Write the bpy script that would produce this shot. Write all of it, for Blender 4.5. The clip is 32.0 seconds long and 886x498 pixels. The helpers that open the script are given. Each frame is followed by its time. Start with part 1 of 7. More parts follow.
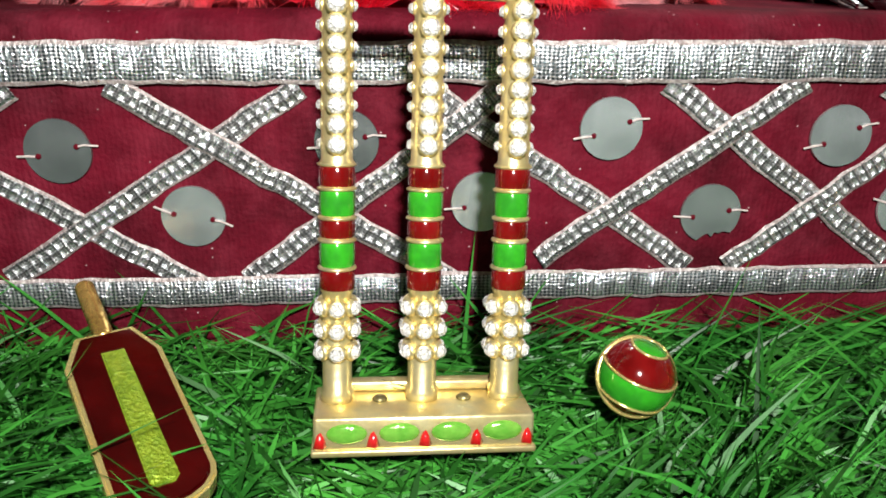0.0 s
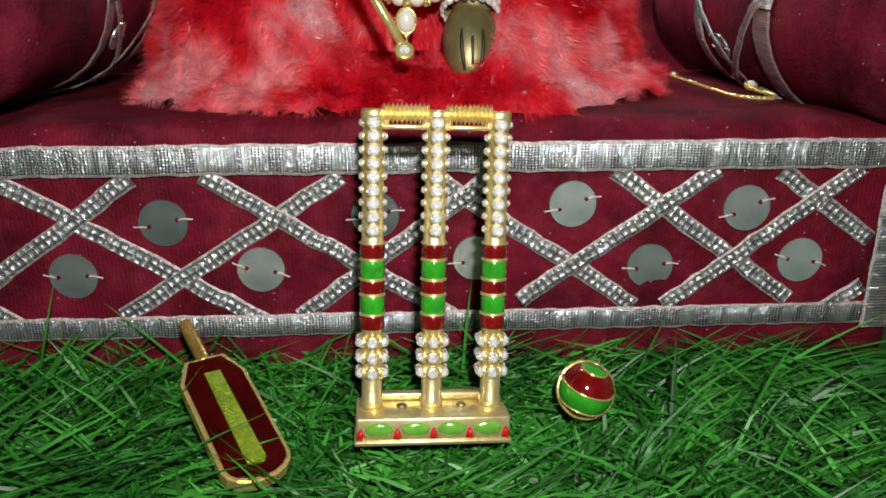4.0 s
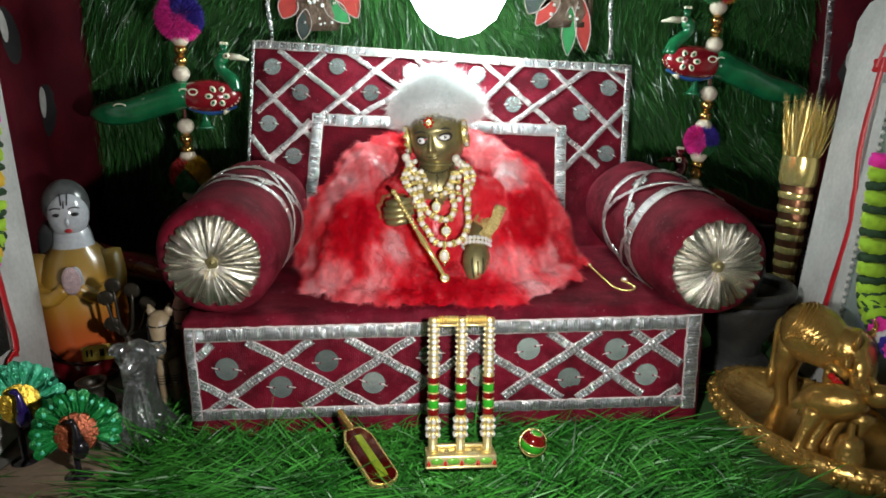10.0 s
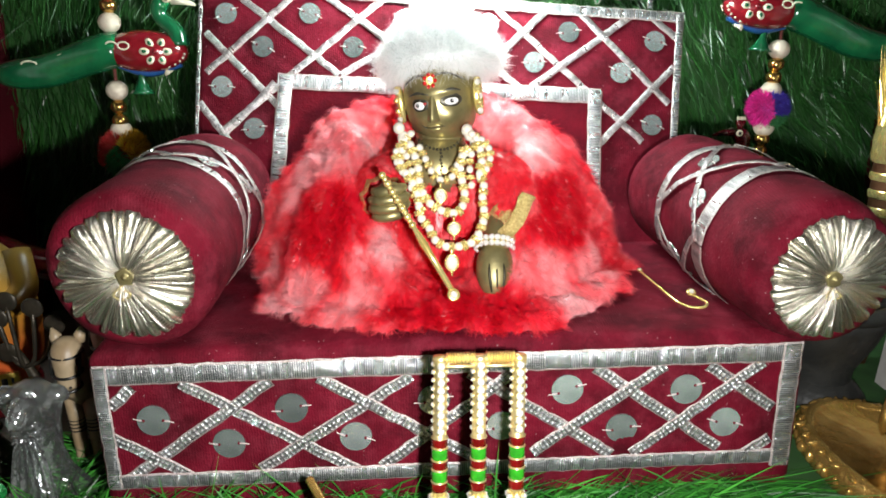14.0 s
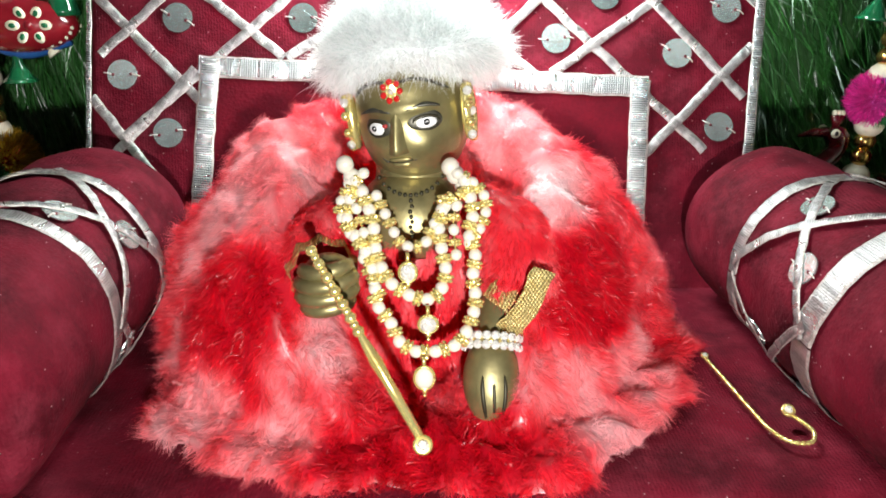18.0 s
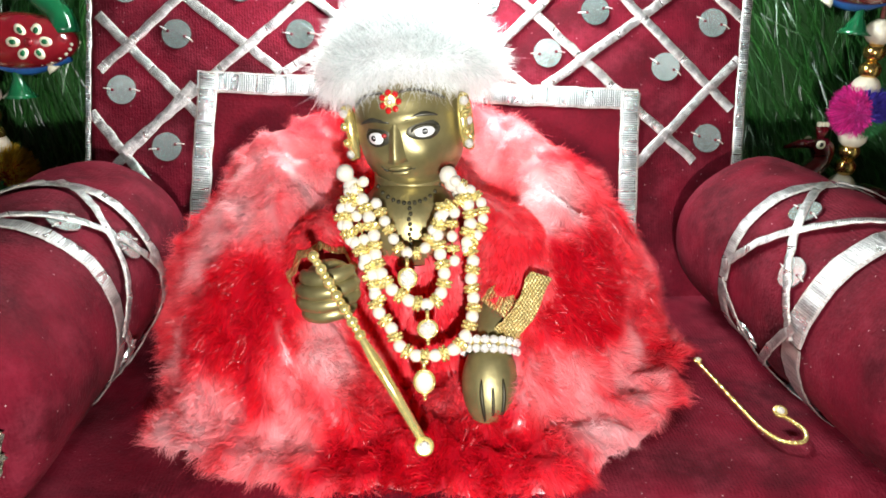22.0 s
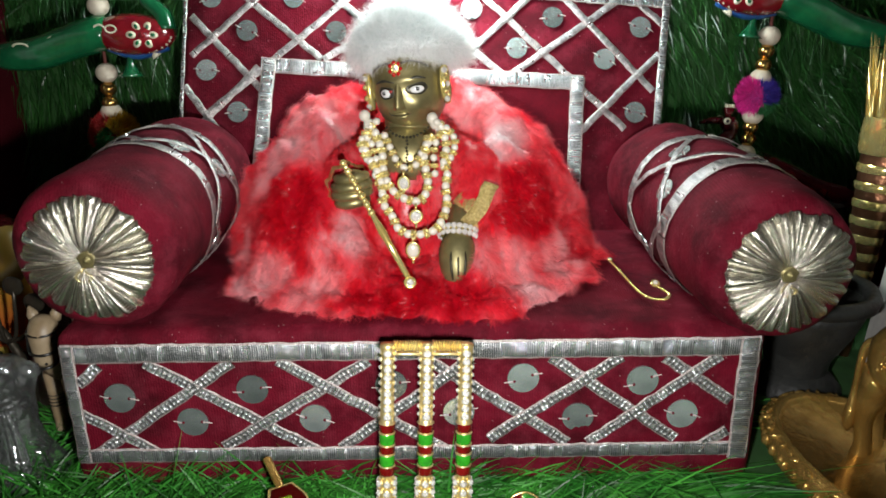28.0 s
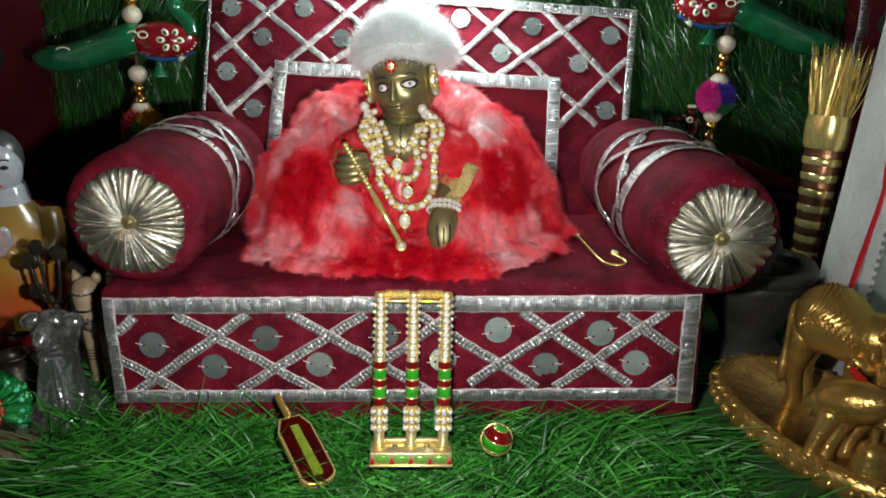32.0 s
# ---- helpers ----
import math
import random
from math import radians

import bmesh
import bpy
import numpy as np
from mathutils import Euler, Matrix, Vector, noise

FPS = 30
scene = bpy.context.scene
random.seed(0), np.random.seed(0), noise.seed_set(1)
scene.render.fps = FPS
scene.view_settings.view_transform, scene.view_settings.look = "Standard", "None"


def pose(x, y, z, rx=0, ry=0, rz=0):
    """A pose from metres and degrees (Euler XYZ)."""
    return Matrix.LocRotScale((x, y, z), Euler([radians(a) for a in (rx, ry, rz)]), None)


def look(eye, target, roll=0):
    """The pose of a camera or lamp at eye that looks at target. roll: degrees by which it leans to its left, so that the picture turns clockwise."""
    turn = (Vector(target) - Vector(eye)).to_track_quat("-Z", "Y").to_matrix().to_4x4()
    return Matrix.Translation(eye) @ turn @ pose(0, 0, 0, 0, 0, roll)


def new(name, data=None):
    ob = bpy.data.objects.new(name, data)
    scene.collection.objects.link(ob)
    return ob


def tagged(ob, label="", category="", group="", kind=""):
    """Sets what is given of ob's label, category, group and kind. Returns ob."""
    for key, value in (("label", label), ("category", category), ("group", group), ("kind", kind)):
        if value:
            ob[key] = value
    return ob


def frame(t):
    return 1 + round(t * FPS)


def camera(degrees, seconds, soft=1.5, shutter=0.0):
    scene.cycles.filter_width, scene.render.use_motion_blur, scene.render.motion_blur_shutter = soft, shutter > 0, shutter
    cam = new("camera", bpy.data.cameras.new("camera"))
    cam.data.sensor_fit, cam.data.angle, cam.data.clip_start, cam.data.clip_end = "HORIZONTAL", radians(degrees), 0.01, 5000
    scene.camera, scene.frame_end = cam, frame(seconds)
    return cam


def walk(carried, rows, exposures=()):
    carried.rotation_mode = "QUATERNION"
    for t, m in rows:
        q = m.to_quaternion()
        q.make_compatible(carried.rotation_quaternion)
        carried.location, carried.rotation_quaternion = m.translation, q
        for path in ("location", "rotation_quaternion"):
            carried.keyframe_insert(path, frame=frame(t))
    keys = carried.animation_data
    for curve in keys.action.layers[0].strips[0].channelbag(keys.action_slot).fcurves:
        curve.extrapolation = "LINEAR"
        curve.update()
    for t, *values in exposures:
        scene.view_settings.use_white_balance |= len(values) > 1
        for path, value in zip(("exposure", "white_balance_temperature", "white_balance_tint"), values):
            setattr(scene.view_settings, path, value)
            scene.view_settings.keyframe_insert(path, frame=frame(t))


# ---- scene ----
cam = camera(60.1, 32.0, soft=1.7)
PATH = [
    (0, (0.001, -0.167, 0.078), (0.122, 1.709, -0.602), 0.3),
    (0.5, (0.0, -0.178, 0.083), (0.11, 1.713, -0.558), 0.3),
    (1, (0.001, -0.18, 0.084), (0.113, 1.715, -0.544), -0.1),
    (1.5, (0.002, -0.181, 0.084), (0.109, 1.713, -0.549), -0.4),
    (2, (0.0, -0.187, 0.085), (0.106, 1.698, -0.575), 0.1),
    (2.5, (0.0, -0.193, 0.087), (0.11, 1.693, -0.57), 0.4),
    (4.5, (-0.001, -0.232, 0.117), (0.095, 1.658, -0.531), -0.1),
    (5, (-0.001, -0.25, 0.128), (0.101, 1.644, -0.508), 0.5),
    (5.5, (-0.009, -0.269, 0.14), (0.085, 1.629, -0.485), 0.6),
    (6, (-0.01, -0.285, 0.148), (0.098, 1.618, -0.457), 0.4),
    (6.5, (-0.009, -0.293, 0.155), (0.097, 1.61, -0.451), 0.4),
    (7, (-0.009, -0.305, 0.167), (0.098, 1.605, -0.418), 0.3),
    (7.5, (-0.008, -0.326, 0.177), (0.092, 1.585, -0.404), -0.1),
    (8, (-0.007, -0.352, 0.186), (0.082, 1.563, -0.384), -0.4),
    (8.5, (-0.008, -0.37, 0.198), (0.075, 1.545, -0.37), -0.8),
    (9, (-0.015, -0.385, 0.208), (0.054, 1.538, -0.338), -0.7),
    (9.5, (-0.017, -0.4, 0.22), (0.049, 1.529, -0.303), -0.7),
    (10, (-0.017, -0.423, 0.225), (0.055, 1.504, -0.307), -0.8),
    (10.5, (-0.018, -0.442, 0.236), (0.053, 1.483, -0.302), -0.1),
    (11, (-0.015, -0.447, 0.239), (0.039, 1.481, -0.292), -0.9),
    (11.5, (-0.015, -0.454, 0.243), (0.019, 1.484, -0.25), -2.1),
    (12, (-0.016, -0.464, 0.252), (0.023, 1.477, -0.229), -1.7),
    (12.5, (-0.019, -0.453, 0.248), (0.034, 1.487, -0.237), -1.2),
    (13, (-0.014, -0.418, 0.239), (0.053, 1.518, -0.26), -1.7),
    (13.5, (-0.021, -0.358, 0.219), (0.069, 1.566, -0.321), -0.9),
    (15.5, (-0.002, -0.178, 0.189), (0.103, 1.696, -0.499), -0.8),
    (16, (0.004, -0.156, 0.198), (0.065, 1.714, -0.508), -1.6),
    (16.5, (0.001, -0.15, 0.197), (0.097, 1.714, -0.521), -0.0),
    (17, (0.004, -0.159, 0.197), (0.062, 1.694, -0.552), -0.4),
    (17.5, (0.007, -0.161, 0.207), (0.058, 1.683, -0.566), -0.8),
    (18, (0.002, -0.167, 0.214), (0.047, 1.69, -0.528), -1.0),
    (18.5, (0.007, -0.181, 0.222), (0.057, 1.681, -0.506), -1.4),
    (19, (0.011, -0.187, 0.224), (0.066, 1.688, -0.472), -1.3),
    (19.5, (0.008, -0.181, 0.215), (0.069, 1.687, -0.496), -1.1),
    (20, (0.007, -0.181, 0.214), (0.084, 1.694, -0.479), -0.5),
    (20.5, (0.009, -0.179, 0.21), (0.1, 1.694, -0.486), -0.3),
    (21, (0.004, -0.178, 0.214), (0.081, 1.696, -0.479), -1.1),
    (21.5, (0.001, -0.179, 0.215), (0.081, 1.697, -0.474), -0.9),
    (22, (-0.001, -0.173, 0.212), (0.073, 1.701, -0.482), -1.1),
    (22.5, (-0.001, -0.175, 0.211), (0.081, 1.699, -0.482), -0.7),
    (23, (0.0, -0.176, 0.212), (0.083, 1.699, -0.477), -0.8),
    (23.5, (-0.001, -0.176, 0.211), (0.076, 1.699, -0.481), -1.0),
    (24, (-0.001, -0.177, 0.213), (0.076, 1.699, -0.475), -1.2),
    (24.5, (-0.001, -0.181, 0.212), (0.073, 1.694, -0.48), -1.3),
    (25, (-0.001, -0.181, 0.213), (0.067, 1.694, -0.479), -1.8),
    (25.5, (-0.001, -0.18, 0.216), (0.051, 1.696, -0.476), -2.4),
    (26, (0.003, -0.192, 0.213), (0.071, 1.682, -0.483), -2.0),
    (26.5, (0.006, -0.214, 0.195), (0.066, 1.657, -0.51), -1.8),
    (28.5, (0.019, -0.337, 0.211), (0.013, 1.568, -0.398), -0.3),
    (29, (0.026, -0.368, 0.207), (-0.014, 1.544, -0.379), -0.9),
    (29.5, (0.025, -0.384, 0.205), (0.003, 1.528, -0.379), -1.1),
    (30, (0.024, -0.397, 0.209), (0.011, 1.521, -0.36), -0.7),
    (30.5, (0.024, -0.403, 0.213), (0.007, 1.512, -0.364), -0.6),
    (31, (0.025, -0.394, 0.212), (0.01, 1.518, -0.375), -0.4),
    (31.5, (0.021, -0.376, 0.205), (0.014, 1.537, -0.377), -0.0),
    (32, (0.021, -0.365, 0.203), (0.02, 1.544, -0.393), -0.3),
]
EXPOSURES = [(0, -0.20), (1, -0.80), (2.5, -0.72), (5, -0.88), (6, -0.78), (9, -0.85), (10.5, -0.50), (12, 0.02), (13.5, 0.0), (16, -0.33), (17.5, -0.14), (19, 0.03), (26, 0.06), (29, -0.88), (32, -0.88)]
walk(cam, [(t, look(eye, target, roll)) for t, eye, target, roll in PATH], EXPOSURES)

# ---- light: dim room, one bulb over the seat, the small torch of the one who films ----
world = bpy.data.worlds.new("room")
scene.world = world
world.use_nodes = True
world.node_tree.nodes["Background"].inputs[0].default_value = (0.80, 0.95, 0.90, 1)
world.node_tree.nodes["Background"].inputs[1].default_value = 0.110

torch_data = bpy.data.lights.new("torch", "SPOT")
torch_data.energy, torch_data.spot_size, torch_data.spot_blend = 8.2, radians(136), 1.0
torch_data.shadow_soft_size, torch_data.color = 0.006, (1.0, 0.98, 0.96)
torch = new("torch", torch_data)
torch.matrix_world = look((0.014, -0.25, 0.165), (-0.012, 0.06, 0.085))
BULB_STRENGTH = 72.0


# ---- materials ----
def nodes_of(name):
    m = bpy.data.materials.new(name)
    m.use_nodes = True
    t = m.node_tree
    return m, t, t.nodes["Principled BSDF"]


def surf(name, c1, c2=None, scale=60.0, rough=0.6, metal=0.0, bump=0.0, bump_scale=400.0, sheen=0.0, coat=0.0,
         rand=0.0, island=0.0, detail=4.0, spec=0.5, rough2=None, bump_dist=0.001, trans=0.0, ramp=(0.35, 0.65)):
    """A surface whose colour wanders between c1 and c2, with fine relief; lengths are in real metres."""
    m, t, b = nodes_of(name)
    n, l = t.nodes, t.links
    co = n.new("ShaderNodeTexCoord")
    c2 = c2 or tuple(v * 0.75 for v in c1)
    big = n.new("ShaderNodeTexNoise")
    big.inputs["Scale"].default_value, big.inputs["Detail"].default_value = scale, detail
    l.new(co.outputs["Object"], big.inputs["Vector"])
    rp = n.new("ShaderNodeValToRGB")
    rp.color_ramp.elements[0].position, rp.color_ramp.elements[1].position = ramp
    rp.color_ramp.elements[0].color, rp.color_ramp.elements[1].color = (*c1, 1), (*c2, 1)
    l.new(big.outputs["Fac"], rp.inputs["Fac"])
    fine = n.new("ShaderNodeTexNoise")
    fine.inputs["Scale"].default_value, fine.inputs["Detail"].default_value = bump_scale, 3.0
    l.new(co.outputs["Object"], fine.inputs["Vector"])
    mul = n.new("ShaderNodeMix")
    mul.data_type, mul.blend_type = "RGBA", "MULTIPLY"
    mul.inputs["Factor"].default_value = 0.35
    l.new(rp.outputs["Color"], mul.inputs["A"])
    l.new(fine.outputs["Fac"], mul.inputs["B"])
    out = mul.outputs["Result"]
    if rand or island:
        src = n.new("ShaderNodeObjectInfo").outputs["Random"] if rand else n.new("ShaderNodeNewGeometry").outputs["Random Per Island"]
        hs = n.new("ShaderNodeHueSaturation")
        mr = n.new("ShaderNodeMapRange")
        k = rand or island
        mr.inputs["To Min"].default_value, mr.inputs["To Max"].default_value = 1 - k, 1 + k
        l.new(src, mr.inputs["Value"])
        l.new(mr.outputs["Result"], hs.inputs["Value"])
        l.new(out, hs.inputs["Color"])
        out = hs.outputs["Color"]
    l.new(out, b.inputs["Base Color"])
    b.inputs["Metallic"].default_value = metal
    b.inputs["Specular IOR Level"].default_value = spec
    if rough2 is not None:
        mr = n.new("ShaderNodeMapRange")
        mr.inputs["To Min"].default_value, mr.inputs["To Max"].default_value = rough, rough2
        l.new(big.outputs["Fac"], mr.inputs["Value"])
        l.new(mr.outputs["Result"], b.inputs["Roughness"])
    else:
        b.inputs["Roughness"].default_value = rough
    b.inputs["Sheen Weight"].default_value = sheen
    b.inputs["Sheen Roughness"].default_value = 0.35
    if sheen:
        b.inputs["Sheen Tint"].default_value = (*[min(1, v * 2.5 + 0.1) for v in c1], 1)
    b.inputs["Coat Weight"].default_value = coat
    b.inputs["Coat Roughness"].default_value = 0.08
    b.inputs["Transmission Weight"].default_value = trans
    if bump:
        bp = n.new("ShaderNodeBump")
        bp.inputs["Strength"].default_value, bp.inputs["Distance"].default_value = bump, bump_dist
        l.new(fine.outputs["Fac"], bp.inputs["Height"])
        l.new(bp.outputs["Normal"], b.inputs["Normal"])
    return m


def woven_metal(name, c1, c2, pitch=0.0007, rough=0.28):
    """Metal-thread ribbon: a fine over-and-under weave with loose, glinting threads."""
    m = surf(name, c1, c2, 900, rough, 1.0, 0, 1500, rough2=rough + 0.42)
    t = m.node_tree
    n, l, b = t.nodes, t.links, t.nodes["Principled BSDF"]
    co = n.new("ShaderNodeTexCoord")
    waves = []
    for turn in (35, -35):
        mp = n.new("ShaderNodeMapping")
        mp.inputs["Rotation"].default_value = (radians(90), 0, radians(turn))
        l.new(co.outputs["Object"], mp.inputs["Vector"])
        w = n.new("ShaderNodeTexWave")
        w.inputs["Scale"].default_value, w.inputs["Distortion"].default_value = 0.32 / pitch, 1.2
        l.new(mp.outputs["Vector"], w.inputs["Vector"])
        waves.append(w)
    mx = n.new("ShaderNodeMath")
    mx.operation = "MULTIPLY"
    l.new(waves[0].outputs["Fac"], mx.inputs[0])
    l.new(waves[1].outputs["Fac"], mx.inputs[1])
    crease = n.new("ShaderNodeTexNoise")
    crease.inputs["Scale"].default_value = 160
    l.new(co.outputs["Object"], crease.inputs["Vector"])
    b1, b2 = n.new("ShaderNodeBump"), n.new("ShaderNodeBump")
    b1.inputs["Strength"].default_value, b1.inputs["Distance"].default_value = 0.8, 0.004
    b2.inputs["Strength"].default_value, b2.inputs["Distance"].default_value = 1.0, 0.0009
    l.new(crease.outputs["Fac"], b1.inputs["Height"])
    l.new(mx.outputs[0], b2.inputs["Height"])
    l.new(b1.outputs["Normal"], b2.inputs["Normal"])
    l.new(b2.outputs["Normal"], b.inputs["Normal"])
    return m


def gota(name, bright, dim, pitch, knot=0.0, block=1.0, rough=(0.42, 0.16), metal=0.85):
    """Metal-thread tape by its own length and width: twill weave, raised knots in rows, glints and dull stretches
    painted into its colour.
    """
    m, t, b = nodes_of(name)
    n, l = t.nodes, t.links

    def math_node(op, a, c=None):
        q = n.new("ShaderNodeMath")
        q.operation = op
        for i, v in enumerate((a, c)):
            if v is None:
                continue
            if isinstance(v, (int, float)):
                q.inputs[i].default_value = v
            else:
                l.new(v, q.inputs[i])
        return q.outputs[0]

    def ranged(src, lo, hi, out_lo, out_hi):
        q = n.new("ShaderNodeMapRange")
        for key, val in (("From Min", lo), ("From Max", hi), ("To Min", out_lo), ("To Max", out_hi)):
            q.inputs[key].default_value = val
        l.new(src, q.inputs["Value"])
        return q.outputs["Result"]

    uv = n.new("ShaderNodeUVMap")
    # Pale and dark checker cells paint the weave's glints into the base colour.
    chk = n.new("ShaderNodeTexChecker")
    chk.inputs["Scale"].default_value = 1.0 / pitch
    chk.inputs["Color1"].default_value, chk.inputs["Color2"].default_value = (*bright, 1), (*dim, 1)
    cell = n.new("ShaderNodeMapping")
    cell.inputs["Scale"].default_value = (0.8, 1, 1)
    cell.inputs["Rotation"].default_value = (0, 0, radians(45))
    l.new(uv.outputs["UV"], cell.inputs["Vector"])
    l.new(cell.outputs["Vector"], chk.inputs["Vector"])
    mp = n.new("ShaderNodeMapping")
    mp.inputs["Scale"].default_value = (230, 22, 1)
    l.new(uv.outputs["UV"], mp.inputs["Vector"])
    blocks = n.new("ShaderNodeTexNoise")
    blocks.inputs["Scale"].default_value, blocks.inputs["Detail"].default_value = 1.0, 2.0
    l.new(mp.outputs["Vector"], blocks.inputs["Vector"])
    speck = n.new("ShaderNodeTexNoise")
    speck.inputs["Scale"].default_value = 1500
    l.new(uv.outputs["UV"], speck.inputs["Vector"])
    # Brightness along the tape is colour: painted glints between dull stretches.
    value = ranged(blocks.outputs["Fac"], 0.42, 0.60, 1.0 - 0.62 * block, 1.2)
    height = blocks.outputs["Fac"]
    if knot:
        sep = n.new("ShaderNodeSeparateXYZ")
        l.new(uv.outputs["UV"], sep.inputs[0])
        along = math_node("ABSOLUTE", math_node("SINE", math_node("MULTIPLY", sep.outputs["X"], math.pi / knot)))
        across = math_node("ABSOLUTE", math_node("SINE", math_node("MULTIPLY", sep.outputs["Y"], math.pi / (knot * 0.95))))
        height = math_node("MULTIPLY", along, across)
        # Knot tops painted lighter and the hollows darker, as lit relief would look.
        value = math_node("MULTIPLY", value, ranged(height, 0.10, 0.50, 0.55, 1.5))
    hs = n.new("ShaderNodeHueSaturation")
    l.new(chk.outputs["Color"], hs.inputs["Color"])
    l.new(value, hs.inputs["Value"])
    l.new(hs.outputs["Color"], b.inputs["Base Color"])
    b.inputs["Metallic"].default_value = metal
    l.new(ranged(blocks.outputs["Fac"], 0.35, 0.65, rough[0], rough[1]), b.inputs["Roughness"])
    last = None
    for src, st, ds in ((blocks.outputs["Fac"], 0.6, 0.0018), (height, 0.9 if knot else 0.0, 0.0009), (chk.outputs["Fac"], 0.9, 0.0003), (speck.outputs["Fac"], 0.8, 0.0006)):
        bp = n.new("ShaderNodeBump")
        bp.inputs["Strength"].default_value, bp.inputs["Distance"].default_value = st, ds
        l.new(src, bp.inputs["Height"])
        if last:
            l.new(last, bp.inputs["Normal"])
        last = bp.outputs["Normal"]
    l.new(last, b.inputs["Normal"])
    return m


def plush(name, stops, scale, clouds=()):
    """Long pile dyed in clouds: the dye wanders over the stops; clouds are (place, radius, paler or deeper)."""
    m, t, b = nodes_of(name)
    n, l = t.nodes, t.links
    co = n.new("ShaderNodeTexCoord")
    no = n.new("ShaderNodeTexNoise")
    no.inputs["Scale"].default_value, no.inputs["Detail"].default_value = scale, 5.0
    no.inputs["Distortion"].default_value = 0.9
    l.new(co.outputs["Object"], no.inputs["Vector"])
    rp = n.new("ShaderNodeValToRGB")
    els = rp.color_ramp.elements
    while len(els) < len(stops):
        els.new(0.5)
    for e, (p, c) in zip(els, stops):
        e.position, e.color = p, (*c, 1)
    calm = n.new("ShaderNodeMapRange")
    calm.inputs["To Min"].default_value, calm.inputs["To Max"].default_value = 0.20, 0.84
    l.new(no.outputs["Fac"], calm.inputs["Value"])
    fac = calm.outputs["Result"]
    for c, r, k in clouds:
        far = n.new("ShaderNodeVectorMath")
        far.operation = "DISTANCE"
        far.inputs[1].default_value = c
        l.new(co.outputs["Object"], far.inputs[0])
        fade = n.new("ShaderNodeMapRange")
        fade.interpolation_type = "SMOOTHSTEP"
        for key, val in (("From Min", r * 0.4), ("From Max", r * 1.12), ("To Min", k), ("To Max", 0.0)):
            fade.inputs[key].default_value = val
        l.new(far.outputs["Value"], fade.inputs["Value"])
        add = n.new("ShaderNodeMath")
        l.new(fac, add.inputs[0])
        l.new(fade.outputs["Result"], add.inputs[1])
        fac = add.outputs[0]
    l.new(fac, rp.inputs["Fac"])
    hs = n.new("ShaderNodeHueSaturation")
    mr = n.new("ShaderNodeMapRange")
    mr.inputs["To Min"].default_value, mr.inputs["To Max"].default_value = 0.75, 1.28
    l.new(n.new("ShaderNodeNewGeometry").outputs["Random Per Island"], mr.inputs["Value"])
    l.new(mr.outputs["Result"], hs.inputs["Value"])
    l.new(rp.outputs["Color"], hs.inputs["Color"])
    l.new(hs.outputs["Color"], b.inputs["Base Color"])
    b.inputs["Roughness"].default_value = 0.30
    b.inputs["Specular IOR Level"].default_value = 0.6
    thin, mix = n.new("ShaderNodeBsdfTranslucent"), n.new("ShaderNodeMixShader")
    mix.inputs["Fac"].default_value = 0.58
    l.new(hs.outputs["Color"], thin.inputs["Color"])
    l.new(b.outputs["BSDF"], mix.inputs[1])
    l.new(thin.outputs["BSDF"], mix.inputs[2])
    l.new(mix.outputs["Shader"], n["Material Output"].inputs["Surface"])
    return m


VELVET = surf("crimson_velvet", (0.138, 0.0034, 0.0145), (0.054, 0.0012, 0.0055), 45, 0.8, 0, 0.7, 900, sheen=0.0, spec=0.12, bump_dist=0.0006)


def velvet_sheen_and_lint(m):
    """Velvet nap: fine ribs, pale streaks that paint its sheen into the colour, and scattered lint."""
    t = m.node_tree
    n, l, b = t.nodes, t.links, t.nodes["Principled BSDF"]
    src = b.inputs["Base Color"].links[0].from_socket
    co = n.new("ShaderNodeTexCoord")
    sheen_streaks = n.new("ShaderNodeTexNoise")
    sheen_streaks.inputs["Scale"].default_value, sheen_streaks.inputs["Detail"].default_value, sheen_streaks.inputs["Roughness"].default_value = 70, 8.0, 0.72
    rib = n.new("ShaderNodeTexWave")
    rib.inputs["Scale"].default_value, rib.inputs["Distortion"].default_value = 260, 3.0
    lint = n.new("ShaderNodeTexVoronoi")
    lint.inputs["Scale"].default_value = 260
    for q in (sheen_streaks, rib, lint):
        l.new(co.outputs["Object"], q.inputs["Vector"])
    r1, r2 = n.new("ShaderNodeMapRange"), n.new("ShaderNodeMapRange")
    for node, a, z, c, d in ((r1, 0.46, 0.78, 0.0, 0.40), (r2, 0.075, 0.045, 0.0, 0.55)):
        for key, val in (("From Min", a), ("From Max", z), ("To Min", c), ("To Max", d)):
            node.inputs[key].default_value = val
    l.new(sheen_streaks.outputs["Fac"], r1.inputs["Value"])
    l.new(lint.outputs["Distance"], r2.inputs["Value"])
    out = src
    # First mix paints sheen streaks as a paler red, second adds the lint.
    for fac, col in ((r1.outputs["Result"], (0.27, 0.032, 0.056, 1)), (r2.outputs["Result"], (0.50, 0.36, 0.36, 1))):
        mx = n.new("ShaderNodeMix")
        mx.data_type = "RGBA"
        l.new(fac, mx.inputs["Factor"])
        l.new(out, mx.inputs["A"])
        mx.inputs["B"].default_value = col
        out = mx.outputs["Result"]
    l.new(out, b.inputs["Base Color"])
    bp = n.new("ShaderNodeBump")
    bp.inputs["Strength"].default_value, bp.inputs["Distance"].default_value = 0.16, 0.0005
    l.new(rib.outputs["Fac"], bp.inputs["Height"])
    l.new(b.inputs["Normal"].links[0].from_socket, bp.inputs["Normal"])
    l.new(bp.outputs["Normal"], b.inputs["Normal"])


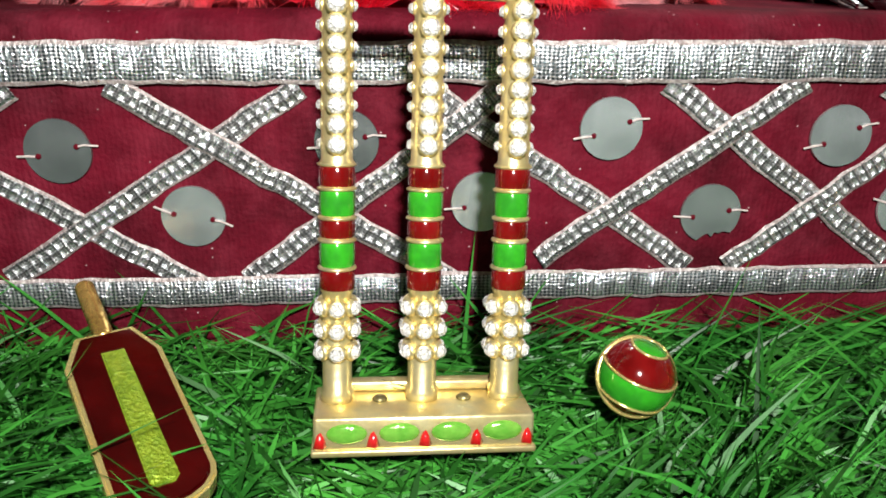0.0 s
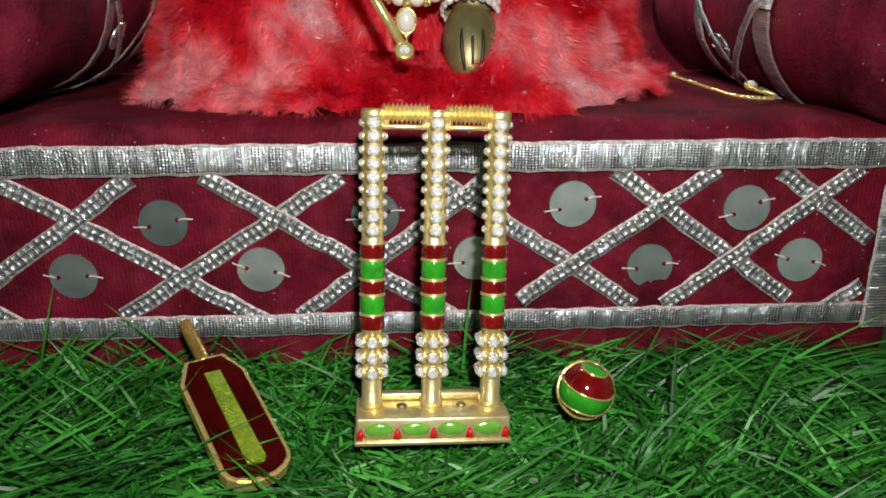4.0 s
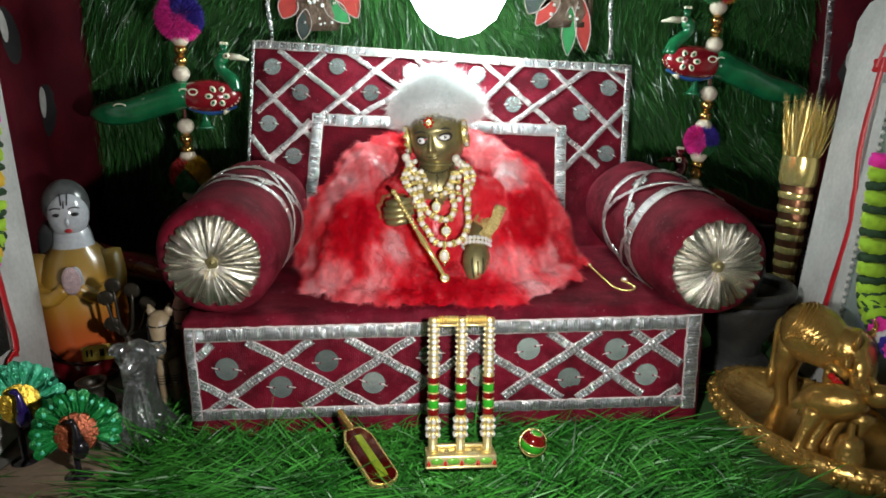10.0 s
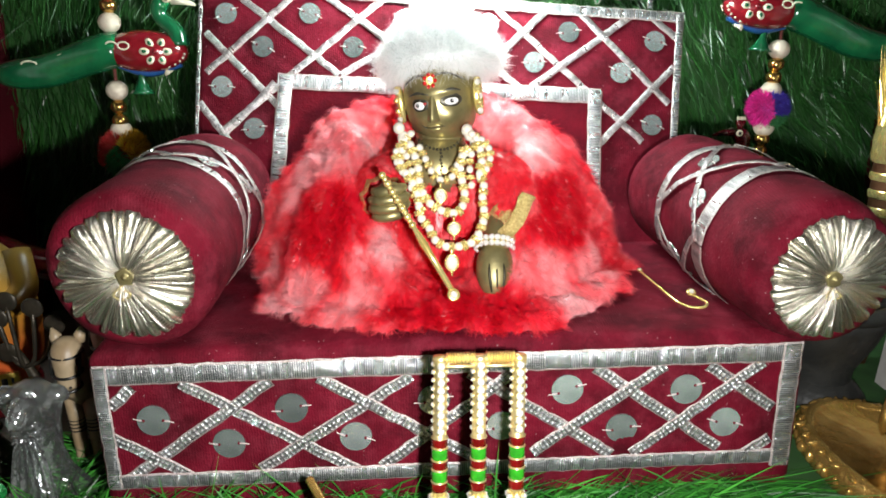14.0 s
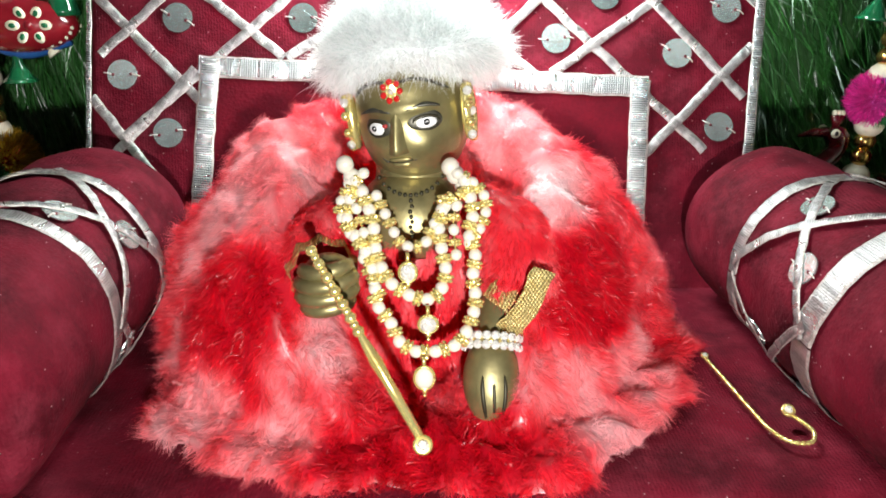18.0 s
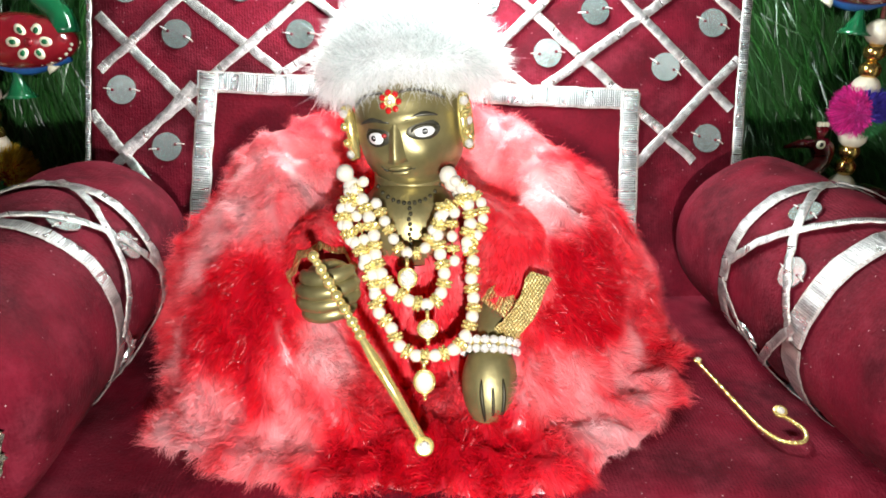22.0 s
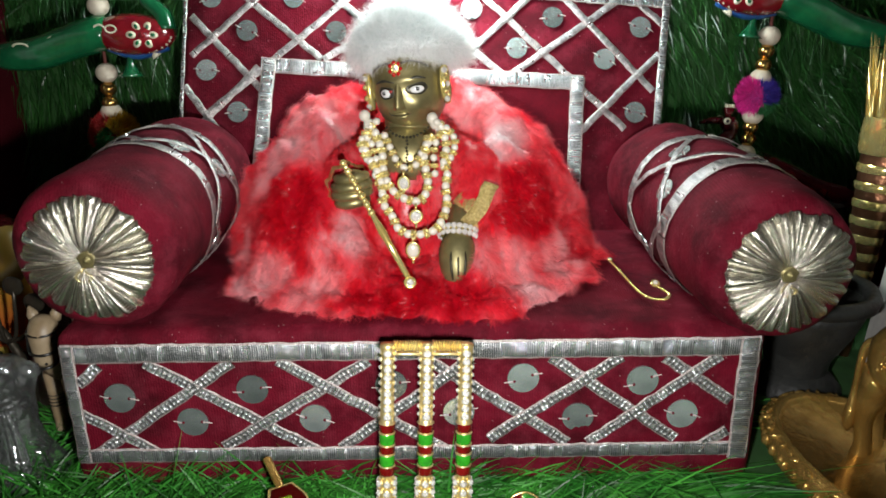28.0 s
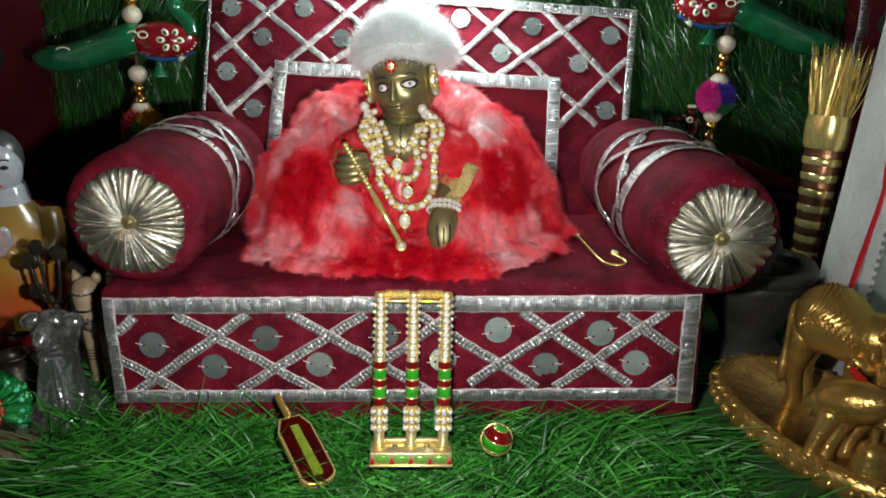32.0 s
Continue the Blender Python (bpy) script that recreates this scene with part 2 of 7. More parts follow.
velvet_sheen_and_lint(VELVET)
VELVET_DARK = surf("crimson_velvet_inner", (0.115, 0.0022, 0.0100), (0.065, 0.0014, 0.0060), 45, 0.8, 0, 0.5, 700, sheen=0.04, spec=0.1, bump_dist=0.0006)
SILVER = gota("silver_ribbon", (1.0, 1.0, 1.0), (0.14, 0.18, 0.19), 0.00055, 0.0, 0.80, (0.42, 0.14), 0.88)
SILVER_DULL = gota("dull_silver_ribbon", (0.60, 0.57, 0.57), (0.30, 0.28, 0.28), 0.00045, 0.0, 0.6, (0.45, 0.25))
SILVER_ROPE = gota("silver_knotted_ribbon", (1.0, 1.0, 1.0), (0.42, 0.44, 0.44), 0.00045, 0.0023, 0.75)
SILVER_EDGE = surf("silver_thread_edge", (0.62, 0.55, 0.52), (0.36, 0.29, 0.27), 900, 0.45, 0.5, 0.6, 1500)
GILT_CLOTH = gota("pale_gilt_brocade", (0.84, 0.81, 0.69), (0.36, 0.34, 0.26), 0.0007, 0.0, 0.55, (0.30, 0.16), 0.95)
MIRROR = surf("sewn_mirror", (0.62, 0.69, 0.68), (0.42, 0.48, 0.47), 90, 0.24, 0.74, 0.12, 300, rand=0.45)
THREAD = surf("pale_thread", (0.70, 0.60, 0.55), None, 500, 0.8)
GOLD = surf("polished_gold", (1.0, 0.86, 0.36), (1.0, 0.76, 0.24), 150, 0.19, 0.74, 0.10, 600)
STUMP_GOLD = surf("pale_polished_gold", (1.0, 0.88, 0.48), (1.0, 0.80, 0.34), 150, 0.34, 0.82, 0.10, 600)
GOLD_PAINT = surf("gold_paint", (0.80, 0.52, 0.15), (0.56, 0.33, 0.08), 90, 0.13, 0.76, 0.5, 450, rough2=0.30)
BRASS = surf("aged_brass", (0.40, 0.345, 0.155), (0.22, 0.19, 0.085), 70, 0.30, 0.72, 0.10, 300, rough2=0.46)
PEARL = surf("pearl", (0.74, 0.70, 0.60), (0.66, 0.61, 0.51), 300, 0.22, 0.0, 0, 300, coat=0.6, sheen=0.2)
CRYSTAL = surf("rhinestone", (1.0, 0.99, 0.94), (0.92, 0.91, 0.86), 900, 0.16, 0.70, 1.0, 1500, coat=1.0, bump_dist=0.0016)
CRYSTAL.node_tree.nodes["Principled BSDF"].inputs["Metallic"].default_value = 0.24
BAT_ENAMEL = surf("dark_red_enamel", (0.075, 0.002, 0.002), (0.035, 0.001, 0.001), 120, 0.07, 0.3, 0.02, 400, coat=1.0)
PALE_ENAMEL = surf("pale_green_enamel", (0.22, 0.52, 0.07), (0.12, 0.40, 0.04), 300, 0.10, 0.2, 0.2, 700, coat=1.0)
RED_ENAMEL = surf("red_enamel", (0.20, 0.006, 0.006), (0.11, 0.003, 0.003), 200, 0.08, 0.1, 0.02, 400, coat=1.0)
GREEN_ENAMEL = surf("green_enamel", (0.04, 0.42, 0.02), (0.03, 0.28, 0.02), 300, 0.10, 0.2, 0.06, 500, coat=1.0)
LIME_GLITTER = surf("lime_glitter", (0.30, 0.42, 0.02), (0.20, 0.33, 0.01), 500, 0.25, 0.45, 1.0, 1400, coat=0.5)
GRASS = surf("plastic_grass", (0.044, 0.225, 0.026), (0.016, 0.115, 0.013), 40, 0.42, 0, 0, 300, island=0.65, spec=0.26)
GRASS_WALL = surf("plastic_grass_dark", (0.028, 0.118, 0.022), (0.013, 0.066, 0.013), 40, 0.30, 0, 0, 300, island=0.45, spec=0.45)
GRASS_BASE = surf("grass_backing", (0.022, 0.095, 0.016), None, 80, 0.9)
FLOOR = surf("worn_cement", (0.27, 0.26, 0.23), (0.18, 0.17, 0.15), 14, 0.75, 0, 0.4, 200)
DYE = (((-0.051, 0.079, 0.145), 0.034, 0.19), ((-0.071, 0.075, 0.125), 0.022, 0.15), ((-0.070, 0.040, 0.077), 0.021, 0.28), ((-0.029, 0.043, 0.100), 0.015, 0.28),
       ((-0.046, 0.021, 0.076), 0.017, 0.17), ((0.043, 0.068, 0.139), 0.021, 0.42), ((0.031, 0.102, 0.152), 0.024, 0.20), ((0.045, 0.033, 0.090), 0.022, 0.20),
       ((0.072, 0.052, 0.087), 0.022, 0.20), ((0.058, 0.025, 0.076), 0.015, 0.24), ((-0.056, 0.047, 0.110), 0.025, -0.22), ((-0.008, 0.018, 0.078), 0.023, -0.20),
       ((0.056, 0.051, 0.116), 0.030, -0.34), ((0.018, 0.017, 0.078), 0.020, -0.18), ((-0.033, 0.057, 0.116), 0.014, -0.18), ((-0.088, 0.073, 0.085), 0.014, 0.16))
FUR_PINK = plush("dyed_plush", ((0.34, (0.72, 0.006, 0.025)), (0.46, (0.86, 0.030, 0.060)), (0.56, (0.93, 0.13, 0.165)), (0.68, (0.96, 0.34, 0.37)), (1.0, (0.97, 0.84, 0.85))), 50, DYE)
FUR_WHITE = plush("white_plush", ((0.3, (0.90, 0.95, 0.94)), (0.7, (0.98, 0.98, 0.98))), 60)
BULB_GLASS, _t, _b = nodes_of("lit_bulb_glass")
_b.inputs["Base Color"].default_value = (0.9, 0.95, 0.95, 1)
_b.inputs["Emission Color"].default_value = (0.86, 1.0, 0.97, 1)
_b.inputs["Emission Strength"].default_value = BULB_STRENGTH
PLASTIC_WHITE = surf("white_plastic", (0.75, 0.76, 0.75), (0.68, 0.68, 0.68), 40, 0.35)

# ---- building helpers ----
WORLD_OF = {}


def thing(name, base, label, category, group="", kind=""):
    ob = new(name)
    ob.empty_display_size = 0.01
    ob.matrix_basis = Matrix.Translation(base)
    WORLD_OF[ob] = ob.matrix_basis.copy()
    return tagged(ob, label, category, group, kind)


def mesh_of(name, bm, mats, smooth=True):
    me = bpy.data.meshes.new(name)
    bm.to_mesh(me)
    bm.free()
    for m in (mats if isinstance(mats, (list, tuple)) else [mats]):
        me.materials.append(m)
    if smooth:
        me.shade_smooth()
    return me


def place(name, me, parent=None, m=None, label=""):
    """Links a mesh at the world pose m, under parent."""
    ob = new(name, me)
    m = m or Matrix()
    WORLD_OF[ob] = m
    if parent:
        ob.parent = parent
        ob.matrix_parent_inverse = WORLD_OF[parent].inverted()
    ob.matrix_basis = m
    if label:
        ob["label"] = label
    return ob


def part(name, bm, mats, parent=None, label="", smooth=True):
    return place(name, mesh_of(name, bm, mats, smooth), parent, None, label)


def add_box(bm, lo, hi, bevel=0.0, seg=2, mi=0):
    r = bmesh.ops.create_cube(bm, size=1.0)
    vs = r["verts"]
    for v in vs:
        v.co = Vector([(lo[i] + hi[i]) / 2 + v.co[i] * (hi[i] - lo[i]) for i in range(3)])
    fs = {f for v in vs for f in v.link_faces}
    for f in fs:
        f.material_index = mi
    if bevel:
        bmesh.ops.bevel(bm, geom=list({e for f in fs for e in f.edges}), offset=bevel, segments=seg, affect="EDGES", profile=0.5)
    return bm


def add_lathe(bm, prof, m=None, n=24, mi=0, wobble=None, cap=True):
    """Turns a profile of (radius, height) round z, then moves it by m."""
    m = m or Matrix()
    rings = []
    for r, z in prof:
        ring = []
        for i in range(n):
            a = 2 * math.pi * i / n
            k = wobble(a, z) if wobble else 1.0
            ring.append(bm.verts.new(m @ Vector((r * k * math.cos(a), r * k * math.sin(a), z))))
        rings.append(ring)
    for a, b in zip(rings, rings[1:]):
        for i in range(n):
            f = bm.faces.new((a[i], a[(i + 1) % n], b[(i + 1) % n], b[i]))
            f.material_index = mi
    if cap:
        for ring, flip in ((rings[0], True), (rings[-1], False)):
            f = bm.faces.new(ring[::-1] if flip else ring)
            f.material_index = mi
    return bm


def add_ball(bm, c, r, seg=16, rings=10, mi=0, m=None):
    """An ellipsoid: r is a number or three."""
    rr = r if isinstance(r, (tuple, list)) else (r, r, r)
    mm = Matrix.Translation(c) @ (m or Matrix()) @ Matrix.Diagonal((*rr, 1))
    res = bmesh.ops.create_uvsphere(bm, u_segments=seg, v_segments=rings, radius=1.0, matrix=mm)
    for f in {f for v in res["verts"] for f in v.link_faces}:
        f.material_index = mi
    return bm


def add_tube(bm, pts, rad, n=8, mi=0, flat=1.0, cap=True):
    """A tube along points; rad is a number or a list."""
    pts = [Vector(p) for p in pts]
    rad = [float(r) for r in rad] if isinstance(rad, (list, tuple)) else [float(rad)] * len(pts)
    rings, side = [], None
    for i, p in enumerate(pts):
        d = (pts[min(i + 1, len(pts) - 1)] - pts[max(i - 1, 0)]).normalized()
        if side is None:
            side = d.orthogonal().normalized()
        side = (side - d * side.dot(d)).normalized()
        up = d.cross(side)
        rings.append([bm.verts.new(p + rad[i] * (side * math.cos(2 * math.pi * k / n) + up * flat * math.sin(2 * math.pi * k / n))) for k in range(n)])
    for a, b in zip(rings, rings[1:]):
        for k in range(n):
            bm.faces.new((a[k], a[(k + 1) % n], b[(k + 1) % n], b[k])).material_index = mi
    if cap:
        bm.faces.new(rings[0][::-1]).material_index = mi
        bm.faces.new(rings[-1]).material_index = mi
    return bm


def curve_pts(ctrl, n=24):
    """Points along a smooth curve through the control points."""
    c = [Vector(p) for p in ctrl]
    c = [2 * c[0] - c[1]] + c + [2 * c[-1] - c[-2]]
    out = []
    segs = len(c) - 3
    for k in range(n):
        u = k / (n - 1) * segs
        i = min(int(u), segs - 1)
        s = u - i
        p0, p1, p2, p3 = c[i:i + 4]
        out.append(0.5 * (2 * p1 + (p2 - p0) * s + (2 * p0 - 5 * p1 + 4 * p2 - p3) * s * s + (3 * p1 - p0 - 3 * p2 + p3) * s ** 3))
    return out


def add_strip(bm, pts, normals, width, thick, rng, mi=0, edge_mi=1, wave=0.0003):
    """A ribbon laid along points on a surface: woven middle, thread edges, slightly puckered."""
    pts = [Vector(p) for p in pts]
    rows = []
    uv = bm.loops.layers.uv.verify()
    at, run, base = {}, 0.0, rng.uniform(0, 3)
    for i, p in enumerate(pts):
        run += (p - pts[i - 1]).length if i else 0.0
        d = (pts[min(i + 1, len(pts) - 1)] - pts[max(i - 1, 0)]).normalized()
        nn = Vector(normals[i]).normalized()
        s = nn.cross(d).normalized()
        h = [thick * 0.2, thick, thick * 0.8, thick, thick * 0.2]
        o = [-0.5, -0.40, 0.0, 0.40, 0.5]
        j = rng.uniform(-wave, wave)
        rows.append([bm.verts.new(p + s * (width * o[k] + j + rng.uniform(-wave, wave) * (0.5 if k in (0, 4) else 0.1)) + nn * (h[k] + (rng.uniform(-wave, wave) * 0.9 if k in (1, 2, 3) else 0))) for k in range(5)])
        for k in range(5):
            at[rows[-1][k]] = (base + run, base + width * o[k])
    for a, b in zip(rows, rows[1:]):
        for k in range(4):
            f = bm.faces.new((a[k], a[k + 1], b[k + 1], b[k]))
            f.material_index = edge_mi if k in (0, 3) else mi
            for lp in f.loops:
                lp[uv].uv = at[lp.vert]
    return bm


def blades(name, roots, normals, lean, length, width, mat, rng, bend=0.6, jitter=0.6, sections=3):
    """Many narrow tapering blades as one mesh. roots, normals, lean: arrays of n x 3."""
    n = len(roots)
    L = length * rng.uniform(0.55, 1.25, n)[:, None]
    wv = width * rng.uniform(0.7, 1.25, n)[:, None]
    d = normals + lean + rng.normal(0, jitter, (n, 3))
    d /= np.linalg.norm(d, axis=1)[:, None]
    bv = lean + rng.normal(0, jitter, (n, 3)) - 0.35 * normals
    side = np.cross(d, rng.normal(0, 1, (n, 3)))
    side /= np.linalg.norm(side, axis=1)[:, None]
    vs = []
    for k in range(sections):
        u = k / sections
        c = roots + d * L * u + bv * L * bend * u * u
        w = wv * (1 - 0.6 * u) * 0.5
        vs += [c - side * w, c + side * w]
    vs.append(roots + d * L + bv * L * bend)
    per = 2 * sections + 1
    co = np.stack(vs, 1).reshape(-1, 3)
    idx = np.arange(n)[:, None] * per
    quads = np.concatenate([idx + np.array([[2 * k, 2 * k + 1, 2 * k + 3, 2 * k + 2]]) for k in range(sections - 1)], 0)
    tris = idx + np.array([[per - 3, per - 2, per - 1]])
    me = bpy.data.meshes.new(name)
    me.vertices.add(len(co))
    me.vertices.foreach_set("co", co.ravel())
    loops = np.concatenate([quads.ravel(), tris.ravel()])
    me.loops.add(len(loops))
    me.loops.foreach_set("vertex_index", loops.astype(np.int32))
    counts = np.concatenate([np.full(len(quads), 4), np.full(len(tris), 3)])
    me.polygons.add(len(counts))
    me.polygons.foreach_set("loop_start", np.concatenate([[0], np.cumsum(counts)[:-1]]).astype(np.int32))
    me.update(calc_edges=True)
    me.materials.append(mat)
    return me


RNG = np.random.default_rng(7)
RND = random.Random(11)

# ---- the shrine box: cement floor, grass mat, grass wall, red side cloths ----
FLOOR_Z, MAT_Z, WALL_Y = -0.014, -0.010, 0.275
bm = bmesh.new()
add_box(bm, (-1.6, -2.2, FLOOR_Z - 0.05), (1.6, 0.40, FLOOR_Z))
tagged(part("floor", bm, FLOOR, smooth=False), "worn grey cement floor of the shrine", "floor", kind="structure")
bm = bmesh.new()
bmesh.ops.create_grid(bm, x_segments=30, y_segments=24, size=0.5)
for v in bm.verts:
    v.co = Vector((-0.19 + (v.co.x + 0.5) * 0.50, -0.62 + (v.co.y + 0.5) * 0.89, MAT_Z + 0.0015 * noise.noise(v.co * 9)))
grass_mat = thing("grass_mat", (0.06, -0.2, MAT_Z), "green artificial grass mat laid on the floor", "mat", kind="structure")
part("backing", bm, GRASS_BASE, grass_mat)
n = 34000
roots = np.column_stack([RNG.uniform(-0.19, 0.31, n), 0.06 - 0.56 * RNG.uniform(0, 1, n) ** 1.25, np.full(n, MAT_Z)])
keep = ~((np.abs(roots[:, 0]) < 0.153) & (roots[:, 1] > 0.004))
keep &= ~((((roots[:, 0] - 0.226) * 0.20 - (roots[:, 1] + 0.015) * 0.98) / 0.108) ** 2 + (((roots[:, 0] - 0.226) * 0.98 + (roots[:, 1] + 0.015) * 0.20) / 0.076) ** 2 < 1)
rx, ry = roots[:, 0], roots[:, 1]
u = np.clip(((rx + 0.0372) * -0.0179 + (ry + 0.0655) * 0.0345) / (0.0179 ** 2 + 0.0345 ** 2), 0, 1.1)
keep &= np.hypot(rx - (-0.0372 - 0.0179 * u), ry - (-0.0655 + 0.0345 * u)) > 0.0165
keep &= np.hypot(rx - 0.0464, ry + 0.0425) > 0.0125
keep &= ~((np.abs(rx - 0.0055) < 0.029) & (np.abs(ry + 0.050) < 0.0185))
roots = roots[keep]
nn = np.tile([0.0, 0.0, 1.0], (len(roots), 1))
flow = np.column_stack([0.9 + 0.5 * np.sin(roots[:, 1] * 40 + roots[:, 0] * 9), 0.25 * np.sin(roots[:, 0] * 35), np.zeros(len(roots))])
flow *= np.where(RNG.uniform(0, 1, len(roots)) < 0.35, -1, 1)[:, None]
tagged(place("grass", blades("grass", roots, nn, flow * 1.5, 0.024, 0.0014, GRASS, RNG, 0.55, 0.42), grass_mat), kind="stuff")

n = 2600
roots = np.column_stack([RNG.uniform(-0.31, -0.185, n), RNG.uniform(-0.20, -0.004, n), np.full(n, FLOOR_Z)])
roots = roots[(((roots[:, 0] + 0.222) / 0.046) ** 2 + ((roots[:, 1] + 0.030) / 0.038) ** 2 > 1) & (roots[:, 1] < -0.010 - 0.25 * (roots[:, 0] + 0.31))]
flow = np.column_stack([RNG.uniform(-1.6, 1.6, len(roots)), RNG.uniform(-0.6, 0.6, len(roots)), np.zeros(len(roots))])
tagged(place("stray_grass", blades("stray_grass", roots, np.tile([0.0, 0.0, 0.5], (len(roots), 1)), flow, 0.018, 0.0013, GRASS, RNG, 0.4, 0.3), grass_mat), kind="stuff")

n = 4500
roots = np.column_stack([RNG.uniform(-0.085, 0.075, n), RNG.uniform(-0.100, -0.010, n), np.full(n, MAT_Z)])
flow = np.column_stack([RNG.uniform(-1.6, 1.6, n), RNG.uniform(-0.5, 0.5, n), np.zeros(n)])
tagged(place("short_grass", blades("short_grass", roots, np.tile([0.0, 0.0, 0.55], (n, 1)), flow, 0.011, 0.0014, GRASS, RNG, 0.3, 0.2), grass_mat), kind="stuff")

bm = bmesh.new()
add_box(bm, (-0.302, WALL_Y, -0.014), (0.348, WALL_Y + 0.012, 0.62))
grass_wall = thing("wall_back", (0, WALL_Y, -0.014), "back wall covered with dark green artificial grass", "wall", kind="structure")
part("backing", bm, GRASS_BASE, grass_wall, smooth=False)
n = 26000
roots = np.column_stack([RNG.uniform(-0.300, 0.346, n), np.full(n, WALL_Y), RNG.uniform(0.0, 0.50, n)])
nn = np.tile([0.0, -1.0, 0.0], (n, 1))
flow = np.column_stack([0.35 * np.sin(roots[:, 2] * 30 + roots[:, 0] * 14), np.zeros(n), -0.95 + 0.35 * np.sin(roots[:, 0] * 28 + 2 * np.sin(roots[:, 2] * 25))])
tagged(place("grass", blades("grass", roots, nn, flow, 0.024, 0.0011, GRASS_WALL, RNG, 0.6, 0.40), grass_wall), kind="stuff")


# ---- the toy sofa ----
def front(x, z, off=0.0):
    return Vector((x, -off, z))


def back(x, z, off=0.0):
    return Vector((x, 0.166 + 0.34 * (z - 0.145), z)) + Vector((0, -1, 0.34)).normalized() * off


FRONT_N, BACK_N = Vector((0, -1, 0)), Vector((0, -1, 0.34)).normalized()
sofa = thing("toy_sofa", (0, 0.1, -0.010), "crimson velvet toy sofa trimmed with silver ribbon and mirrors", "sofa")
bm = bmesh.new()
add_box(bm, (-0.156, 0.0, -0.010), (0.156, 0.205, 0.0685), 0.006, 3)
bmesh.ops.subdivide_edges(bm, edges=[e for e in bm.edges if e.calc_length() > 0.03], cuts=12, use_grid_fill=True)
for v in bm.verts:
    k = 1.0 if v.co.z > 0.05 and v.co.y > 0.012 else 0.25
    v.co.z += 0.0012 * k * noise.noise(v.co * 30) + (0.0022 * math.cos(v.co.x * 9) if v.co.z > 0.06 else 0)
    v.co.y += 0.0003 * noise.noise(v.co * 50 + Vector((3, 0, 0)))
seat = part("seat", bm, VELVET, sofa)

bm = bmesh.new()
quad = [(-0.1465, 0.050), (0.1395, 0.050), (0.1555, 0.2025), (-0.1385, 0.2265)]
va = [bm.verts.new(back(x, z)) for x, z in quad]
vb = [bm.verts.new(back(x, z, -0.022)) for x, z in quad]
bm.faces.new(va)
bm.faces.new(vb[::-1])
for i in range(4):
    bm.faces.new((va[i], vb[i], vb[(i + 1) % 4], va[(i + 1) % 4]))
bmesh.ops.recalc_face_normals(bm, faces=bm.faces)
bmesh.ops.bevel(bm, geom=list(bm.edges), offset=0.004, segments=3, affect="EDGES", profile=0.5)
backrest = part("backrest", bm, VELVET, sofa)
# plain inner panel
bm = bmesh.new()
va = [bm.verts.new(back(x, z, 0.0012)) for x, z in ((-0.094, 0.06), (0.096, 0.06), (0.0985, 0.1535), (-0.0885, 0.1665))]
bm.faces.new(va)
bmesh.ops.recalc_face_normals(bm, faces=bm.faces)
if bm.faces[:][0].normal.y > 0:
    bmesh.ops.reverse_faces(bm, faces=bm.faces[:])
bmesh.ops.solidify(bm, geom=bm.faces[:], thickness=0.0016)
part("inner_panel", bm, VELVET_DARK, backrest, smooth=False)


def ribbon(on, normal, a, b, width, lift, parent, name="ribbon"):
    n = max(4, int(math.dist(a, b) / 0.004))
    pts = [on(a[0] + (b[0] - a[0]) * i / n, a[1] + (b[1] - a[1]) * i / n, lift) for i in range(n + 1)]
    bm = bmesh.new()
    add_strip(bm, pts, [normal] * len(pts), width, 0.0006, RND)
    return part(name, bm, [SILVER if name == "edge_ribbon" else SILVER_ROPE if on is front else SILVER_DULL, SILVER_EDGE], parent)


LATTICE = [(-0.1173, 0.0550, -0.0440, 0.0095), (-0.1483, 0.0303, -0.1160, 0.0095), (-0.0790, 0.0550, -0.1440, 0.0090),
           (-0.0590, 0.0555, 0.0150, 0.0095), (-0.0190, 0.0550, -0.0860, 0.0120), (-0.0330, 0.0110, 0.0262, 0.0555),
           (0.0060, 0.0555, 0.0700, 0.0125), (0.0340, 0.0150, 0.0918, 0.0558), (0.0608, 0.0556, 0.1190, 0.0138),
           (0.0790, 0.0125, 0.1355, 0.0555), (0.1110, 0.0550, 0.1420, 0.0330), (0.1290, 0.0090, 0.1420, 0.0180), (-0.1475, 0.0450, -0.1370, 0.0540)]
for i, (x0, z0, x1, z1) in enumerate(LATTICE):
    ribbon(front, FRONT_N, (x0, z0), (x1, z1), 0.0054, 0.0003 + 0.0005 * (i % 2) + 0.00005 * i, seat, "lattice_ribbon")
for i, (a, b, w) in enumerate((((-0.152, 0.0600), (0.152, 0.0602), 0.0090), ((-0.152, 0.0088), (0.152, 0.0088), 0.0072),
                               ((-0.1495, 0.006), (-0.1495, 0.0640), 0.0060), ((0.1475, 0.004), (0.1475, 0.0645), 0.0088))):
    ribbon(front, FRONT_N, a, b, w, 0.0016 + 0.0004 * (i // 2), seat, "edge_ribbon")

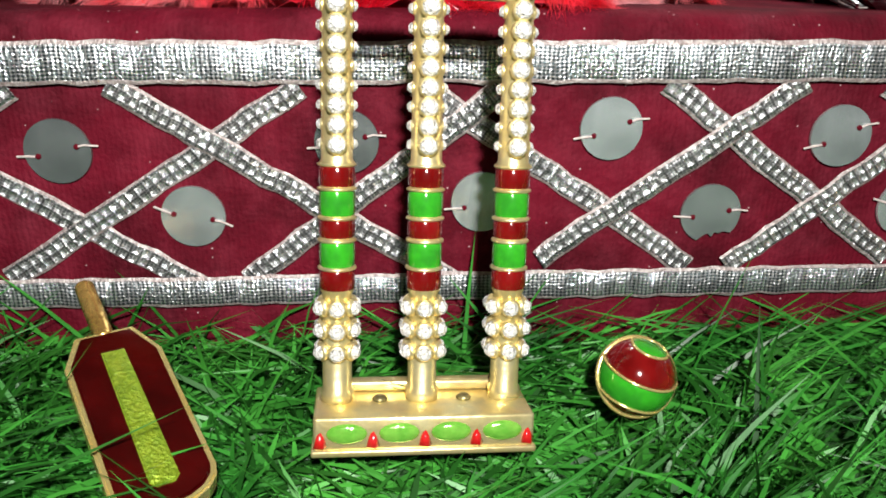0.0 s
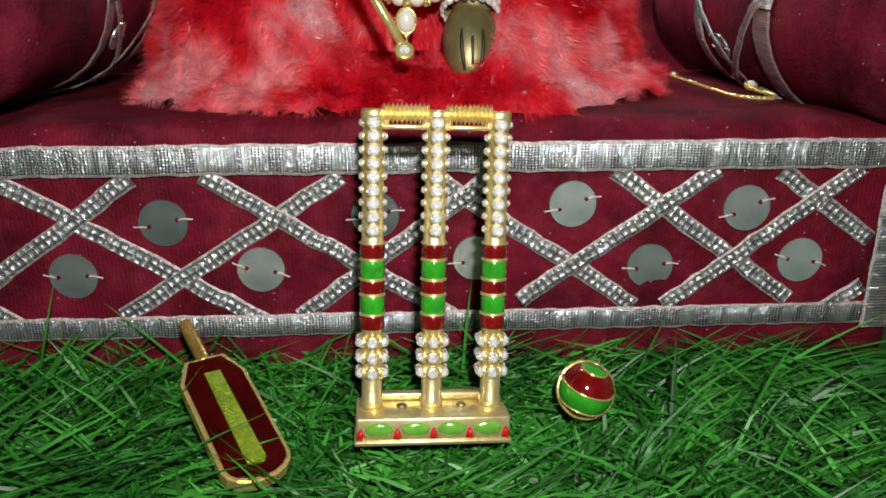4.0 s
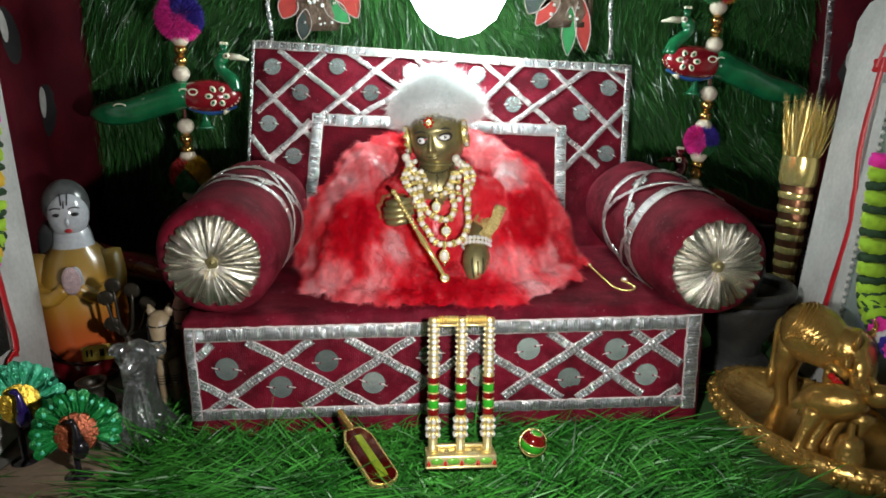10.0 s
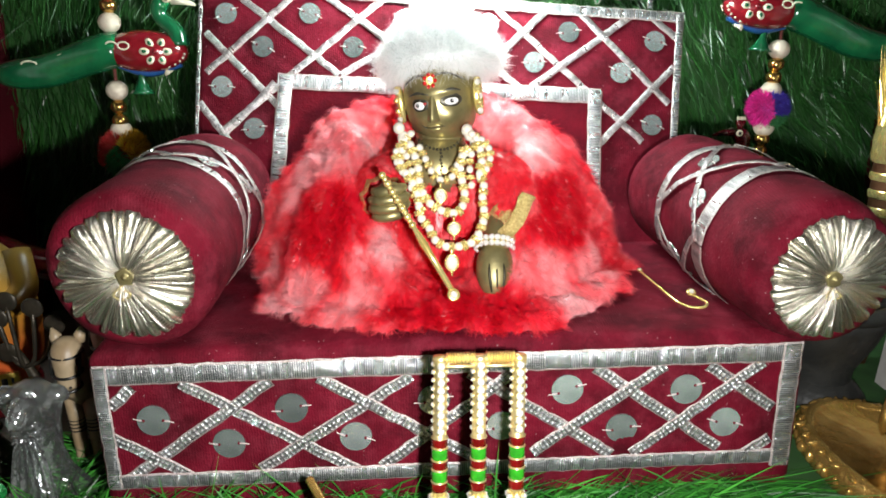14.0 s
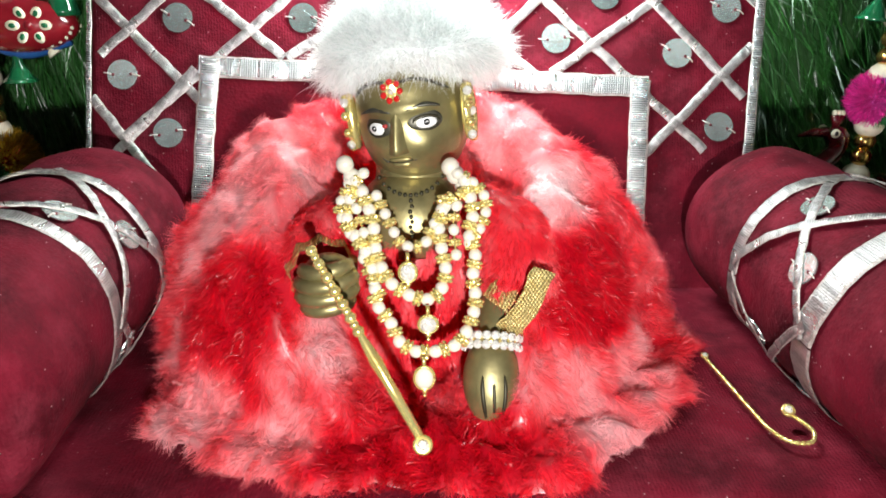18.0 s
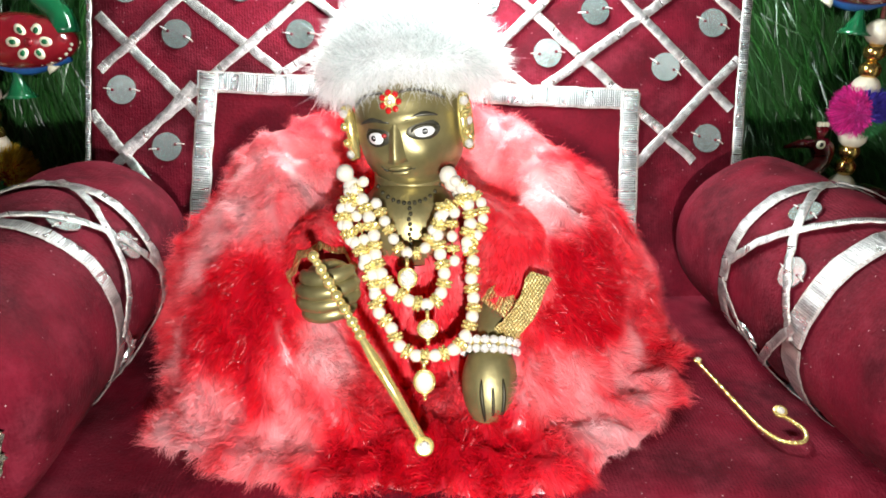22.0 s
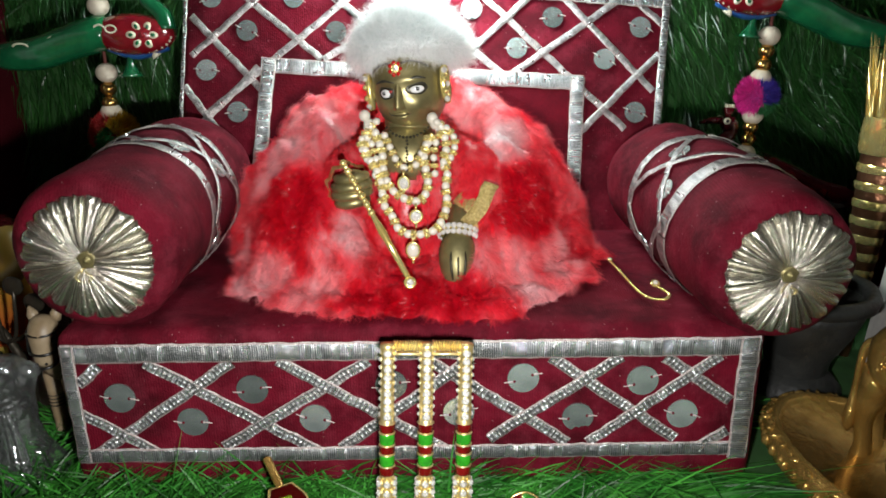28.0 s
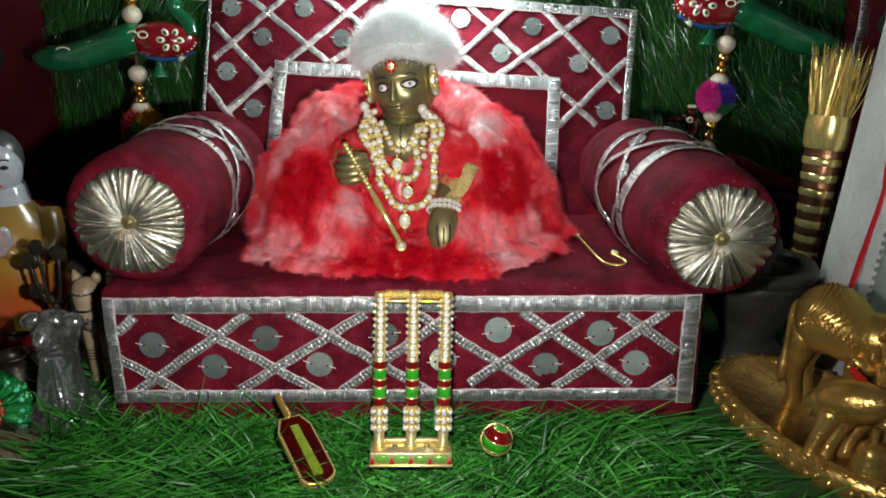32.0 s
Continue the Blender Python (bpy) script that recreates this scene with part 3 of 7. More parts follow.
BACK_LATTICE = [(-0.1184, 0.2174, -0.0570, 0.1690), (-0.0650, 0.2150, -0.0100, 0.1770), (-0.1355, 0.1947, -0.0920, 0.1500),
                (-0.1400, 0.1545, -0.1080, 0.1130), (-0.1357, 0.1716, -0.0830, 0.2150), (-0.1270, 0.1377, -0.0290, 0.2125),
                (-0.0560, 0.1690, 0.0180, 0.2080), (-0.0130, 0.2090, 0.0540, 0.1580), (0.0384, 0.2066, 0.1258, 0.1270),
                (0.0895, 0.2033, 0.1431, 0.1485), (0.1345, 0.2000, 0.1517, 0.1850), (0.0200, 0.1620, 0.0736, 0.2074),
                (0.0590, 0.1600, 0.1224, 0.2005), (0.0980, 0.1250, 0.1470, 0.1700), (-0.1380, 0.1250, -0.0950, 0.1650)]
for i, (x0, z0, x1, z1) in enumerate(BACK_LATTICE):
    ribbon(back, BACK_N, (x0, z0), (x1, z1), 0.0041, 0.0003 + 0.0005 * (i % 2) + 0.00005 * i, backrest, "lattice_ribbon")
for i, (a, b, w) in enumerate((((-0.1385, 0.2220), (0.1545, 0.1985), 0.0065), ((-0.1372, 0.224), (-0.1442, 0.09), 0.0022), ((0.1520, 0.2000), (0.1410, 0.09), 0.0045),
                               ((-0.0935, 0.1660), (0.1010, 0.1535), 0.0092), ((-0.0885, 0.1690), (-0.0990, 0.075), 0.0085), ((0.0975, 0.1565), (0.0930, 0.075), 0.0085))):
    ribbon(back, BACK_N, a, b, w, 0.0017 + 0.0004 * (i % 3), backrest, "edge_ribbon")


def mirror_mesh(r, bite=False):
    bm = bmesh.new()
    vs = []
    for i in range(36):
        a = 2 * math.pi * i / 36
        k = r
        if bite and 4.2 < a < 5.3:
            k = r * (0.62 + 0.2 * abs(math.sin(a * 7)))
        vs.append(bm.verts.new((k * math.cos(a), k * math.sin(a), 0)))
    f = bm.faces.new(vs)
    ex = bmesh.ops.extrude_face_region(bm, geom=[f])
    for v in ex["geom"]:
        if isinstance(v, bmesh.types.BMVert):
            v.co.z += 0.0006
            v.co.x *= 0.985
            v.co.y *= 0.985
    bmesh.ops.recalc_face_normals(bm, faces=bm.faces)
    for sx in (-1, 1):
        add_tube(bm, [(sx * r * 0.62, 0.0002 * sx, 0.0008), (sx * r * 0.85, 0.0003, 0.0011), (sx * r * 1.22, -0.0006 * sx, 0.0004)], 0.00025, 5, 1)
        add_ball(bm, (sx * r * 0.60, 0.0002 * sx, 0.0006), 0.0007, 6, 4, 2)
    return mesh_of("mirror", bm, [MIRROR, THREAD, VELVET_DARK], smooth=False)


MIRROR_FRONT, MIRROR_BIT, MIRROR_BACK = mirror_mesh(0.0071), mirror_mesh(0.0071, True), mirror_mesh(0.0064)
FRONT_TURN = Matrix(((1, 0, 0, 0), (0, 0, -1, 0), (0, 1, 0, 0), (0, 0, 0, 1)))
for i, (x, z) in enumerate(((-0.130, 0.038), (-0.099, 0.0255), (-0.071, 0.0415), (-0.044, 0.0265), (-0.0095, 0.043), (0.0205, 0.029),
                            (0.049, 0.0455), (0.074, 0.0255), (0.102, 0.0435), (0.121, 0.0265))):
    m = Matrix.Translation(front(x, z, 0.0006)) @ FRONT_TURN @ pose(0, 0, 0, RND.uniform(-2, 2), RND.uniform(-2, 2), RND.uniform(-25, 25) if i != 7 else 8)
    place("mirror", MIRROR_BIT if i == 7 else MIRROR_FRONT, seat, m, "round mirror with a chipped lower edge" if i == 7 else "")
BACK_TURN = pose(0, 0, 0, 90 - math.degrees(math.atan(0.34)))
for x, z in ((-0.1234, 0.2051), (-0.0736, 0.2045), (-0.1020, 0.1858), (-0.1267, 0.1634), (-0.1082, 0.1393), (-0.0482, 0.1847), (-0.0171, 0.1999),
             (0.0340, 0.1969), (0.0611, 0.1743), (0.0830, 0.1916), (0.1142, 0.1673), (0.1362, 0.1854), (0.1323, 0.1366)):
    m = Matrix.Translation(back(x, z, 0.0006)) @ BACK_TURN @ pose(0, 0, 0, RND.uniform(-2, 2), RND.uniform(-2, 2), RND.uniform(-30, 30))
    place("mirror", MIRROR_BACK, backrest, m)


# ---- bolsters ----
def bolster(c0, c1, R, label, bands):
    c0, c1 = Vector(c0), Vector(c1)
    axis = (c1 - c0)
    length = axis.length
    zz = axis.normalized()
    xx = Vector((0, 0, 1)).cross(zz).normalized()
    yy = zz.cross(xx)
    m = Matrix.Translation(c0) @ Matrix((xx, yy, zz)).transposed().to_4x4()
    th = thing("bolster", c0 - Vector((0, -length / 2, R)), label, "bolster", "bolsters of the toy sofa")
    bm = bmesh.new()
    prof = [(R * 0.62, 0.002), (R * 0.80, 0.0005), (R * 0.93, 0.003), (R * 0.99, 0.010)] + [(R * (1 + 0.015 * math.sin(3 * k)), 0.010 + (length - 0.022) * k / 14) for k in range(1, 15)] + [(R * 0.95, length - 0.005), (R * 0.8, length)]
    add_lathe(bm, prof, m, 48, wobble=lambda a, z: 1 + 0.02 * math.sin(2 * a + z * 60) + 0.012 * math.sin(5 * a - z * 90))
    cover = part("cover", bm, VELVET, th)
    # pleated end disc
    bm = bmesh.new()
    r = 0.0256
    pleats, per = 26, 6
    n = pleats * per
    cut = [RND.uniform(-0.3, 0.3) for _ in range(pleats)]
    far = [RND.uniform(-0.04, 0.07) for _ in range(pleats)]
    tip = [RND.uniform(0.6, 1.25) for _ in range(pleats)]
    rows, at = [], {}
    uv = bm.loops.layers.uv.verify()
    for k, rr in enumerate((0.10, 0.3, 0.55, 0.8, 0.97, 1.03)):
        row = []
        for i in range(n):
            q, w = divmod(i, per)
            u = w / per
            a = 2 * math.pi * (q + u + cut[q] * (1 - u) + cut[(q + 1) % pleats] * u) / pleats
            fold = math.sin(math.pi * u) ** 0.7 * (1.15 - 0.3 * u)
            d = (0.0046 * rr + 0.0006) * (fold - 0.4) * tip[q]
            out = rr * r * (1 + (far[q] * (1 - u) if k > 3 else 0)) + (RND.uniform(-0.0005, 0.0005) if k == 5 else 0)
            dome = 0.0040 * (1 - rr ** 2) - (0.0015 if k == 5 else 0) - (0.0030 if k == 0 else 0)
            v = bm.verts.new(m @ Vector((out * math.cos(a) + 0.0010 * (1 - rr), out * math.sin(a), -0.0010 - dome - d)))
            at[v] = (u * 0.0050 + 0.0050 * q, rr * r)
            row.append(v)
        rows.append(row)
    for a, b in zip(rows, rows[1:]):
        for i in range(n):
            f = bm.faces.new((b[i], b[(i + 1) % n], a[(i + 1) % n], a[i]))
            for lp in f.loops:
                lp[uv].uv = at[lp.vert]
    bm.faces.new(rows[0])
    rosette = part("rosette", bm, GILT_CLOTH, th, "pleated pale gilt brocade rosette")
    bm = bmesh.new()
    add_lathe(bm, [(0.0036, -0.0012), (0.0040, -0.0026), (0.0028, -0.0034), (0.0016, -0.0026), (0.0010, -0.0040), (0.0003, -0.0046)], m, 16, wobble=lambda a, z: 1 + 0.14 * math.sin(5 * a))
    part("gathering_knot", bm, BRASS, rosette, "dull brass button gathering the pleats")
    bm = bmesh.new()
    add_tube(bm, curve_pts([m @ Vector((0.0010, -0.0030, -0.0040)), m @ Vector((0.0045, -0.0062, -0.0056)), m @ Vector((0.0016, -0.0088, -0.0050)), m @ Vector((-0.0022, -0.0064, -0.0054)), m @ Vector((0.0006, -0.0042, -0.0050))], 16), 0.00035, 6)
    part("thread_loop", bm, GOLD, rosette)

    def wrap(z0, z1, a0, a1, width, lift, name):
        bmw = bmesh.new()
        k = 30
        ps, ns = [], []
        for i in range(k + 1):
            a = radians(a0 + (a1 - a0) * i / k)
            z = z0 + (z1 - z0) * i / k
            w = 1 + 0.02 * math.sin(2 * a + z * 60) + 0.012 * math.sin(5 * a - z * 90)
            nn_ = Vector((math.cos(a), math.sin(a), 0))
            ps.append(m @ (nn_ * (R * (w + 0.016) + lift) + Vector((0, 0, z))))
            ns.append(m.to_3x3() @ nn_)
        add_strip(bmw, ps, ns, width, 0.0005, RND)
        part(name, bmw, [SILVER_DULL, SILVER_EDGE], cover)

    (z0, w0), (z1, w1) = bands
    wrap(z0, z0, 0, 359, w0, 0.0002, "band_ribbon")
    wrap(z1, z1, 0, 359, w1, 0.0002, "band_ribbon")
    for s in range(4):
        wrap(z0, z1, s * 90, s * 90 + 90, 0.0034, 0.0008, "lattice_ribbon")
        wrap(z1, z0, s * 90 + 8, s * 90 + 98, 0.0034, 0.0011, "lattice_ribbon")
        for u, da in ((0.30, 30), (0.68, 62)):
            a = radians(s * 90 + da)
            dz = z0 + (z1 - z0) * u
            nn_ = m.to_3x3() @ Vector((math.cos(a), math.sin(a), 0))
            q = nn_.to_track_quat("Z", "Y").to_matrix().to_4x4()
            w = 1 + 0.02 * math.sin(2 * a + dz * 60) + 0.012 * math.sin(5 * a - dz * 90)
            place("mirror", MIRROR_BACK, cover, Matrix.Translation(m @ (Vector((math.cos(a), math.sin(a), 0)) * R * (w + 0.02) + Vector((0, 0, dz)))) @ q @ Matrix.Scale(0.85, 4))
    return th


bolster((-0.1300, -0.0070, 0.1062), (-0.1290, 0.138, 0.109), 0.0345, "crimson velvet bolster with brocade rosette, resting on the sofa", ((0.058, 0.0070), (0.100, 0.0055)))
bolster((0.1547, -0.0105, 0.0976), (0.142, 0.138, 0.104), 0.0335, "crimson velvet bolster with mirrors, drooping over the seat edge", ((0.050, 0.0105), (0.098, 0.0060)))


# ---- fur cape and figure ----
def cape_z(x, y):
    """Height of the plush cape over the seat."""
    e = (x / 0.097) ** 2 + ((y - 0.083) / (0.079 if y < 0.083 else 0.068)) ** 2
    apron = max(0.0, 1 - e ** 2) ** 0.5
    k = (x / (0.0975 if x < 0 else 0.0890)) ** 2 + ((y - 0.110) / (0.088 if y < 0.110 else 0.055)) ** 2
    dome = max(0.0, 1 - k) ** 0.56
    dome *= 1 - 0.97 * math.exp(-(x / 0.034) ** 4 - ((y - 0.042) / 0.055) ** 4)
    fold = 0.0030 * math.sin(y * 430 + 1.0 + x * 40) * math.exp(-((x - 0.060) / 0.026) ** 2 - ((y - 0.058) / 0.034) ** 2)
    fold += 0.0022 * math.sin(math.atan2(y - 0.10, x) * 19) * math.exp(-((x + 0.062) / 0.030) ** 2)
    return 0.0715 + 0.009 * apron + 0.087 * dome + fold * min(1.0, apron * 1.5)


cape = thing("fur_cape", (0, 0.08, 0.071), "pink and red tie-dyed plush fur cape spread on the seat", "cape")
bm = bmesh.new()
rings, last = 40, None
grid = []
for i in range(rings + 1):
    row = []
    u = i / rings
    for k in range(120):
        a = 2 * math.pi * k / 120
        wob = 1 + 0.035 * math.sin(5 * a + 1) + 0.03 * math.sin(9 * a) + 0.02 * math.sin(17 * a + 2)
        x, y = 0.097 * u * wob * math.cos(a), 0.083 + (0.079 if math.sin(a) < 0 else 0.068) * u * wob * math.sin(a)
        row.append(bm.verts.new((x, y, cape_z(x / wob, 0.083 + (y - 0.083) / wob) + 0.004 * noise.noise(Vector((x * 60, y * 60, 0))) + 0.0026 * noise.noise(Vector((x * 150, y * 150, 4))) + 0.0016 * noise.noise(Vector((x * 320, y * 320, 9))))))
    grid.append(row)
for a, b in zip(grid, grid[1:]):
    for k in range(120):
        bm.faces.new((a[k], b[k], b[(k + 1) % 120], a[(k + 1) % 120]))
bm.faces.ensure_lookup_table()
bmesh.ops.remove_doubles(bm, verts=bm.verts, dist=1e-6)
bmesh.ops.recalc_face_normals(bm, faces=bm.faces)
tri = [(f.calc_center_median().copy(), f.normal.copy(), [v.co.copy() for v in f.verts], f.calc_area()) for f in bm.faces]
cape_body = part("backing", bm, FUR_PINK, cape)
weights = np.array([t[3] for t in tri])
pick = RNG.choice(len(tri), 270000, p=weights / weights.sum())
roots, norms = [], []
for i in pick:
    c, nrm, vs, _a = tri[i]
    w = RNG.dirichlet([1] * len(vs))
    roots.append(sum((v * float(q) for v, q in zip(vs, w)), Vector()))
    norms.append(nrm)
roots, norms = np.array(roots), np.array(norms)
downhill = np.column_stack([roots[:, 0] * 7, (roots[:, 1] - 0.10) * 7, np.full(len(roots), -0.45)])
swirl = np.column_stack([np.sin(roots[:, 1] * 70 + roots[:, 2] * 50), np.zeros(len(roots)), np.cos(roots[:, 0] * 60)]) * 0.25
swirl += 0.56 * np.column_stack([np.sin(roots[:, 1] * 520 + 3 * np.sin(roots[:, 0] * 300)), np.sin(roots[:, 0] * 450 + 2), np.sin(roots[:, 0] * 480 + roots[:, 2] * 420)])
tagged(place("fur", blades("fur", roots, norms * 0.75, downhill * 0.9 + swirl, 0.0033, 0.00018, FUR_PINK, RNG, 0.7, 0.45, 2), cape), kind="stuff")

# ---- the brass figure: one mesh ----
PATINA = surf("brass_smoky_patina", (0.115, 0.108, 0.080), (0.070, 0.068, 0.052), 260, 0.42, 0.6)
BRASS_DARK = surf("brass_patina", (0.05, 0.045, 0.025), None, 200, 0.5, 0.6)
EYE_WHITE = surf("white_enamel", (0.82, 0.82, 0.80), (0.76, 0.76, 0.74), 300, 0.15, coat=0.5)
BLACK_PAINT = surf("black_paint", (0.012, 0.012, 0.012), None, 200, 0.3)
RED_PAINT = surf("red_paint", (0.42, 0.012, 0.012), (0.34, 0.008, 0.01), 200, 0.3)

HEAD = Matrix.Translation((-0.0012, 0.0765, 0.1672)) @ pose(0, 0, 0, 0, -7, -14) @ Matrix.Diagonal((1, 1, 0.90, 1))


def face_y(x, z):
    """Front of the face in the head's own frame: flat and full in the cheeks."""
    v = min(0.98, abs(z) / (0.0275 if z < 0 else 0.0232))
    return -0.0195 * math.sqrt(1 - v ** (3 if z < 0 else 2)) * math.sqrt(max(0.05, 1 - (x / 0.0178) ** 2))


def head_bm():
    """Head in its own frame: looks along -y, chin at the bottom."""
    bm = bmesh.new()
    bmesh.ops.create_uvsphere(bm, u_segments=64, v_segments=48, radius=1.0)
    for v in bm.verts:
        x, y, z = v.co
        k = min(1.22, math.sqrt((1 - abs(z) ** 3) / max(1e-4, 1 - z * z))) if z < 0 else 1.0
        p = Vector((x * k * 0.0175, y * k * 0.0195, z * (0.0232 if z > 0 else 0.0275)))
        if y < 0:
            f = -y
            s = lambda cx, cz, rx, rz: math.exp(-((p.x - cx) / rx) ** 2 - ((p.z - cz) / rz) ** 2)
            for ex, ez in ((-0.0069, -0.0044), (0.0084, -0.0038)):
                p.y += f * 0.0015 * s(ex, ez, 0.0052, 0.0036)
                p.y -= f * 0.0009 * s(ex, ez - 0.0080, 0.0050, 0.0050)
                p.y -= f * 0.0012 * s(ex, ez + 0.0052, 0.0062, 0.0016)
            p.y -= f * 0.0012 * s(0.001, -0.0220, 0.0055, 0.0035)
        v.co = p
    for sx, ex, ez, w, h, pup in ((-1, -0.0069, -0.0044, 0.0029, 0.0024, -0.0006), (1, 0.0084, -0.0038, 0.0034, 0.0021, 0.0001)):
        yf = face_y(ex, ez)
        q = pose(0, 0, 0, 0, 0, math.degrees(math.asin(ex / 0.0178)) * 0.8)
        at = lambda dx, dy, dz: Vector((ex, yf, ez)) + q.to_3x3() @ Vector((dx, dy, dz))
        add_ball(bm, at(-sx * 0.0004, 0.0011, 0.0004), (w * 1.65, 0.0012, h * 1.75), 24, 14, 4, q)
        add_ball(bm, at(0, 0.0005, 0), (w, 0.0011, h), 20, 12, 1, q)
        add_ball(bm, at(pup, -0.0004, 0.0001), (0.00105, 0.0004, 0.00105), 12, 8, 2, q)
        add_ball(bm, at(pup + 0.0003, -0.0007, 0.0003), (0.0003, 0.0002, 0.0003), 8, 6, 1, q)
        lid = [at(u * w * 1.25, -0.0001 + 0.0006 * u * u, h * 1.05 * math.sqrt(1 - u * u)) for u in np.linspace(-1, 1, 11)]
        add_tube(bm, lid, [0.0002] + [0.00055] * 9 + [0.0002], 6, 3)
        low = [at(u * w * 1.2, 0.0001 + 0.0006 * u * u, -h * 1.05 * math.sqrt(1 - u * u)) for u in np.linspace(-1, 1, 11)]
        add_tube(bm, low, [0.0001] + [0.00035] * 9 + [0.0001], 6, 3)
        brow = [at(sx * (-0.0058 + 0.0105 * u), 0.0001 - 0.0004 * u, h + 0.0022 + 0.0018 * math.sin(math.pi * (0.1 + 0.8 * u))) for u in np.linspace(0, 1, 10)]
        add_tube(bm, brow, [0.0004, 0.0008] + [0.00105] * 5 + [0.0008, 0.0006, 0.0003], 6, 4, 0.6)
        add_ball(bm, (sx * 0.0170, 0.001, -0.003), (0.0028, 0.0042, 0.0075), 14, 10, 0, pose(0, 0, 0, 0, sx * -8, 0))
    add_ball(bm, Vector((-0.0040, face_y(-0.0040, -0.0036) + 0.0002, -0.0036)), (0.0009, 0.0005, 0.0008), 8, 6, 5)
    # wedge of a nose with a flat underside
    rows = []
    for u in np.linspace(0, 1, 8):
        z, w, pr = 0.0020 - 0.0152 * u, 0.0010 + 0.0019 * u ** 1.2, 0.0004 + 0.0044 * u
        y0 = face_y(0, z) + 0.0006
        rows.append([bm.verts.new((-0.0010 * u + w * a, y0 - pr * h, z)) for a, h in ((-1.25, 0), (-0.72, 0.50), (-0.12, 1.0), (0.12, 1.0), (0.72, 0.50), (1.25, 0))])
    for a, c in zip(rows, rows[1:]):
        for i in range(5):
            bm.faces.new((a[i], a[i + 1], c[i + 1], c[i]))
    bm.faces.new(rows[-1])
    # full square lips, the line between them and the smile's ends
    for z, w, h in ((-0.0154, 0.0037, 0.0010), (-0.0173, 0.0032, 0.0012)):
        add_ball(bm, (-0.0010, face_y(0, z) + 0.0001, z), (w, 0.0013, h), 20, 10)
    add_tube(bm, [(-0.0010 + u * 0.0038, face_y(0, -0.0163) - 0.0009 + 0.0009 * u * u, -0.0163 + 0.0003 * u * u) for u in np.linspace(-1, 1, 9)], 0.00028, 5, 3)
    for sx in (-1, 1):
        add_tube(bm, [(-0.0010 + sx * (0.0040 + 0.0022 * u), face_y(0.0045, -0.0163) + 0.0004 * u - 0.0002, -0.0162 + 0.0022 * u * u) for u in np.linspace(0, 1, 5)], [0.0004, 0.0004, 0.0003, 0.0003, 0.0001], 5, 4)
        wave = [(sx * (0.0018 + 0.0130 * u), face_y(0.0018 + 0.0130 * u, 0.0095) + 0.0001, 0.0095 + 0.0016 * math.sin(math.pi * (0.1 + 0.9 * u)) - 0.004 * u * u) for u in np.linspace(0, 1, 10)]
        add_tube(bm, wave, [0.0003] + [0.0007] * 8 + [0.0003], 6, 4, 0.7)
    bmesh.ops.recalc_face_normals(bm, faces=bm.faces)
    bmesh.ops.transform(bm, matrix=HEAD, verts=bm.verts)
    return bm


bm = head_bm()
add_lathe(bm, [(0.0150, 0), (0.0130, 0.006), (0.0120, 0.011), (0.0120, 0.016)], Matrix.Translation((-0.0015, 0.075, 0.134)), 24)
add_ball(bm, (0.0, 0.078, 0.112), (0.024, 0.020, 0.034), 28, 20)
add_ball(bm, (0.0, 0.080, 0.078), (0.030, 0.026, 0.009), 24, 10)
add_ball(bm, (-0.002, 0.0700, 0.1300), (0.0185, 0.0165, 0.0180), 32, 22)
# arm and palm resting on the knee
add_tube(bm, curve_pts([(0.018, 0.074, 0.128), (0.030, 0.060, 0.118), (0.0240, 0.047, 0.1060), (0.0214, 0.0385, 0.0980)], 14), [0.0075] * 8 + [0.0072, 0.0070, 0.0068, 0.0066, 0.0064, 0.0060], 14)
palm = Matrix.Translation((0.0212, 0.0345, 0.0900)) @ pose(0, 0, 0, -26, 0, 0)
add_ball(bm, (0, 0, 0), (0.0090, 0.0062, 0.0138), 24, 18, 0, None)
for v in bm.verts[-(24 * 17 + 2):]:
    v.co = palm @ v.co
for k in range(3):
    u = (k - 1.0) * 0.0034
    pts = [palm @ Vector((u * 0.95, -0.0054, 0.002)), palm @ Vector((u, -0.0057, -0.0030)), palm @ Vector((u * 0.85, -0.0046, -0.0080)), palm @ Vector((u * 0.65, -0.0022, -0.0118))]
    add_tube(bm, curve_pts(pts, 9), [0.0003, 0.0006, 0.0007, 0.0007, 0.0007, 0.0007, 0.0007, 0.0006, 0.0003], 5, 3)
# arm with the closed fist
add_tube(bm, curve_pts([(-0.018, 0.074, 0.128), (-0.029, 0.056, 0.122), (-0.028, 0.044, 0.121), (-0.0265, 0.038, 0.123)], 14), 0.0068, 14)
add_ball(bm, (-0.0262, 0.0370, 0.1235), (0.0086, 0.0082, 0.0084), 24, 16)
for k in range(4):
    z = 0.1292 - 0.0038 * k
    r = 0.0086 * (0.84, 1.0, 1.0, 0.84)[k]
    curl = [Vector((-0.0262 + r * math.sin(t), 0.0370 - r * math.cos(t), z + 0.0012 * math.sin(t))) for t in np.linspace(-1.5, 1.2, 9)]
    add_tube(bm, curl, [0.0016, 0.0022, 0.0024, 0.0025, 0.0025, 0.0024, 0.0024, 0.0022, 0.0014], 9)
# engraved beads on chest
def chest_skin(x, z):
    return 0.0700 - 0.0165 * math.sqrt(max(0.02, 1 - ((x + 0.002) / 0.0185) ** 2 - ((z - 0.130) / 0.018) ** 2))


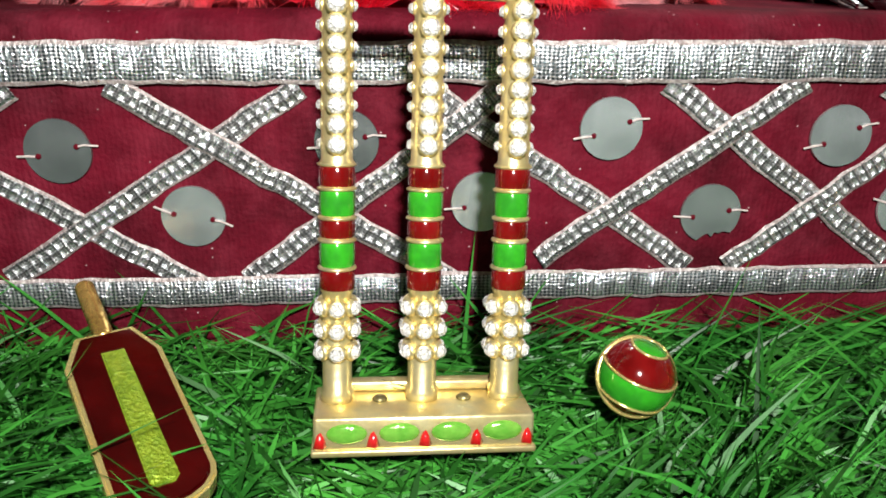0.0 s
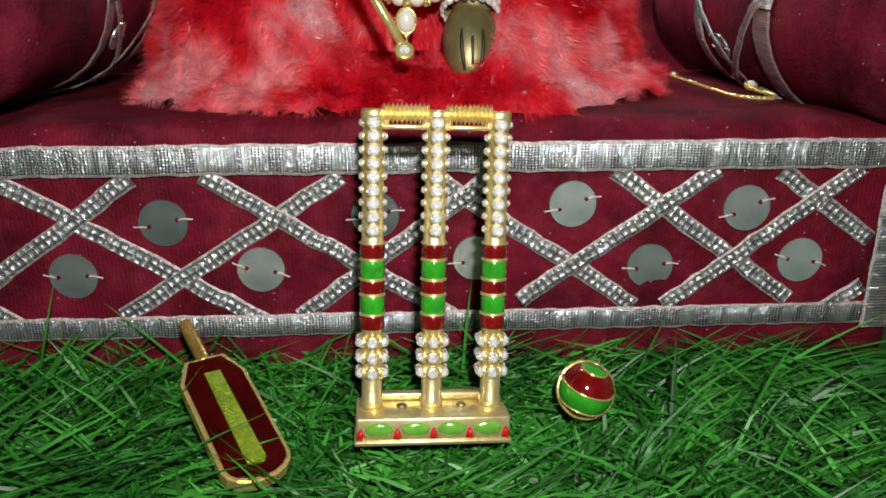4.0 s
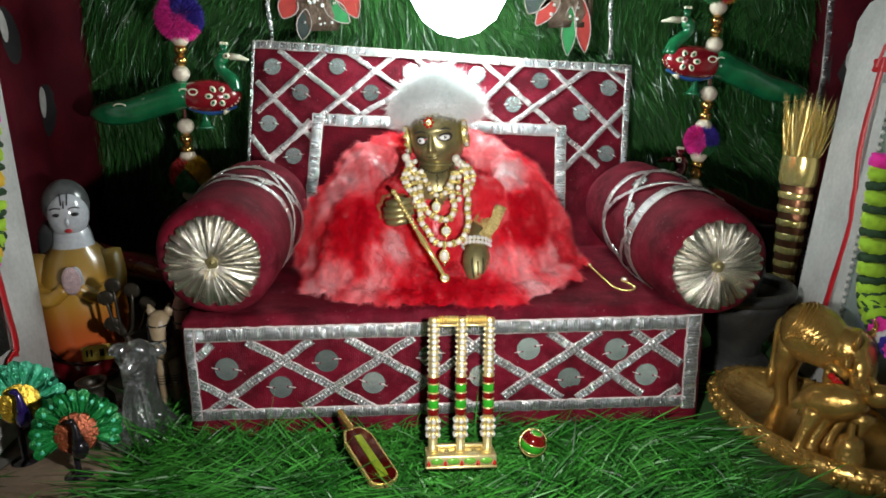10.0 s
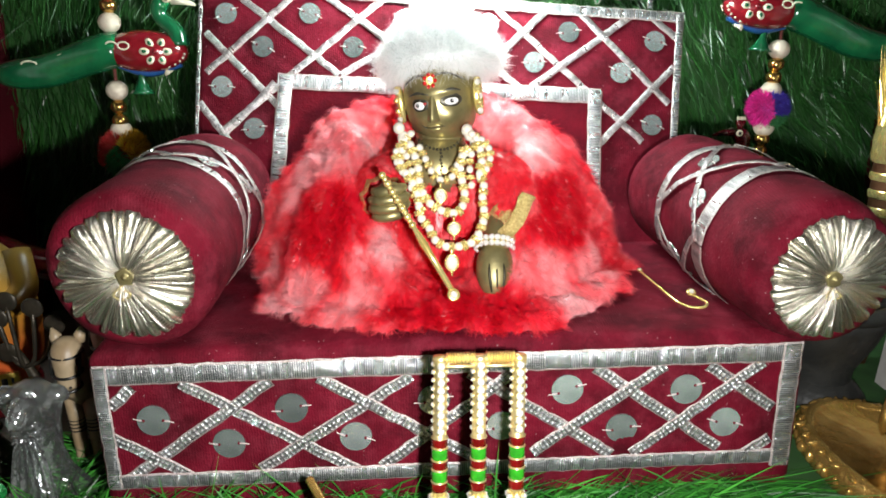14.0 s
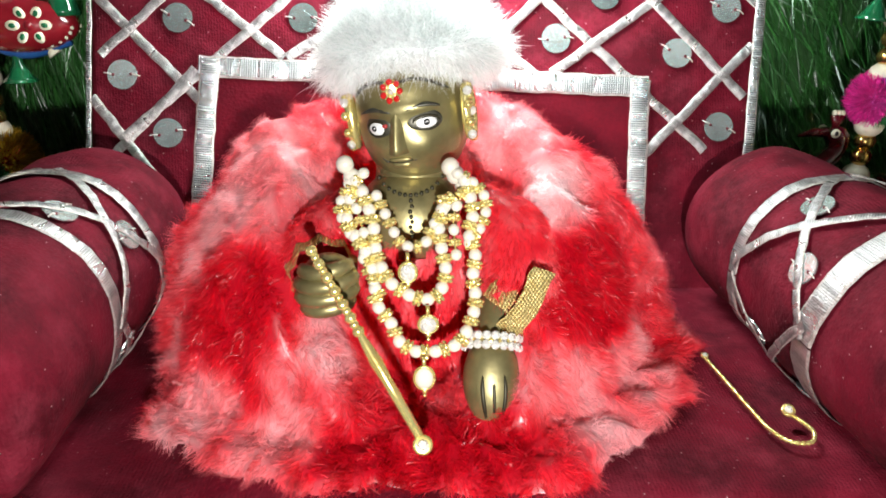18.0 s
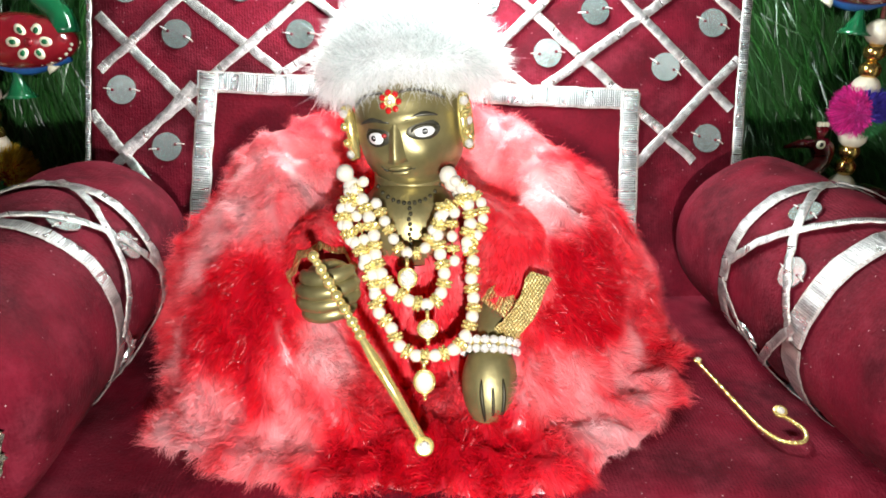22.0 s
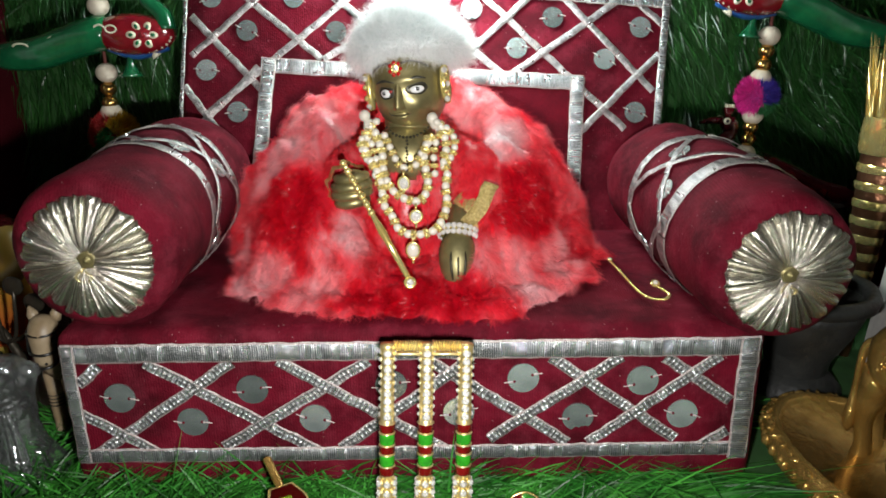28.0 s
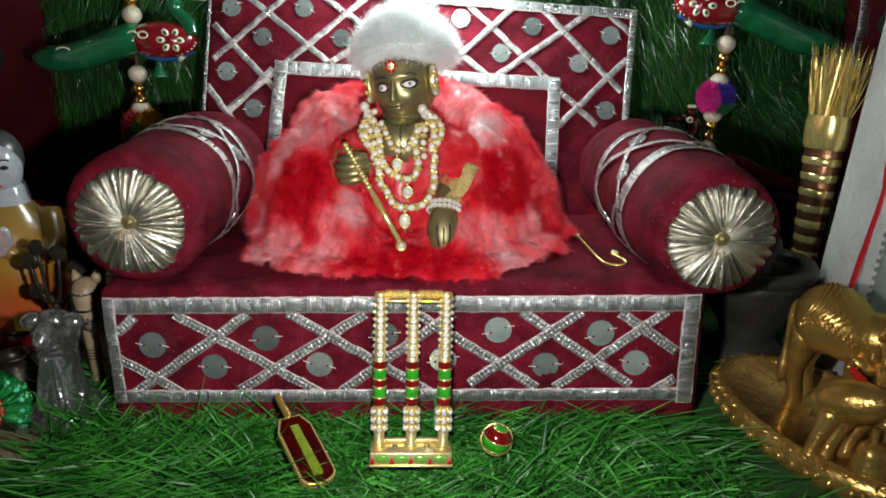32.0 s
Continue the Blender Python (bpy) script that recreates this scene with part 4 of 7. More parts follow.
for k in range(13):
    x = -0.0022 + 0.0100 * (k / 6 - 1)
    z = 0.1422 + 0.0030 * (k / 6 - 1) ** 2
    add_ball(bm, (x, chest_skin(x, z), z), 0.00075, 6, 4, 3)
for k in range(10):
    x, z = -0.0022 + 0.0003 * math.sin(k * 2.1), 0.1408 - 0.0015 * k
    add_ball(bm, (x, chest_skin(x, z), z), 0.00075, 6, 4, 3)
statue = part("figurine", bm, [BRASS, EYE_WHITE, BLACK_PAINT, BRASS_DARK, PATINA, RED_PAINT])
tagged(statue, "seated brass figurine with enamel eyes, worn patina", "figurine")

# forehead jewel
bindi = thing("forehead_jewel", HEAD @ Vector((0.0, -0.018, 0.010)), "small red stone flower jewel on the figurine's forehead", "jewel")
bm = bmesh.new()
bc = HEAD @ Vector((-0.0003, -0.0190, 0.0078))
add_ball(bm, bc, (0.0030, 0.0008, 0.0034), 12, 8)
part("setting", bm, GOLD, bindi)
RED_STONE = surf("red_stone", (0.62, 0.02, 0.02), (0.5, 0.01, 0.01), 400, 0.08, 0.1, coat=1.0)
for k in range(7):
    a = 2 * math.pi * k / 7
    bm = bmesh.new()
    add_ball(bm, bc + Vector((0.0025 * math.cos(a), -0.0007, 0.0028 * math.sin(a))), 0.00105, 8, 6)
    part("red_stone", bm, RED_STONE, bindi)
bm = bmesh.new()
add_ball(bm, bc + Vector((0, -0.001, 0)), 0.0009, 8, 6)
part("centre_stone", bm, CRYSTAL, bindi)

# earrings
for sx in (-1, 1):
    c = HEAD @ Vector((sx * 0.0190, -0.003, -0.004))
    er = thing("earring", c, "gold hoop earring with clear stones on the figurine", "earring", "earrings")
    bm = bmesh.new()
    ring = [c + HEAD.to_3x3() @ Vector((sx * 0.0005 * math.cos(a), -0.0016 + 0.0030 * math.cos(a) * 0.8, 0.0086 * math.sin(a))) for a in np.linspace(0, 2 * math.pi, 17)]
    add_tube(bm, ring, 0.0016, 8)
    hoop = part("hoop", bm, GOLD, er)
    for k in range(9):
        bm = bmesh.new()
        a = radians(40 * k)
        add_ball(bm, c + HEAD.to_3x3() @ Vector((sx * 0.0008, -0.0034 + 0.0022 * math.cos(a), 0.0086 * math.sin(a))), 0.0015, 8, 5)
        part("bead", bm, CRYSTAL if k % 3 == 0 else GOLD, hoop)


# ---- plush pieces worn by the figure ----
def fur_on(bm, count, length, width, mat, parent, lean_of, jitter=0.3, bend=0.5):
    """Pile rooted over the faces of a mesh."""
    bmesh.ops.recalc_face_normals(bm, faces=bm.faces)
    fs = [(f.normal.copy(), [v.co.copy() for v in f.verts], f.calc_area()) for f in bm.faces]
    ar = np.array([f[2] for f in fs])
    pick = RNG.choice(len(fs), count, p=ar / ar.sum())
    rt, nm = [], []
    for i in pick:
        nrm, vs, _ = fs[i]
        w = RNG.dirichlet([1] * len(vs))
        rt.append(sum((v * float(q) for v, q in zip(vs, w)), Vector()))
        nm.append(nrm)
    rt, nm = np.array(rt), np.array(nm)
    tagged(place("fur", blades("fur", rt, nm, lean_of(rt), length, width, mat, RNG, bend, jitter, 2), parent), kind="stuff")


hat = thing("fur_hat", HEAD @ Vector((0, 0.002, 0.012)), "white plush fur hat on the figurine's head", "hat")
bm = bmesh.new()
add_lathe(bm, [(0.0180, 0.0115), (0.0255, 0.0118), (0.0272, 0.0148), (0.0256, 0.0200), (0.0222, 0.0265), (0.0174, 0.0330), (0.0115, 0.0385), (0.0055, 0.0415), (0.0008, 0.0422)],
          HEAD @ Matrix.Translation((0.0, 0.004, -0.0012)) @ pose(0, 0, 0, -14, 0, 0), 40, wobble=lambda a, z: 1 + 0.03 * math.sin(5 * a))
HAT_BASE = surf("white_plush_backing", (0.80, 0.84, 0.83), (0.88, 0.90, 0.89), 60, 0.9)
fur_on(bm, 60000, 0.0075, 0.00022, FUR_WHITE, hat, lambda r: np.tile([0.0, 0.0, -0.15], (len(r), 1)), 0.5)
part("crown", bm, HAT_BASE, hat)

ROBE_PILE = plush("red_plush", ((0.35, (0.72, 0.006, 0.024)), (0.52, (0.88, 0.050, 0.075)), (0.72, (0.95, 0.26, 0.28))), 90)
LACE = woven_metal("gold_lace", (1.0, 0.82, 0.36), (0.74, 0.54, 0.18), 0.0009, 0.25)
LACE.node_tree.nodes["Principled BSDF"].inputs["Metallic"].default_value = 0.62
robe = thing("robe", (0, 0.075, 0.085), "red plush robe with gold lace cuffs on the figurine", "robe")
bm = bmesh.new()
add_lathe(bm, [(0.034, 0.0), (0.033, 0.015), (0.0295, 0.030), (0.0265, 0.043), (0.022, 0.051), (0.0135, 0.056)], Matrix.Translation((0, 0.079, 0.086)), 36,
          wobble=lambda a, z: 1 - 0.10 * abs(math.sin(a)) + 0.03 * math.sin(6 * a), cap=False)
bmesh.ops.subdivide_edges(bm, edges=bm.edges[:], cuts=1, use_grid_fill=True)
neck = [f for f in bm.faces if f.calc_center_median().y < 0.076 and f.calc_center_median().z > 0.121 + 1.1 * abs(f.calc_center_median().x + 0.002)]
bmesh.ops.delete(bm, geom=neck, context="FACES")
fur_on(bm, 30000, 0.0030, 0.00018, ROBE_PILE, robe, lambda r: np.tile([0.0, -0.1, -0.9], (len(r), 1)), 0.35)
part("body_cloth", bm, ROBE_PILE, robe)
for ctrl, rad in (([(0.017, 0.074, 0.134), (0.030, 0.063, 0.124), (0.0315, 0.053, 0.112), (0.0245, 0.0470, 0.1060)], (0.0085, 0.0135, 0.0125, 0.0098)),
                  ([(-0.017, 0.074, 0.134), (-0.030, 0.062, 0.126), (-0.0305, 0.053, 0.122), (-0.029, 0.046, 0.122)], (0.0085, 0.0120, 0.0110, 0.0092))):
    bm = bmesh.new()
    ps = curve_pts(ctrl, 14)
    add_tube(bm, ps, list(np.interp(np.linspace(0, 1, 14), np.linspace(0, 1, 4), rad)), 20)
    for v in bm.verts:
        v.co += 0.0012 * Vector((noise.noise(v.co * 160), noise.noise(v.co * 160 + Vector((5, 0, 0))), noise.noise(v.co * 160 + Vector((0, 7, 0)))))
    fur_on(bm, 12000, 0.0030, 0.00018, ROBE_PILE, robe, lambda r: np.tile([0.0, -0.3, -0.8], (len(r), 1)), 0.35)
    sleeve = part("sleeve", bm, ROBE_PILE, robe)
    d = (ps[-1] - ps[-2]).normalized()
    mm = Matrix.Translation(ps[-1] - d * 0.003) @ d.to_track_quat("Z", "Y").to_matrix().to_4x4()
    bm = bmesh.new()
    add_lathe(bm, [(0.0102, -0.003), (0.0108, 0.0), (0.0100, 0.003), (0.0098, 0.0045)], mm, 28, wobble=lambda a, z: 1 + 0.08 * math.sin(9 * a), cap=False)
    part("lace_cuff", bm, LACE, sleeve, "gold lace cuff")
bm = bmesh.new()
pts = [Vector((0.0230, 0.0385, 0.1035)), Vector((0.0280, 0.0365, 0.1085)), Vector((0.0325, 0.0370, 0.1150)), Vector((0.0362, 0.0400, 0.1240))]
add_strip(bm, curve_pts(pts, 12), [(0.2, -0.9, 0.5)] * 12, 0.0072, 0.0007, RND, 0, 0, 0.0007)
part("lace_edge", bm, LACE, robe, "crumpled gold lace edging")


# ---- pearl necklaces, bracelet ----
def chest(x, z):
    """Front of the figure's chest."""
    return Vector((x, 0.0275 + (z - 0.095) * 0.46 + 6.0 * x * x, z))


def pearl_mesh(r):
    bm = bmesh.new()
    add_lathe(bm, [(r * math.sin(a) if 0.05 < a < 3.1 else r * 0.12, -r * 1.06 * math.cos(a)) for a in np.linspace(0.02, math.pi - 0.02, 11)], None, 16)
    return mesh_of("pearl", bm, PEARL)


PEARL_MESH, PEARL_SMALL = pearl_mesh(0.0020), pearl_mesh(0.0017)
bm = bmesh.new()
add_lathe(bm, [(0.0005, -0.00095), (0.00118, -0.00088), (0.00152, -0.00062), (0.00158, -0.00040), (0.00145, -0.00014), (0.00115, 0.0), (0.00145, 0.00014), (0.00158, 0.00040), (0.00152, 0.00062), (0.00118, 0.00088), (0.0005, 0.00095)],
          None, 42, wobble=lambda a, z: 1 + 0.17 * math.cos(7 * a + (math.pi if z > 0 else 0)))
SPACER_MESH = mesh_of("spacer", bm, GOLD)


def necklace(ctrl, label, pitch=0.0057, small=False, back_up=True):
    th = thing("pearl_necklace", chest(*ctrl[len(ctrl) // 2]), label, "necklace", "pearl necklaces")
    dense = curve_pts([chest(x, z) for x, z in ctrl], 200)
    lens = [0.0]
    for a, b in zip(dense, dense[1:]):
        lens.append(lens[-1] + (b - a).length)
    bm = bmesh.new()
    add_tube(bm, dense[::6], 0.0003, 5)
    part("string", bm, GOLD, th)
    n = int(lens[-1] / (pitch / 2))
    for k in range(n + 1):
        u = lens[-1] * k / n
        i = min(range(len(lens)), key=lambda j: abs(lens[j] - u))
        d = (dense[min(i + 1, 199)] - dense[max(i - 1, 0)]).normalized()
        m = Matrix.Translation(dense[i]) @ d.to_track_quat("Z", "Y").to_matrix().to_4x4() @ pose(0, 0, 0, RND.uniform(-8, 8), RND.uniform(-8, 8), RND.uniform(0, 90))
        if k % 2 == 0:
            place("pearl", PEARL_SMALL if small else PEARL_MESH, th, m)
        else:
            place("spacer", SPACER_MESH, th, m @ Matrix.Scale(1.2 if small else 1.42, 4))
    return th


long_one = necklace(((-0.0186, 0.1484), (-0.0215, 0.1388), (-0.0190, 0.1334), (-0.0156, 0.1285), (-0.0134, 0.1222), (-0.0130, 0.1156), (-0.0089, 0.1103), (-0.0060, 0.1050),
                     (0.0006, 0.1024), (0.0103, 0.1040), (0.0144, 0.1091), (0.0164, 0.1150), (0.0158, 0.1217), (0.0167, 0.1277), (0.0150, 0.1337), (0.0165, 0.1397), (0.0140, 0.1481)),
                    "long pearl and gold bead necklace with drop pendant on the figurine")
mid_one = necklace(((-0.0165, 0.1455), (-0.0135, 0.1373), (-0.0127, 0.1288), (-0.0102, 0.1232), (-0.0075, 0.1202), (-0.0015, 0.1171), (0.0045, 0.1170), (0.0077, 0.1227), (0.0069, 0.1288), (0.0060, 0.1357), (0.0080, 0.1430)),
                   "middle pearl and gold bead necklace with clear stone")
necklace(((-0.0122, 0.1445), (-0.0085, 0.1372), (-0.0050, 0.1315), (0.0012, 0.1310), (0.0040, 0.1357), (0.0100, 0.1435)), "short pearl and gold bead necklace close to the neck", small=True)
necklace(((-0.0205, 0.1475), (-0.0178, 0.1390), (-0.0160, 0.1330), (-0.0165, 0.1270), (-0.0120, 0.1180)), "second pearl strand beside the long necklace", 0.0070, small=True)
necklace(((0.0150, 0.1470), (0.0110, 0.1400), (0.0105, 0.1340), (0.0110, 0.1280)), "second pearl strand falling over the chest", 0.0070, small=True)

necklace(((0.0120, 0.1500), (0.0175, 0.1465), (0.0205, 0.1415), (0.0190, 0.1355), (0.0150, 0.1310)), "gold and pearl strand over the figurine's shoulder", 0.0050, small=True)
left_strand = necklace(((-0.0160, 0.1505), (-0.0215, 0.1450), (-0.0235, 0.1400), (-0.0205, 0.1340)), "clear and gold bead strand over the figurine's shoulder", 0.0050, small=True)
for x, z in ((-0.0196, 0.1490), (-0.0180, 0.1448), (-0.0215, 0.1530), (0.0115, 0.1490), (0.0140, 0.1455), (0.0100, 0.1515)):
    place("pearl", PEARL_MESH, left_strand, Matrix.Translation((x, 0.0560, z)) @ pose(0, 0, 0, RND.uniform(0, 40), RND.uniform(0, 40), 0) @ Matrix.Scale(1.35, 4))


def gem(parent, c, r, name, mat, rz=1.0):
    bm = bmesh.new()
    add_ball(bm, c, (r, r * 0.6, r * rz), 16, 10)
    return part(name, bm, mat, parent)


def rim(parent, c, r, rz=1.0, tube=0.0005, name="setting"):
    bm = bmesh.new()
    add_tube(bm, [Vector(c) + Vector((r * math.cos(a), 0, r * rz * math.sin(a))) for a in np.linspace(0, 2 * math.pi, 21)], tube, 6)
    return part(name, bm, GOLD, parent)


for th, (x, z), r, rz, mat in ((mid_one, (0.0021, 0.1106), 0.0026, 1.0, CRYSTAL), (long_one, (0.0006, 0.0965), 0.0027, 1.3, PEARL), (mid_one, (-0.0034, 0.1245), 0.0024, 1.2, CRYSTAL)):
    c = chest(x, z) + Vector((0, -0.002, 0))
    gem(th, c, r, "pendant", mat, rz)
    rim(th, c, r * 1.08, rz)
    bm = bmesh.new()
    add_tube(bm, [c + Vector((0, 0, r * rz)), c + Vector((0, 0.0006, r * rz + 0.0032))], 0.0006, 6)
    add_ball(bm, c - Vector((0, 0, r * rz + 0.0008)), 0.0009, 8, 6)
    add_ball(bm, c - Vector((0, 0, r * rz + 0.0023)), 0.0006, 8, 6)
    part("bail", bm, GOLD, th)

bracelet = thing("bracelet", (0.0215, 0.038, 0.0985), "bracelet of clear stones on the figurine's wrist", "bracelet")
mm = Matrix.Translation((0.0214, 0.0400, 0.1000)) @ pose(0, 0, 0, -34, 6, 0)
bm = bmesh.new()
add_lathe(bm, [(0.0078, -0.0018), (0.0086, -0.0012), (0.0086, 0.0012), (0.0078, 0.0018)], mm, 28, cap=False)
band = part("band", bm, GOLD, bracelet)
bm = bmesh.new()
add_lathe(bm, [(0.0015, 0), (0.0013, 0.0006), (0.0008, 0.0011), (0.0004, 0.0012)], None, 8)
STONE = mesh_of("stone", bm, CRYSTAL, smooth=False)
for k in range(20):
    a = 2 * math.pi * k / 20
    for dz in (-0.0014, 0.0014):
        nrm = mm.to_3x3() @ Vector((math.cos(a), math.sin(a), 0))
        place("stone", STONE, band, Matrix.Translation(mm @ Vector((0.0086 * math.cos(a), 0.0086 * math.sin(a), dz))) @ nrm.to_track_quat("Z", "Y").to_matrix().to_4x4())


# ---- two thin gold canes ----
def gem_end(parent, c, r, up):
    m = Matrix.Translation(c) @ Vector(up).to_track_quat("Z", "Y").to_matrix().to_4x4()
    bm = bmesh.new()
    add_lathe(bm, [(r * 0.7, -r * 0.6), (r, -r * 0.1), (r, r * 0.3), (r * 0.8, r * 0.35)], m, 16)
    cup = part("end_cup", bm, GOLD, parent)
    place("stone", STONE, cup, m @ Matrix.Translation((0, 0, r * 0.3)) @ Matrix.Scale(r * 0.62 / 0.0015, 4))


cane = thing("gold_cane", (-0.0004, 0.0045, 0.086), "thin gold cane with beaded grip in the figurine's fist", "cane")
a, b = Vector((-0.0292, 0.0275, 0.1368)), Vector((-0.0010, 0.0050, 0.0915))
bm = bmesh.new()
k0 = a.lerp(b, 0.44)
add_tube(bm, [a, k0, k0.lerp(b, 0.3), k0.lerp(b, 0.45), b], [0.0005, 0.0009, 0.0019, 0.0015, 0.0013], 12)
rod = part("rod", bm, GOLD, cane)
for k in range(13):
    bm = bmesh.new()
    add_ball(bm, a.lerp(b, 0.44 * k / 12), 0.0013 if k % 2 else 0.0017, 10, 7)
    part("bead", bm, GOLD, rod)
gem_end(cane, Vector((-0.0002, 0.0042, 0.0893)), 0.0027, (0.05, -0.85, 0.5))

hook = thing("loose_cane", (0.106, 0.04, 0.0715), "thin gold hooked cane lying on the velvet seat", "cane")
path = curve_pts([(0.1010, 0.0700, 0.0745), (0.1030, 0.0560, 0.0738), (0.1050, 0.0400, 0.0732), (0.1066, 0.0290, 0.0730), (0.1100, 0.0225, 0.0730), (0.1160, 0.0215, 0.0730), (0.1192, 0.0265, 0.0732), (0.1175, 0.0320, 0.0736), (0.1148, 0.0350, 0.0745)], 130)
bm = bmesh.new()
add_tube(bm, path, [(0.00042, 0.00072, 0.00078, 0.00072)[i % 4] for i in range(130)], 8)
part("rod", bm, GOLD, hook)
gem_end(hook, path[-1] + Vector((0, 0, 0.0008)), 0.0022, (0.0, -0.4, 0.9))
gem_end(hook, path[0] + Vector((0, 0.001, 0.0005)), 0.0014, (0.0, -0.2, 0.9))

# ---- cricket stumps ----
ST = Matrix.Translation((0.0050, -0.0450, 0.0028)) @ pose(0, 0, 0, -8.6, 2.2, 3)
stumps = thing("cricket_stumps", (0.0055, -0.045, -0.010), "miniature gold cricket stumps with rhinestones and enamel bands on the grass", "stumps")


def put(bm, m=ST):
    bmesh.ops.transform(bm, matrix=m, verts=bm.verts)
    return bm


bm = bmesh.new()
add_box(bm, (-0.0192, -0.0085, -0.0045), (0.0192, 0.0065, 0.0022), 0.0006, 2)
base = part("base", put(bm), STUMP_GOLD, stumps)
bm = bmesh.new()
add_box(bm, (-0.0196, -0.0090, -0.0049), (0.0196, 0.0070, -0.0036), 0.0004, 2)
part("plinth_rim", put(bm), STUMP_GOLD, base)
for k in range(4):
    bm = bmesh.new()
    add_ball(bm, (-0.0135 + 0.009 * k, -0.0084, -0.0008), (0.0036, 0.0009, 0.0019), 16, 8)
    part("green_panel", put(bm), PALE_ENAMEL, base)
for k in range(5):
    bm = bmesh.new()
    add_lathe(bm, [(0.0014, -0.0022), (0.0009, -0.0006), (0.0001, 0.0008)], Matrix.Translation((-0.0180 + 0.009 * k, -0.0082, -0.0008)), 5)
    part("red_panel", put(bm), RED_STONE, base)
for x in (-0.0076, 0.0076):
    bm = bmesh.new()
    add_lathe(bm, [(0.0012, 0.002), (0.0014, 0.0026), (0.0008, 0.0031)], Matrix.Translation((x, -0.001, 0)), 12)
    part("rivet", put(bm), BRASS, base)
bm = bmesh.new()
add_box(bm, (-0.0165, 0.0030, 0.0022), (0.0165, 0.0060, 0.0042), 0.0005, 2)
part("back_ledge", put(bm), STUMP_GOLD, base)

H = 0.0768
bm = bmesh.new()
add_lathe(bm, [(0.00125, 0.0), (0.00135, 0.0003), (0.00105, 0.00085)], None, 8)
add_lathe(bm, [(0.00105, 0.00085), (0.00065, 0.00118)], pose(0, 0, 0, 0, 0, 22.5), 8)
RHINE = mesh_of("rhinestone", bm, CRYSTAL, smooth=False)
bm = bmesh.new()
add_lathe(bm, [(0.0017, -0.0004), (0.0017, 0.0003), (0.0014, 0.0006)], None, 10)
CUP = mesh_of("stone_cup", bm, STUMP_GOLD)
for sx in (-0.0152, 0.0, 0.0152):
    bm = bmesh.new()
    prof = [(0.0029, 0.0018), (0.0030, 0.004), (0.0026, 0.0046), (0.0026, 0.0218), (0.0029, 0.0224), (0.0029, 0.0442), (0.0031, 0.0447), (0.0027, 0.0453), (0.0024, H - 0.0035), (0.0029, H - 0.003), (0.0030, H - 0.0006), (0.0026, H)]
    add_lathe(bm, prof, Matrix.Translation((sx, 0, 0)), 20)
    stump = part("stump", put(bm), STUMP_GOLD, stumps)
    for z0, z1, mat, nm in ((0.0228, 0.0262, RED_ENAMEL, "red_band"), (0.0269, 0.0311, GREEN_ENAMEL, "green_band"), (0.0320, 0.0350, RED_ENAMEL, "red_band"), (0.0358, 0.0400, GREEN_ENAMEL, "green_band"), (0.0408, 0.0441, RED_ENAMEL, "red_band")):
        bm = bmesh.new()
        add_lathe(bm, [(0.0029, z0), (0.00305, z0 + 0.0003), (0.0031, (z0 + z1) / 2), (0.00305, z1 - 0.0003), (0.0029, z1)], Matrix.Translation((sx, 0, 0)), 20,
                  wobble=(lambda a, z: 1 + 0.035 * math.sin(10 * a)) if mat is GREEN_ENAMEL else None, cap=False)
        part(nm, put(bm), mat, stump)
        bm = bmesh.new()
        add_lathe(bm, [(0.0029, z1), (0.00335, z1 + 0.0002), (0.00335, z1 + 0.0005), (0.0029, z1 + 0.0007)], Matrix.Translation((sx, 0, 0)), 20, cap=False)
        part("gold_ring", put(bm), STUMP_GOLD, stump)
    spots = [(z, a) for z in (0.0116, 0.0156, 0.0196) for a in (30, 90, 150, 210, 270, 330)] + [(0.0479 + 0.0032 * k, a) for k in range(9) for a in (270, 5, 175)]
    for z, a in spots:
        ar = radians(a)
        nrm = Vector((math.cos(ar), math.sin(ar), 0))
        m = ST @ Matrix.Translation(Vector((sx, 0, z)) + nrm * 0.0029) @ nrm.to_track_quat("Z", "Y").to_matrix().to_4x4()
        if a in (5, 175):
            m = m @ Matrix.Translation((0, 0, -0.0006)) @ Matrix.Scale(0.72, 4)
        elif z > 0.04:
            m = m @ Matrix.Scale(1.12, 4)
        place("stone_cup", CUP, stump, m)
        place("rhinestone", RHINE, stump, m @ pose(0, 0, 0.0004, RND.uniform(-6, 6), RND.uniform(-6, 6), RND.uniform(0, 45)))
for s in (-1, 1):
    bm = bmesh.new()
    n = 21
    prof = [(0.0016 + 0.0010 * (i % 2), 0.0112 * i / n) for i in range(n + 1)]
    add_lathe(bm, prof, Matrix.Translation((s * 0.0076 - 0.0056, -0.0004, H - 0.0010)) @ pose(0, 0, 0, 0, 90, 0), 14)
    part("bail", put(bm), STUMP_GOLD, stumps, "ridged gold bail", smooth=False)
    bm = bmesh.new()
    add_box(bm, (s * 0.0076 - 0.0056, -0.0012, H - 0.0048), (s * 0.0076 + 0.0056, 0.0014, H - 0.0036), 0.0003, 1)
    part("cross_bar", put(bm), STUMP_GOLD, stumps)

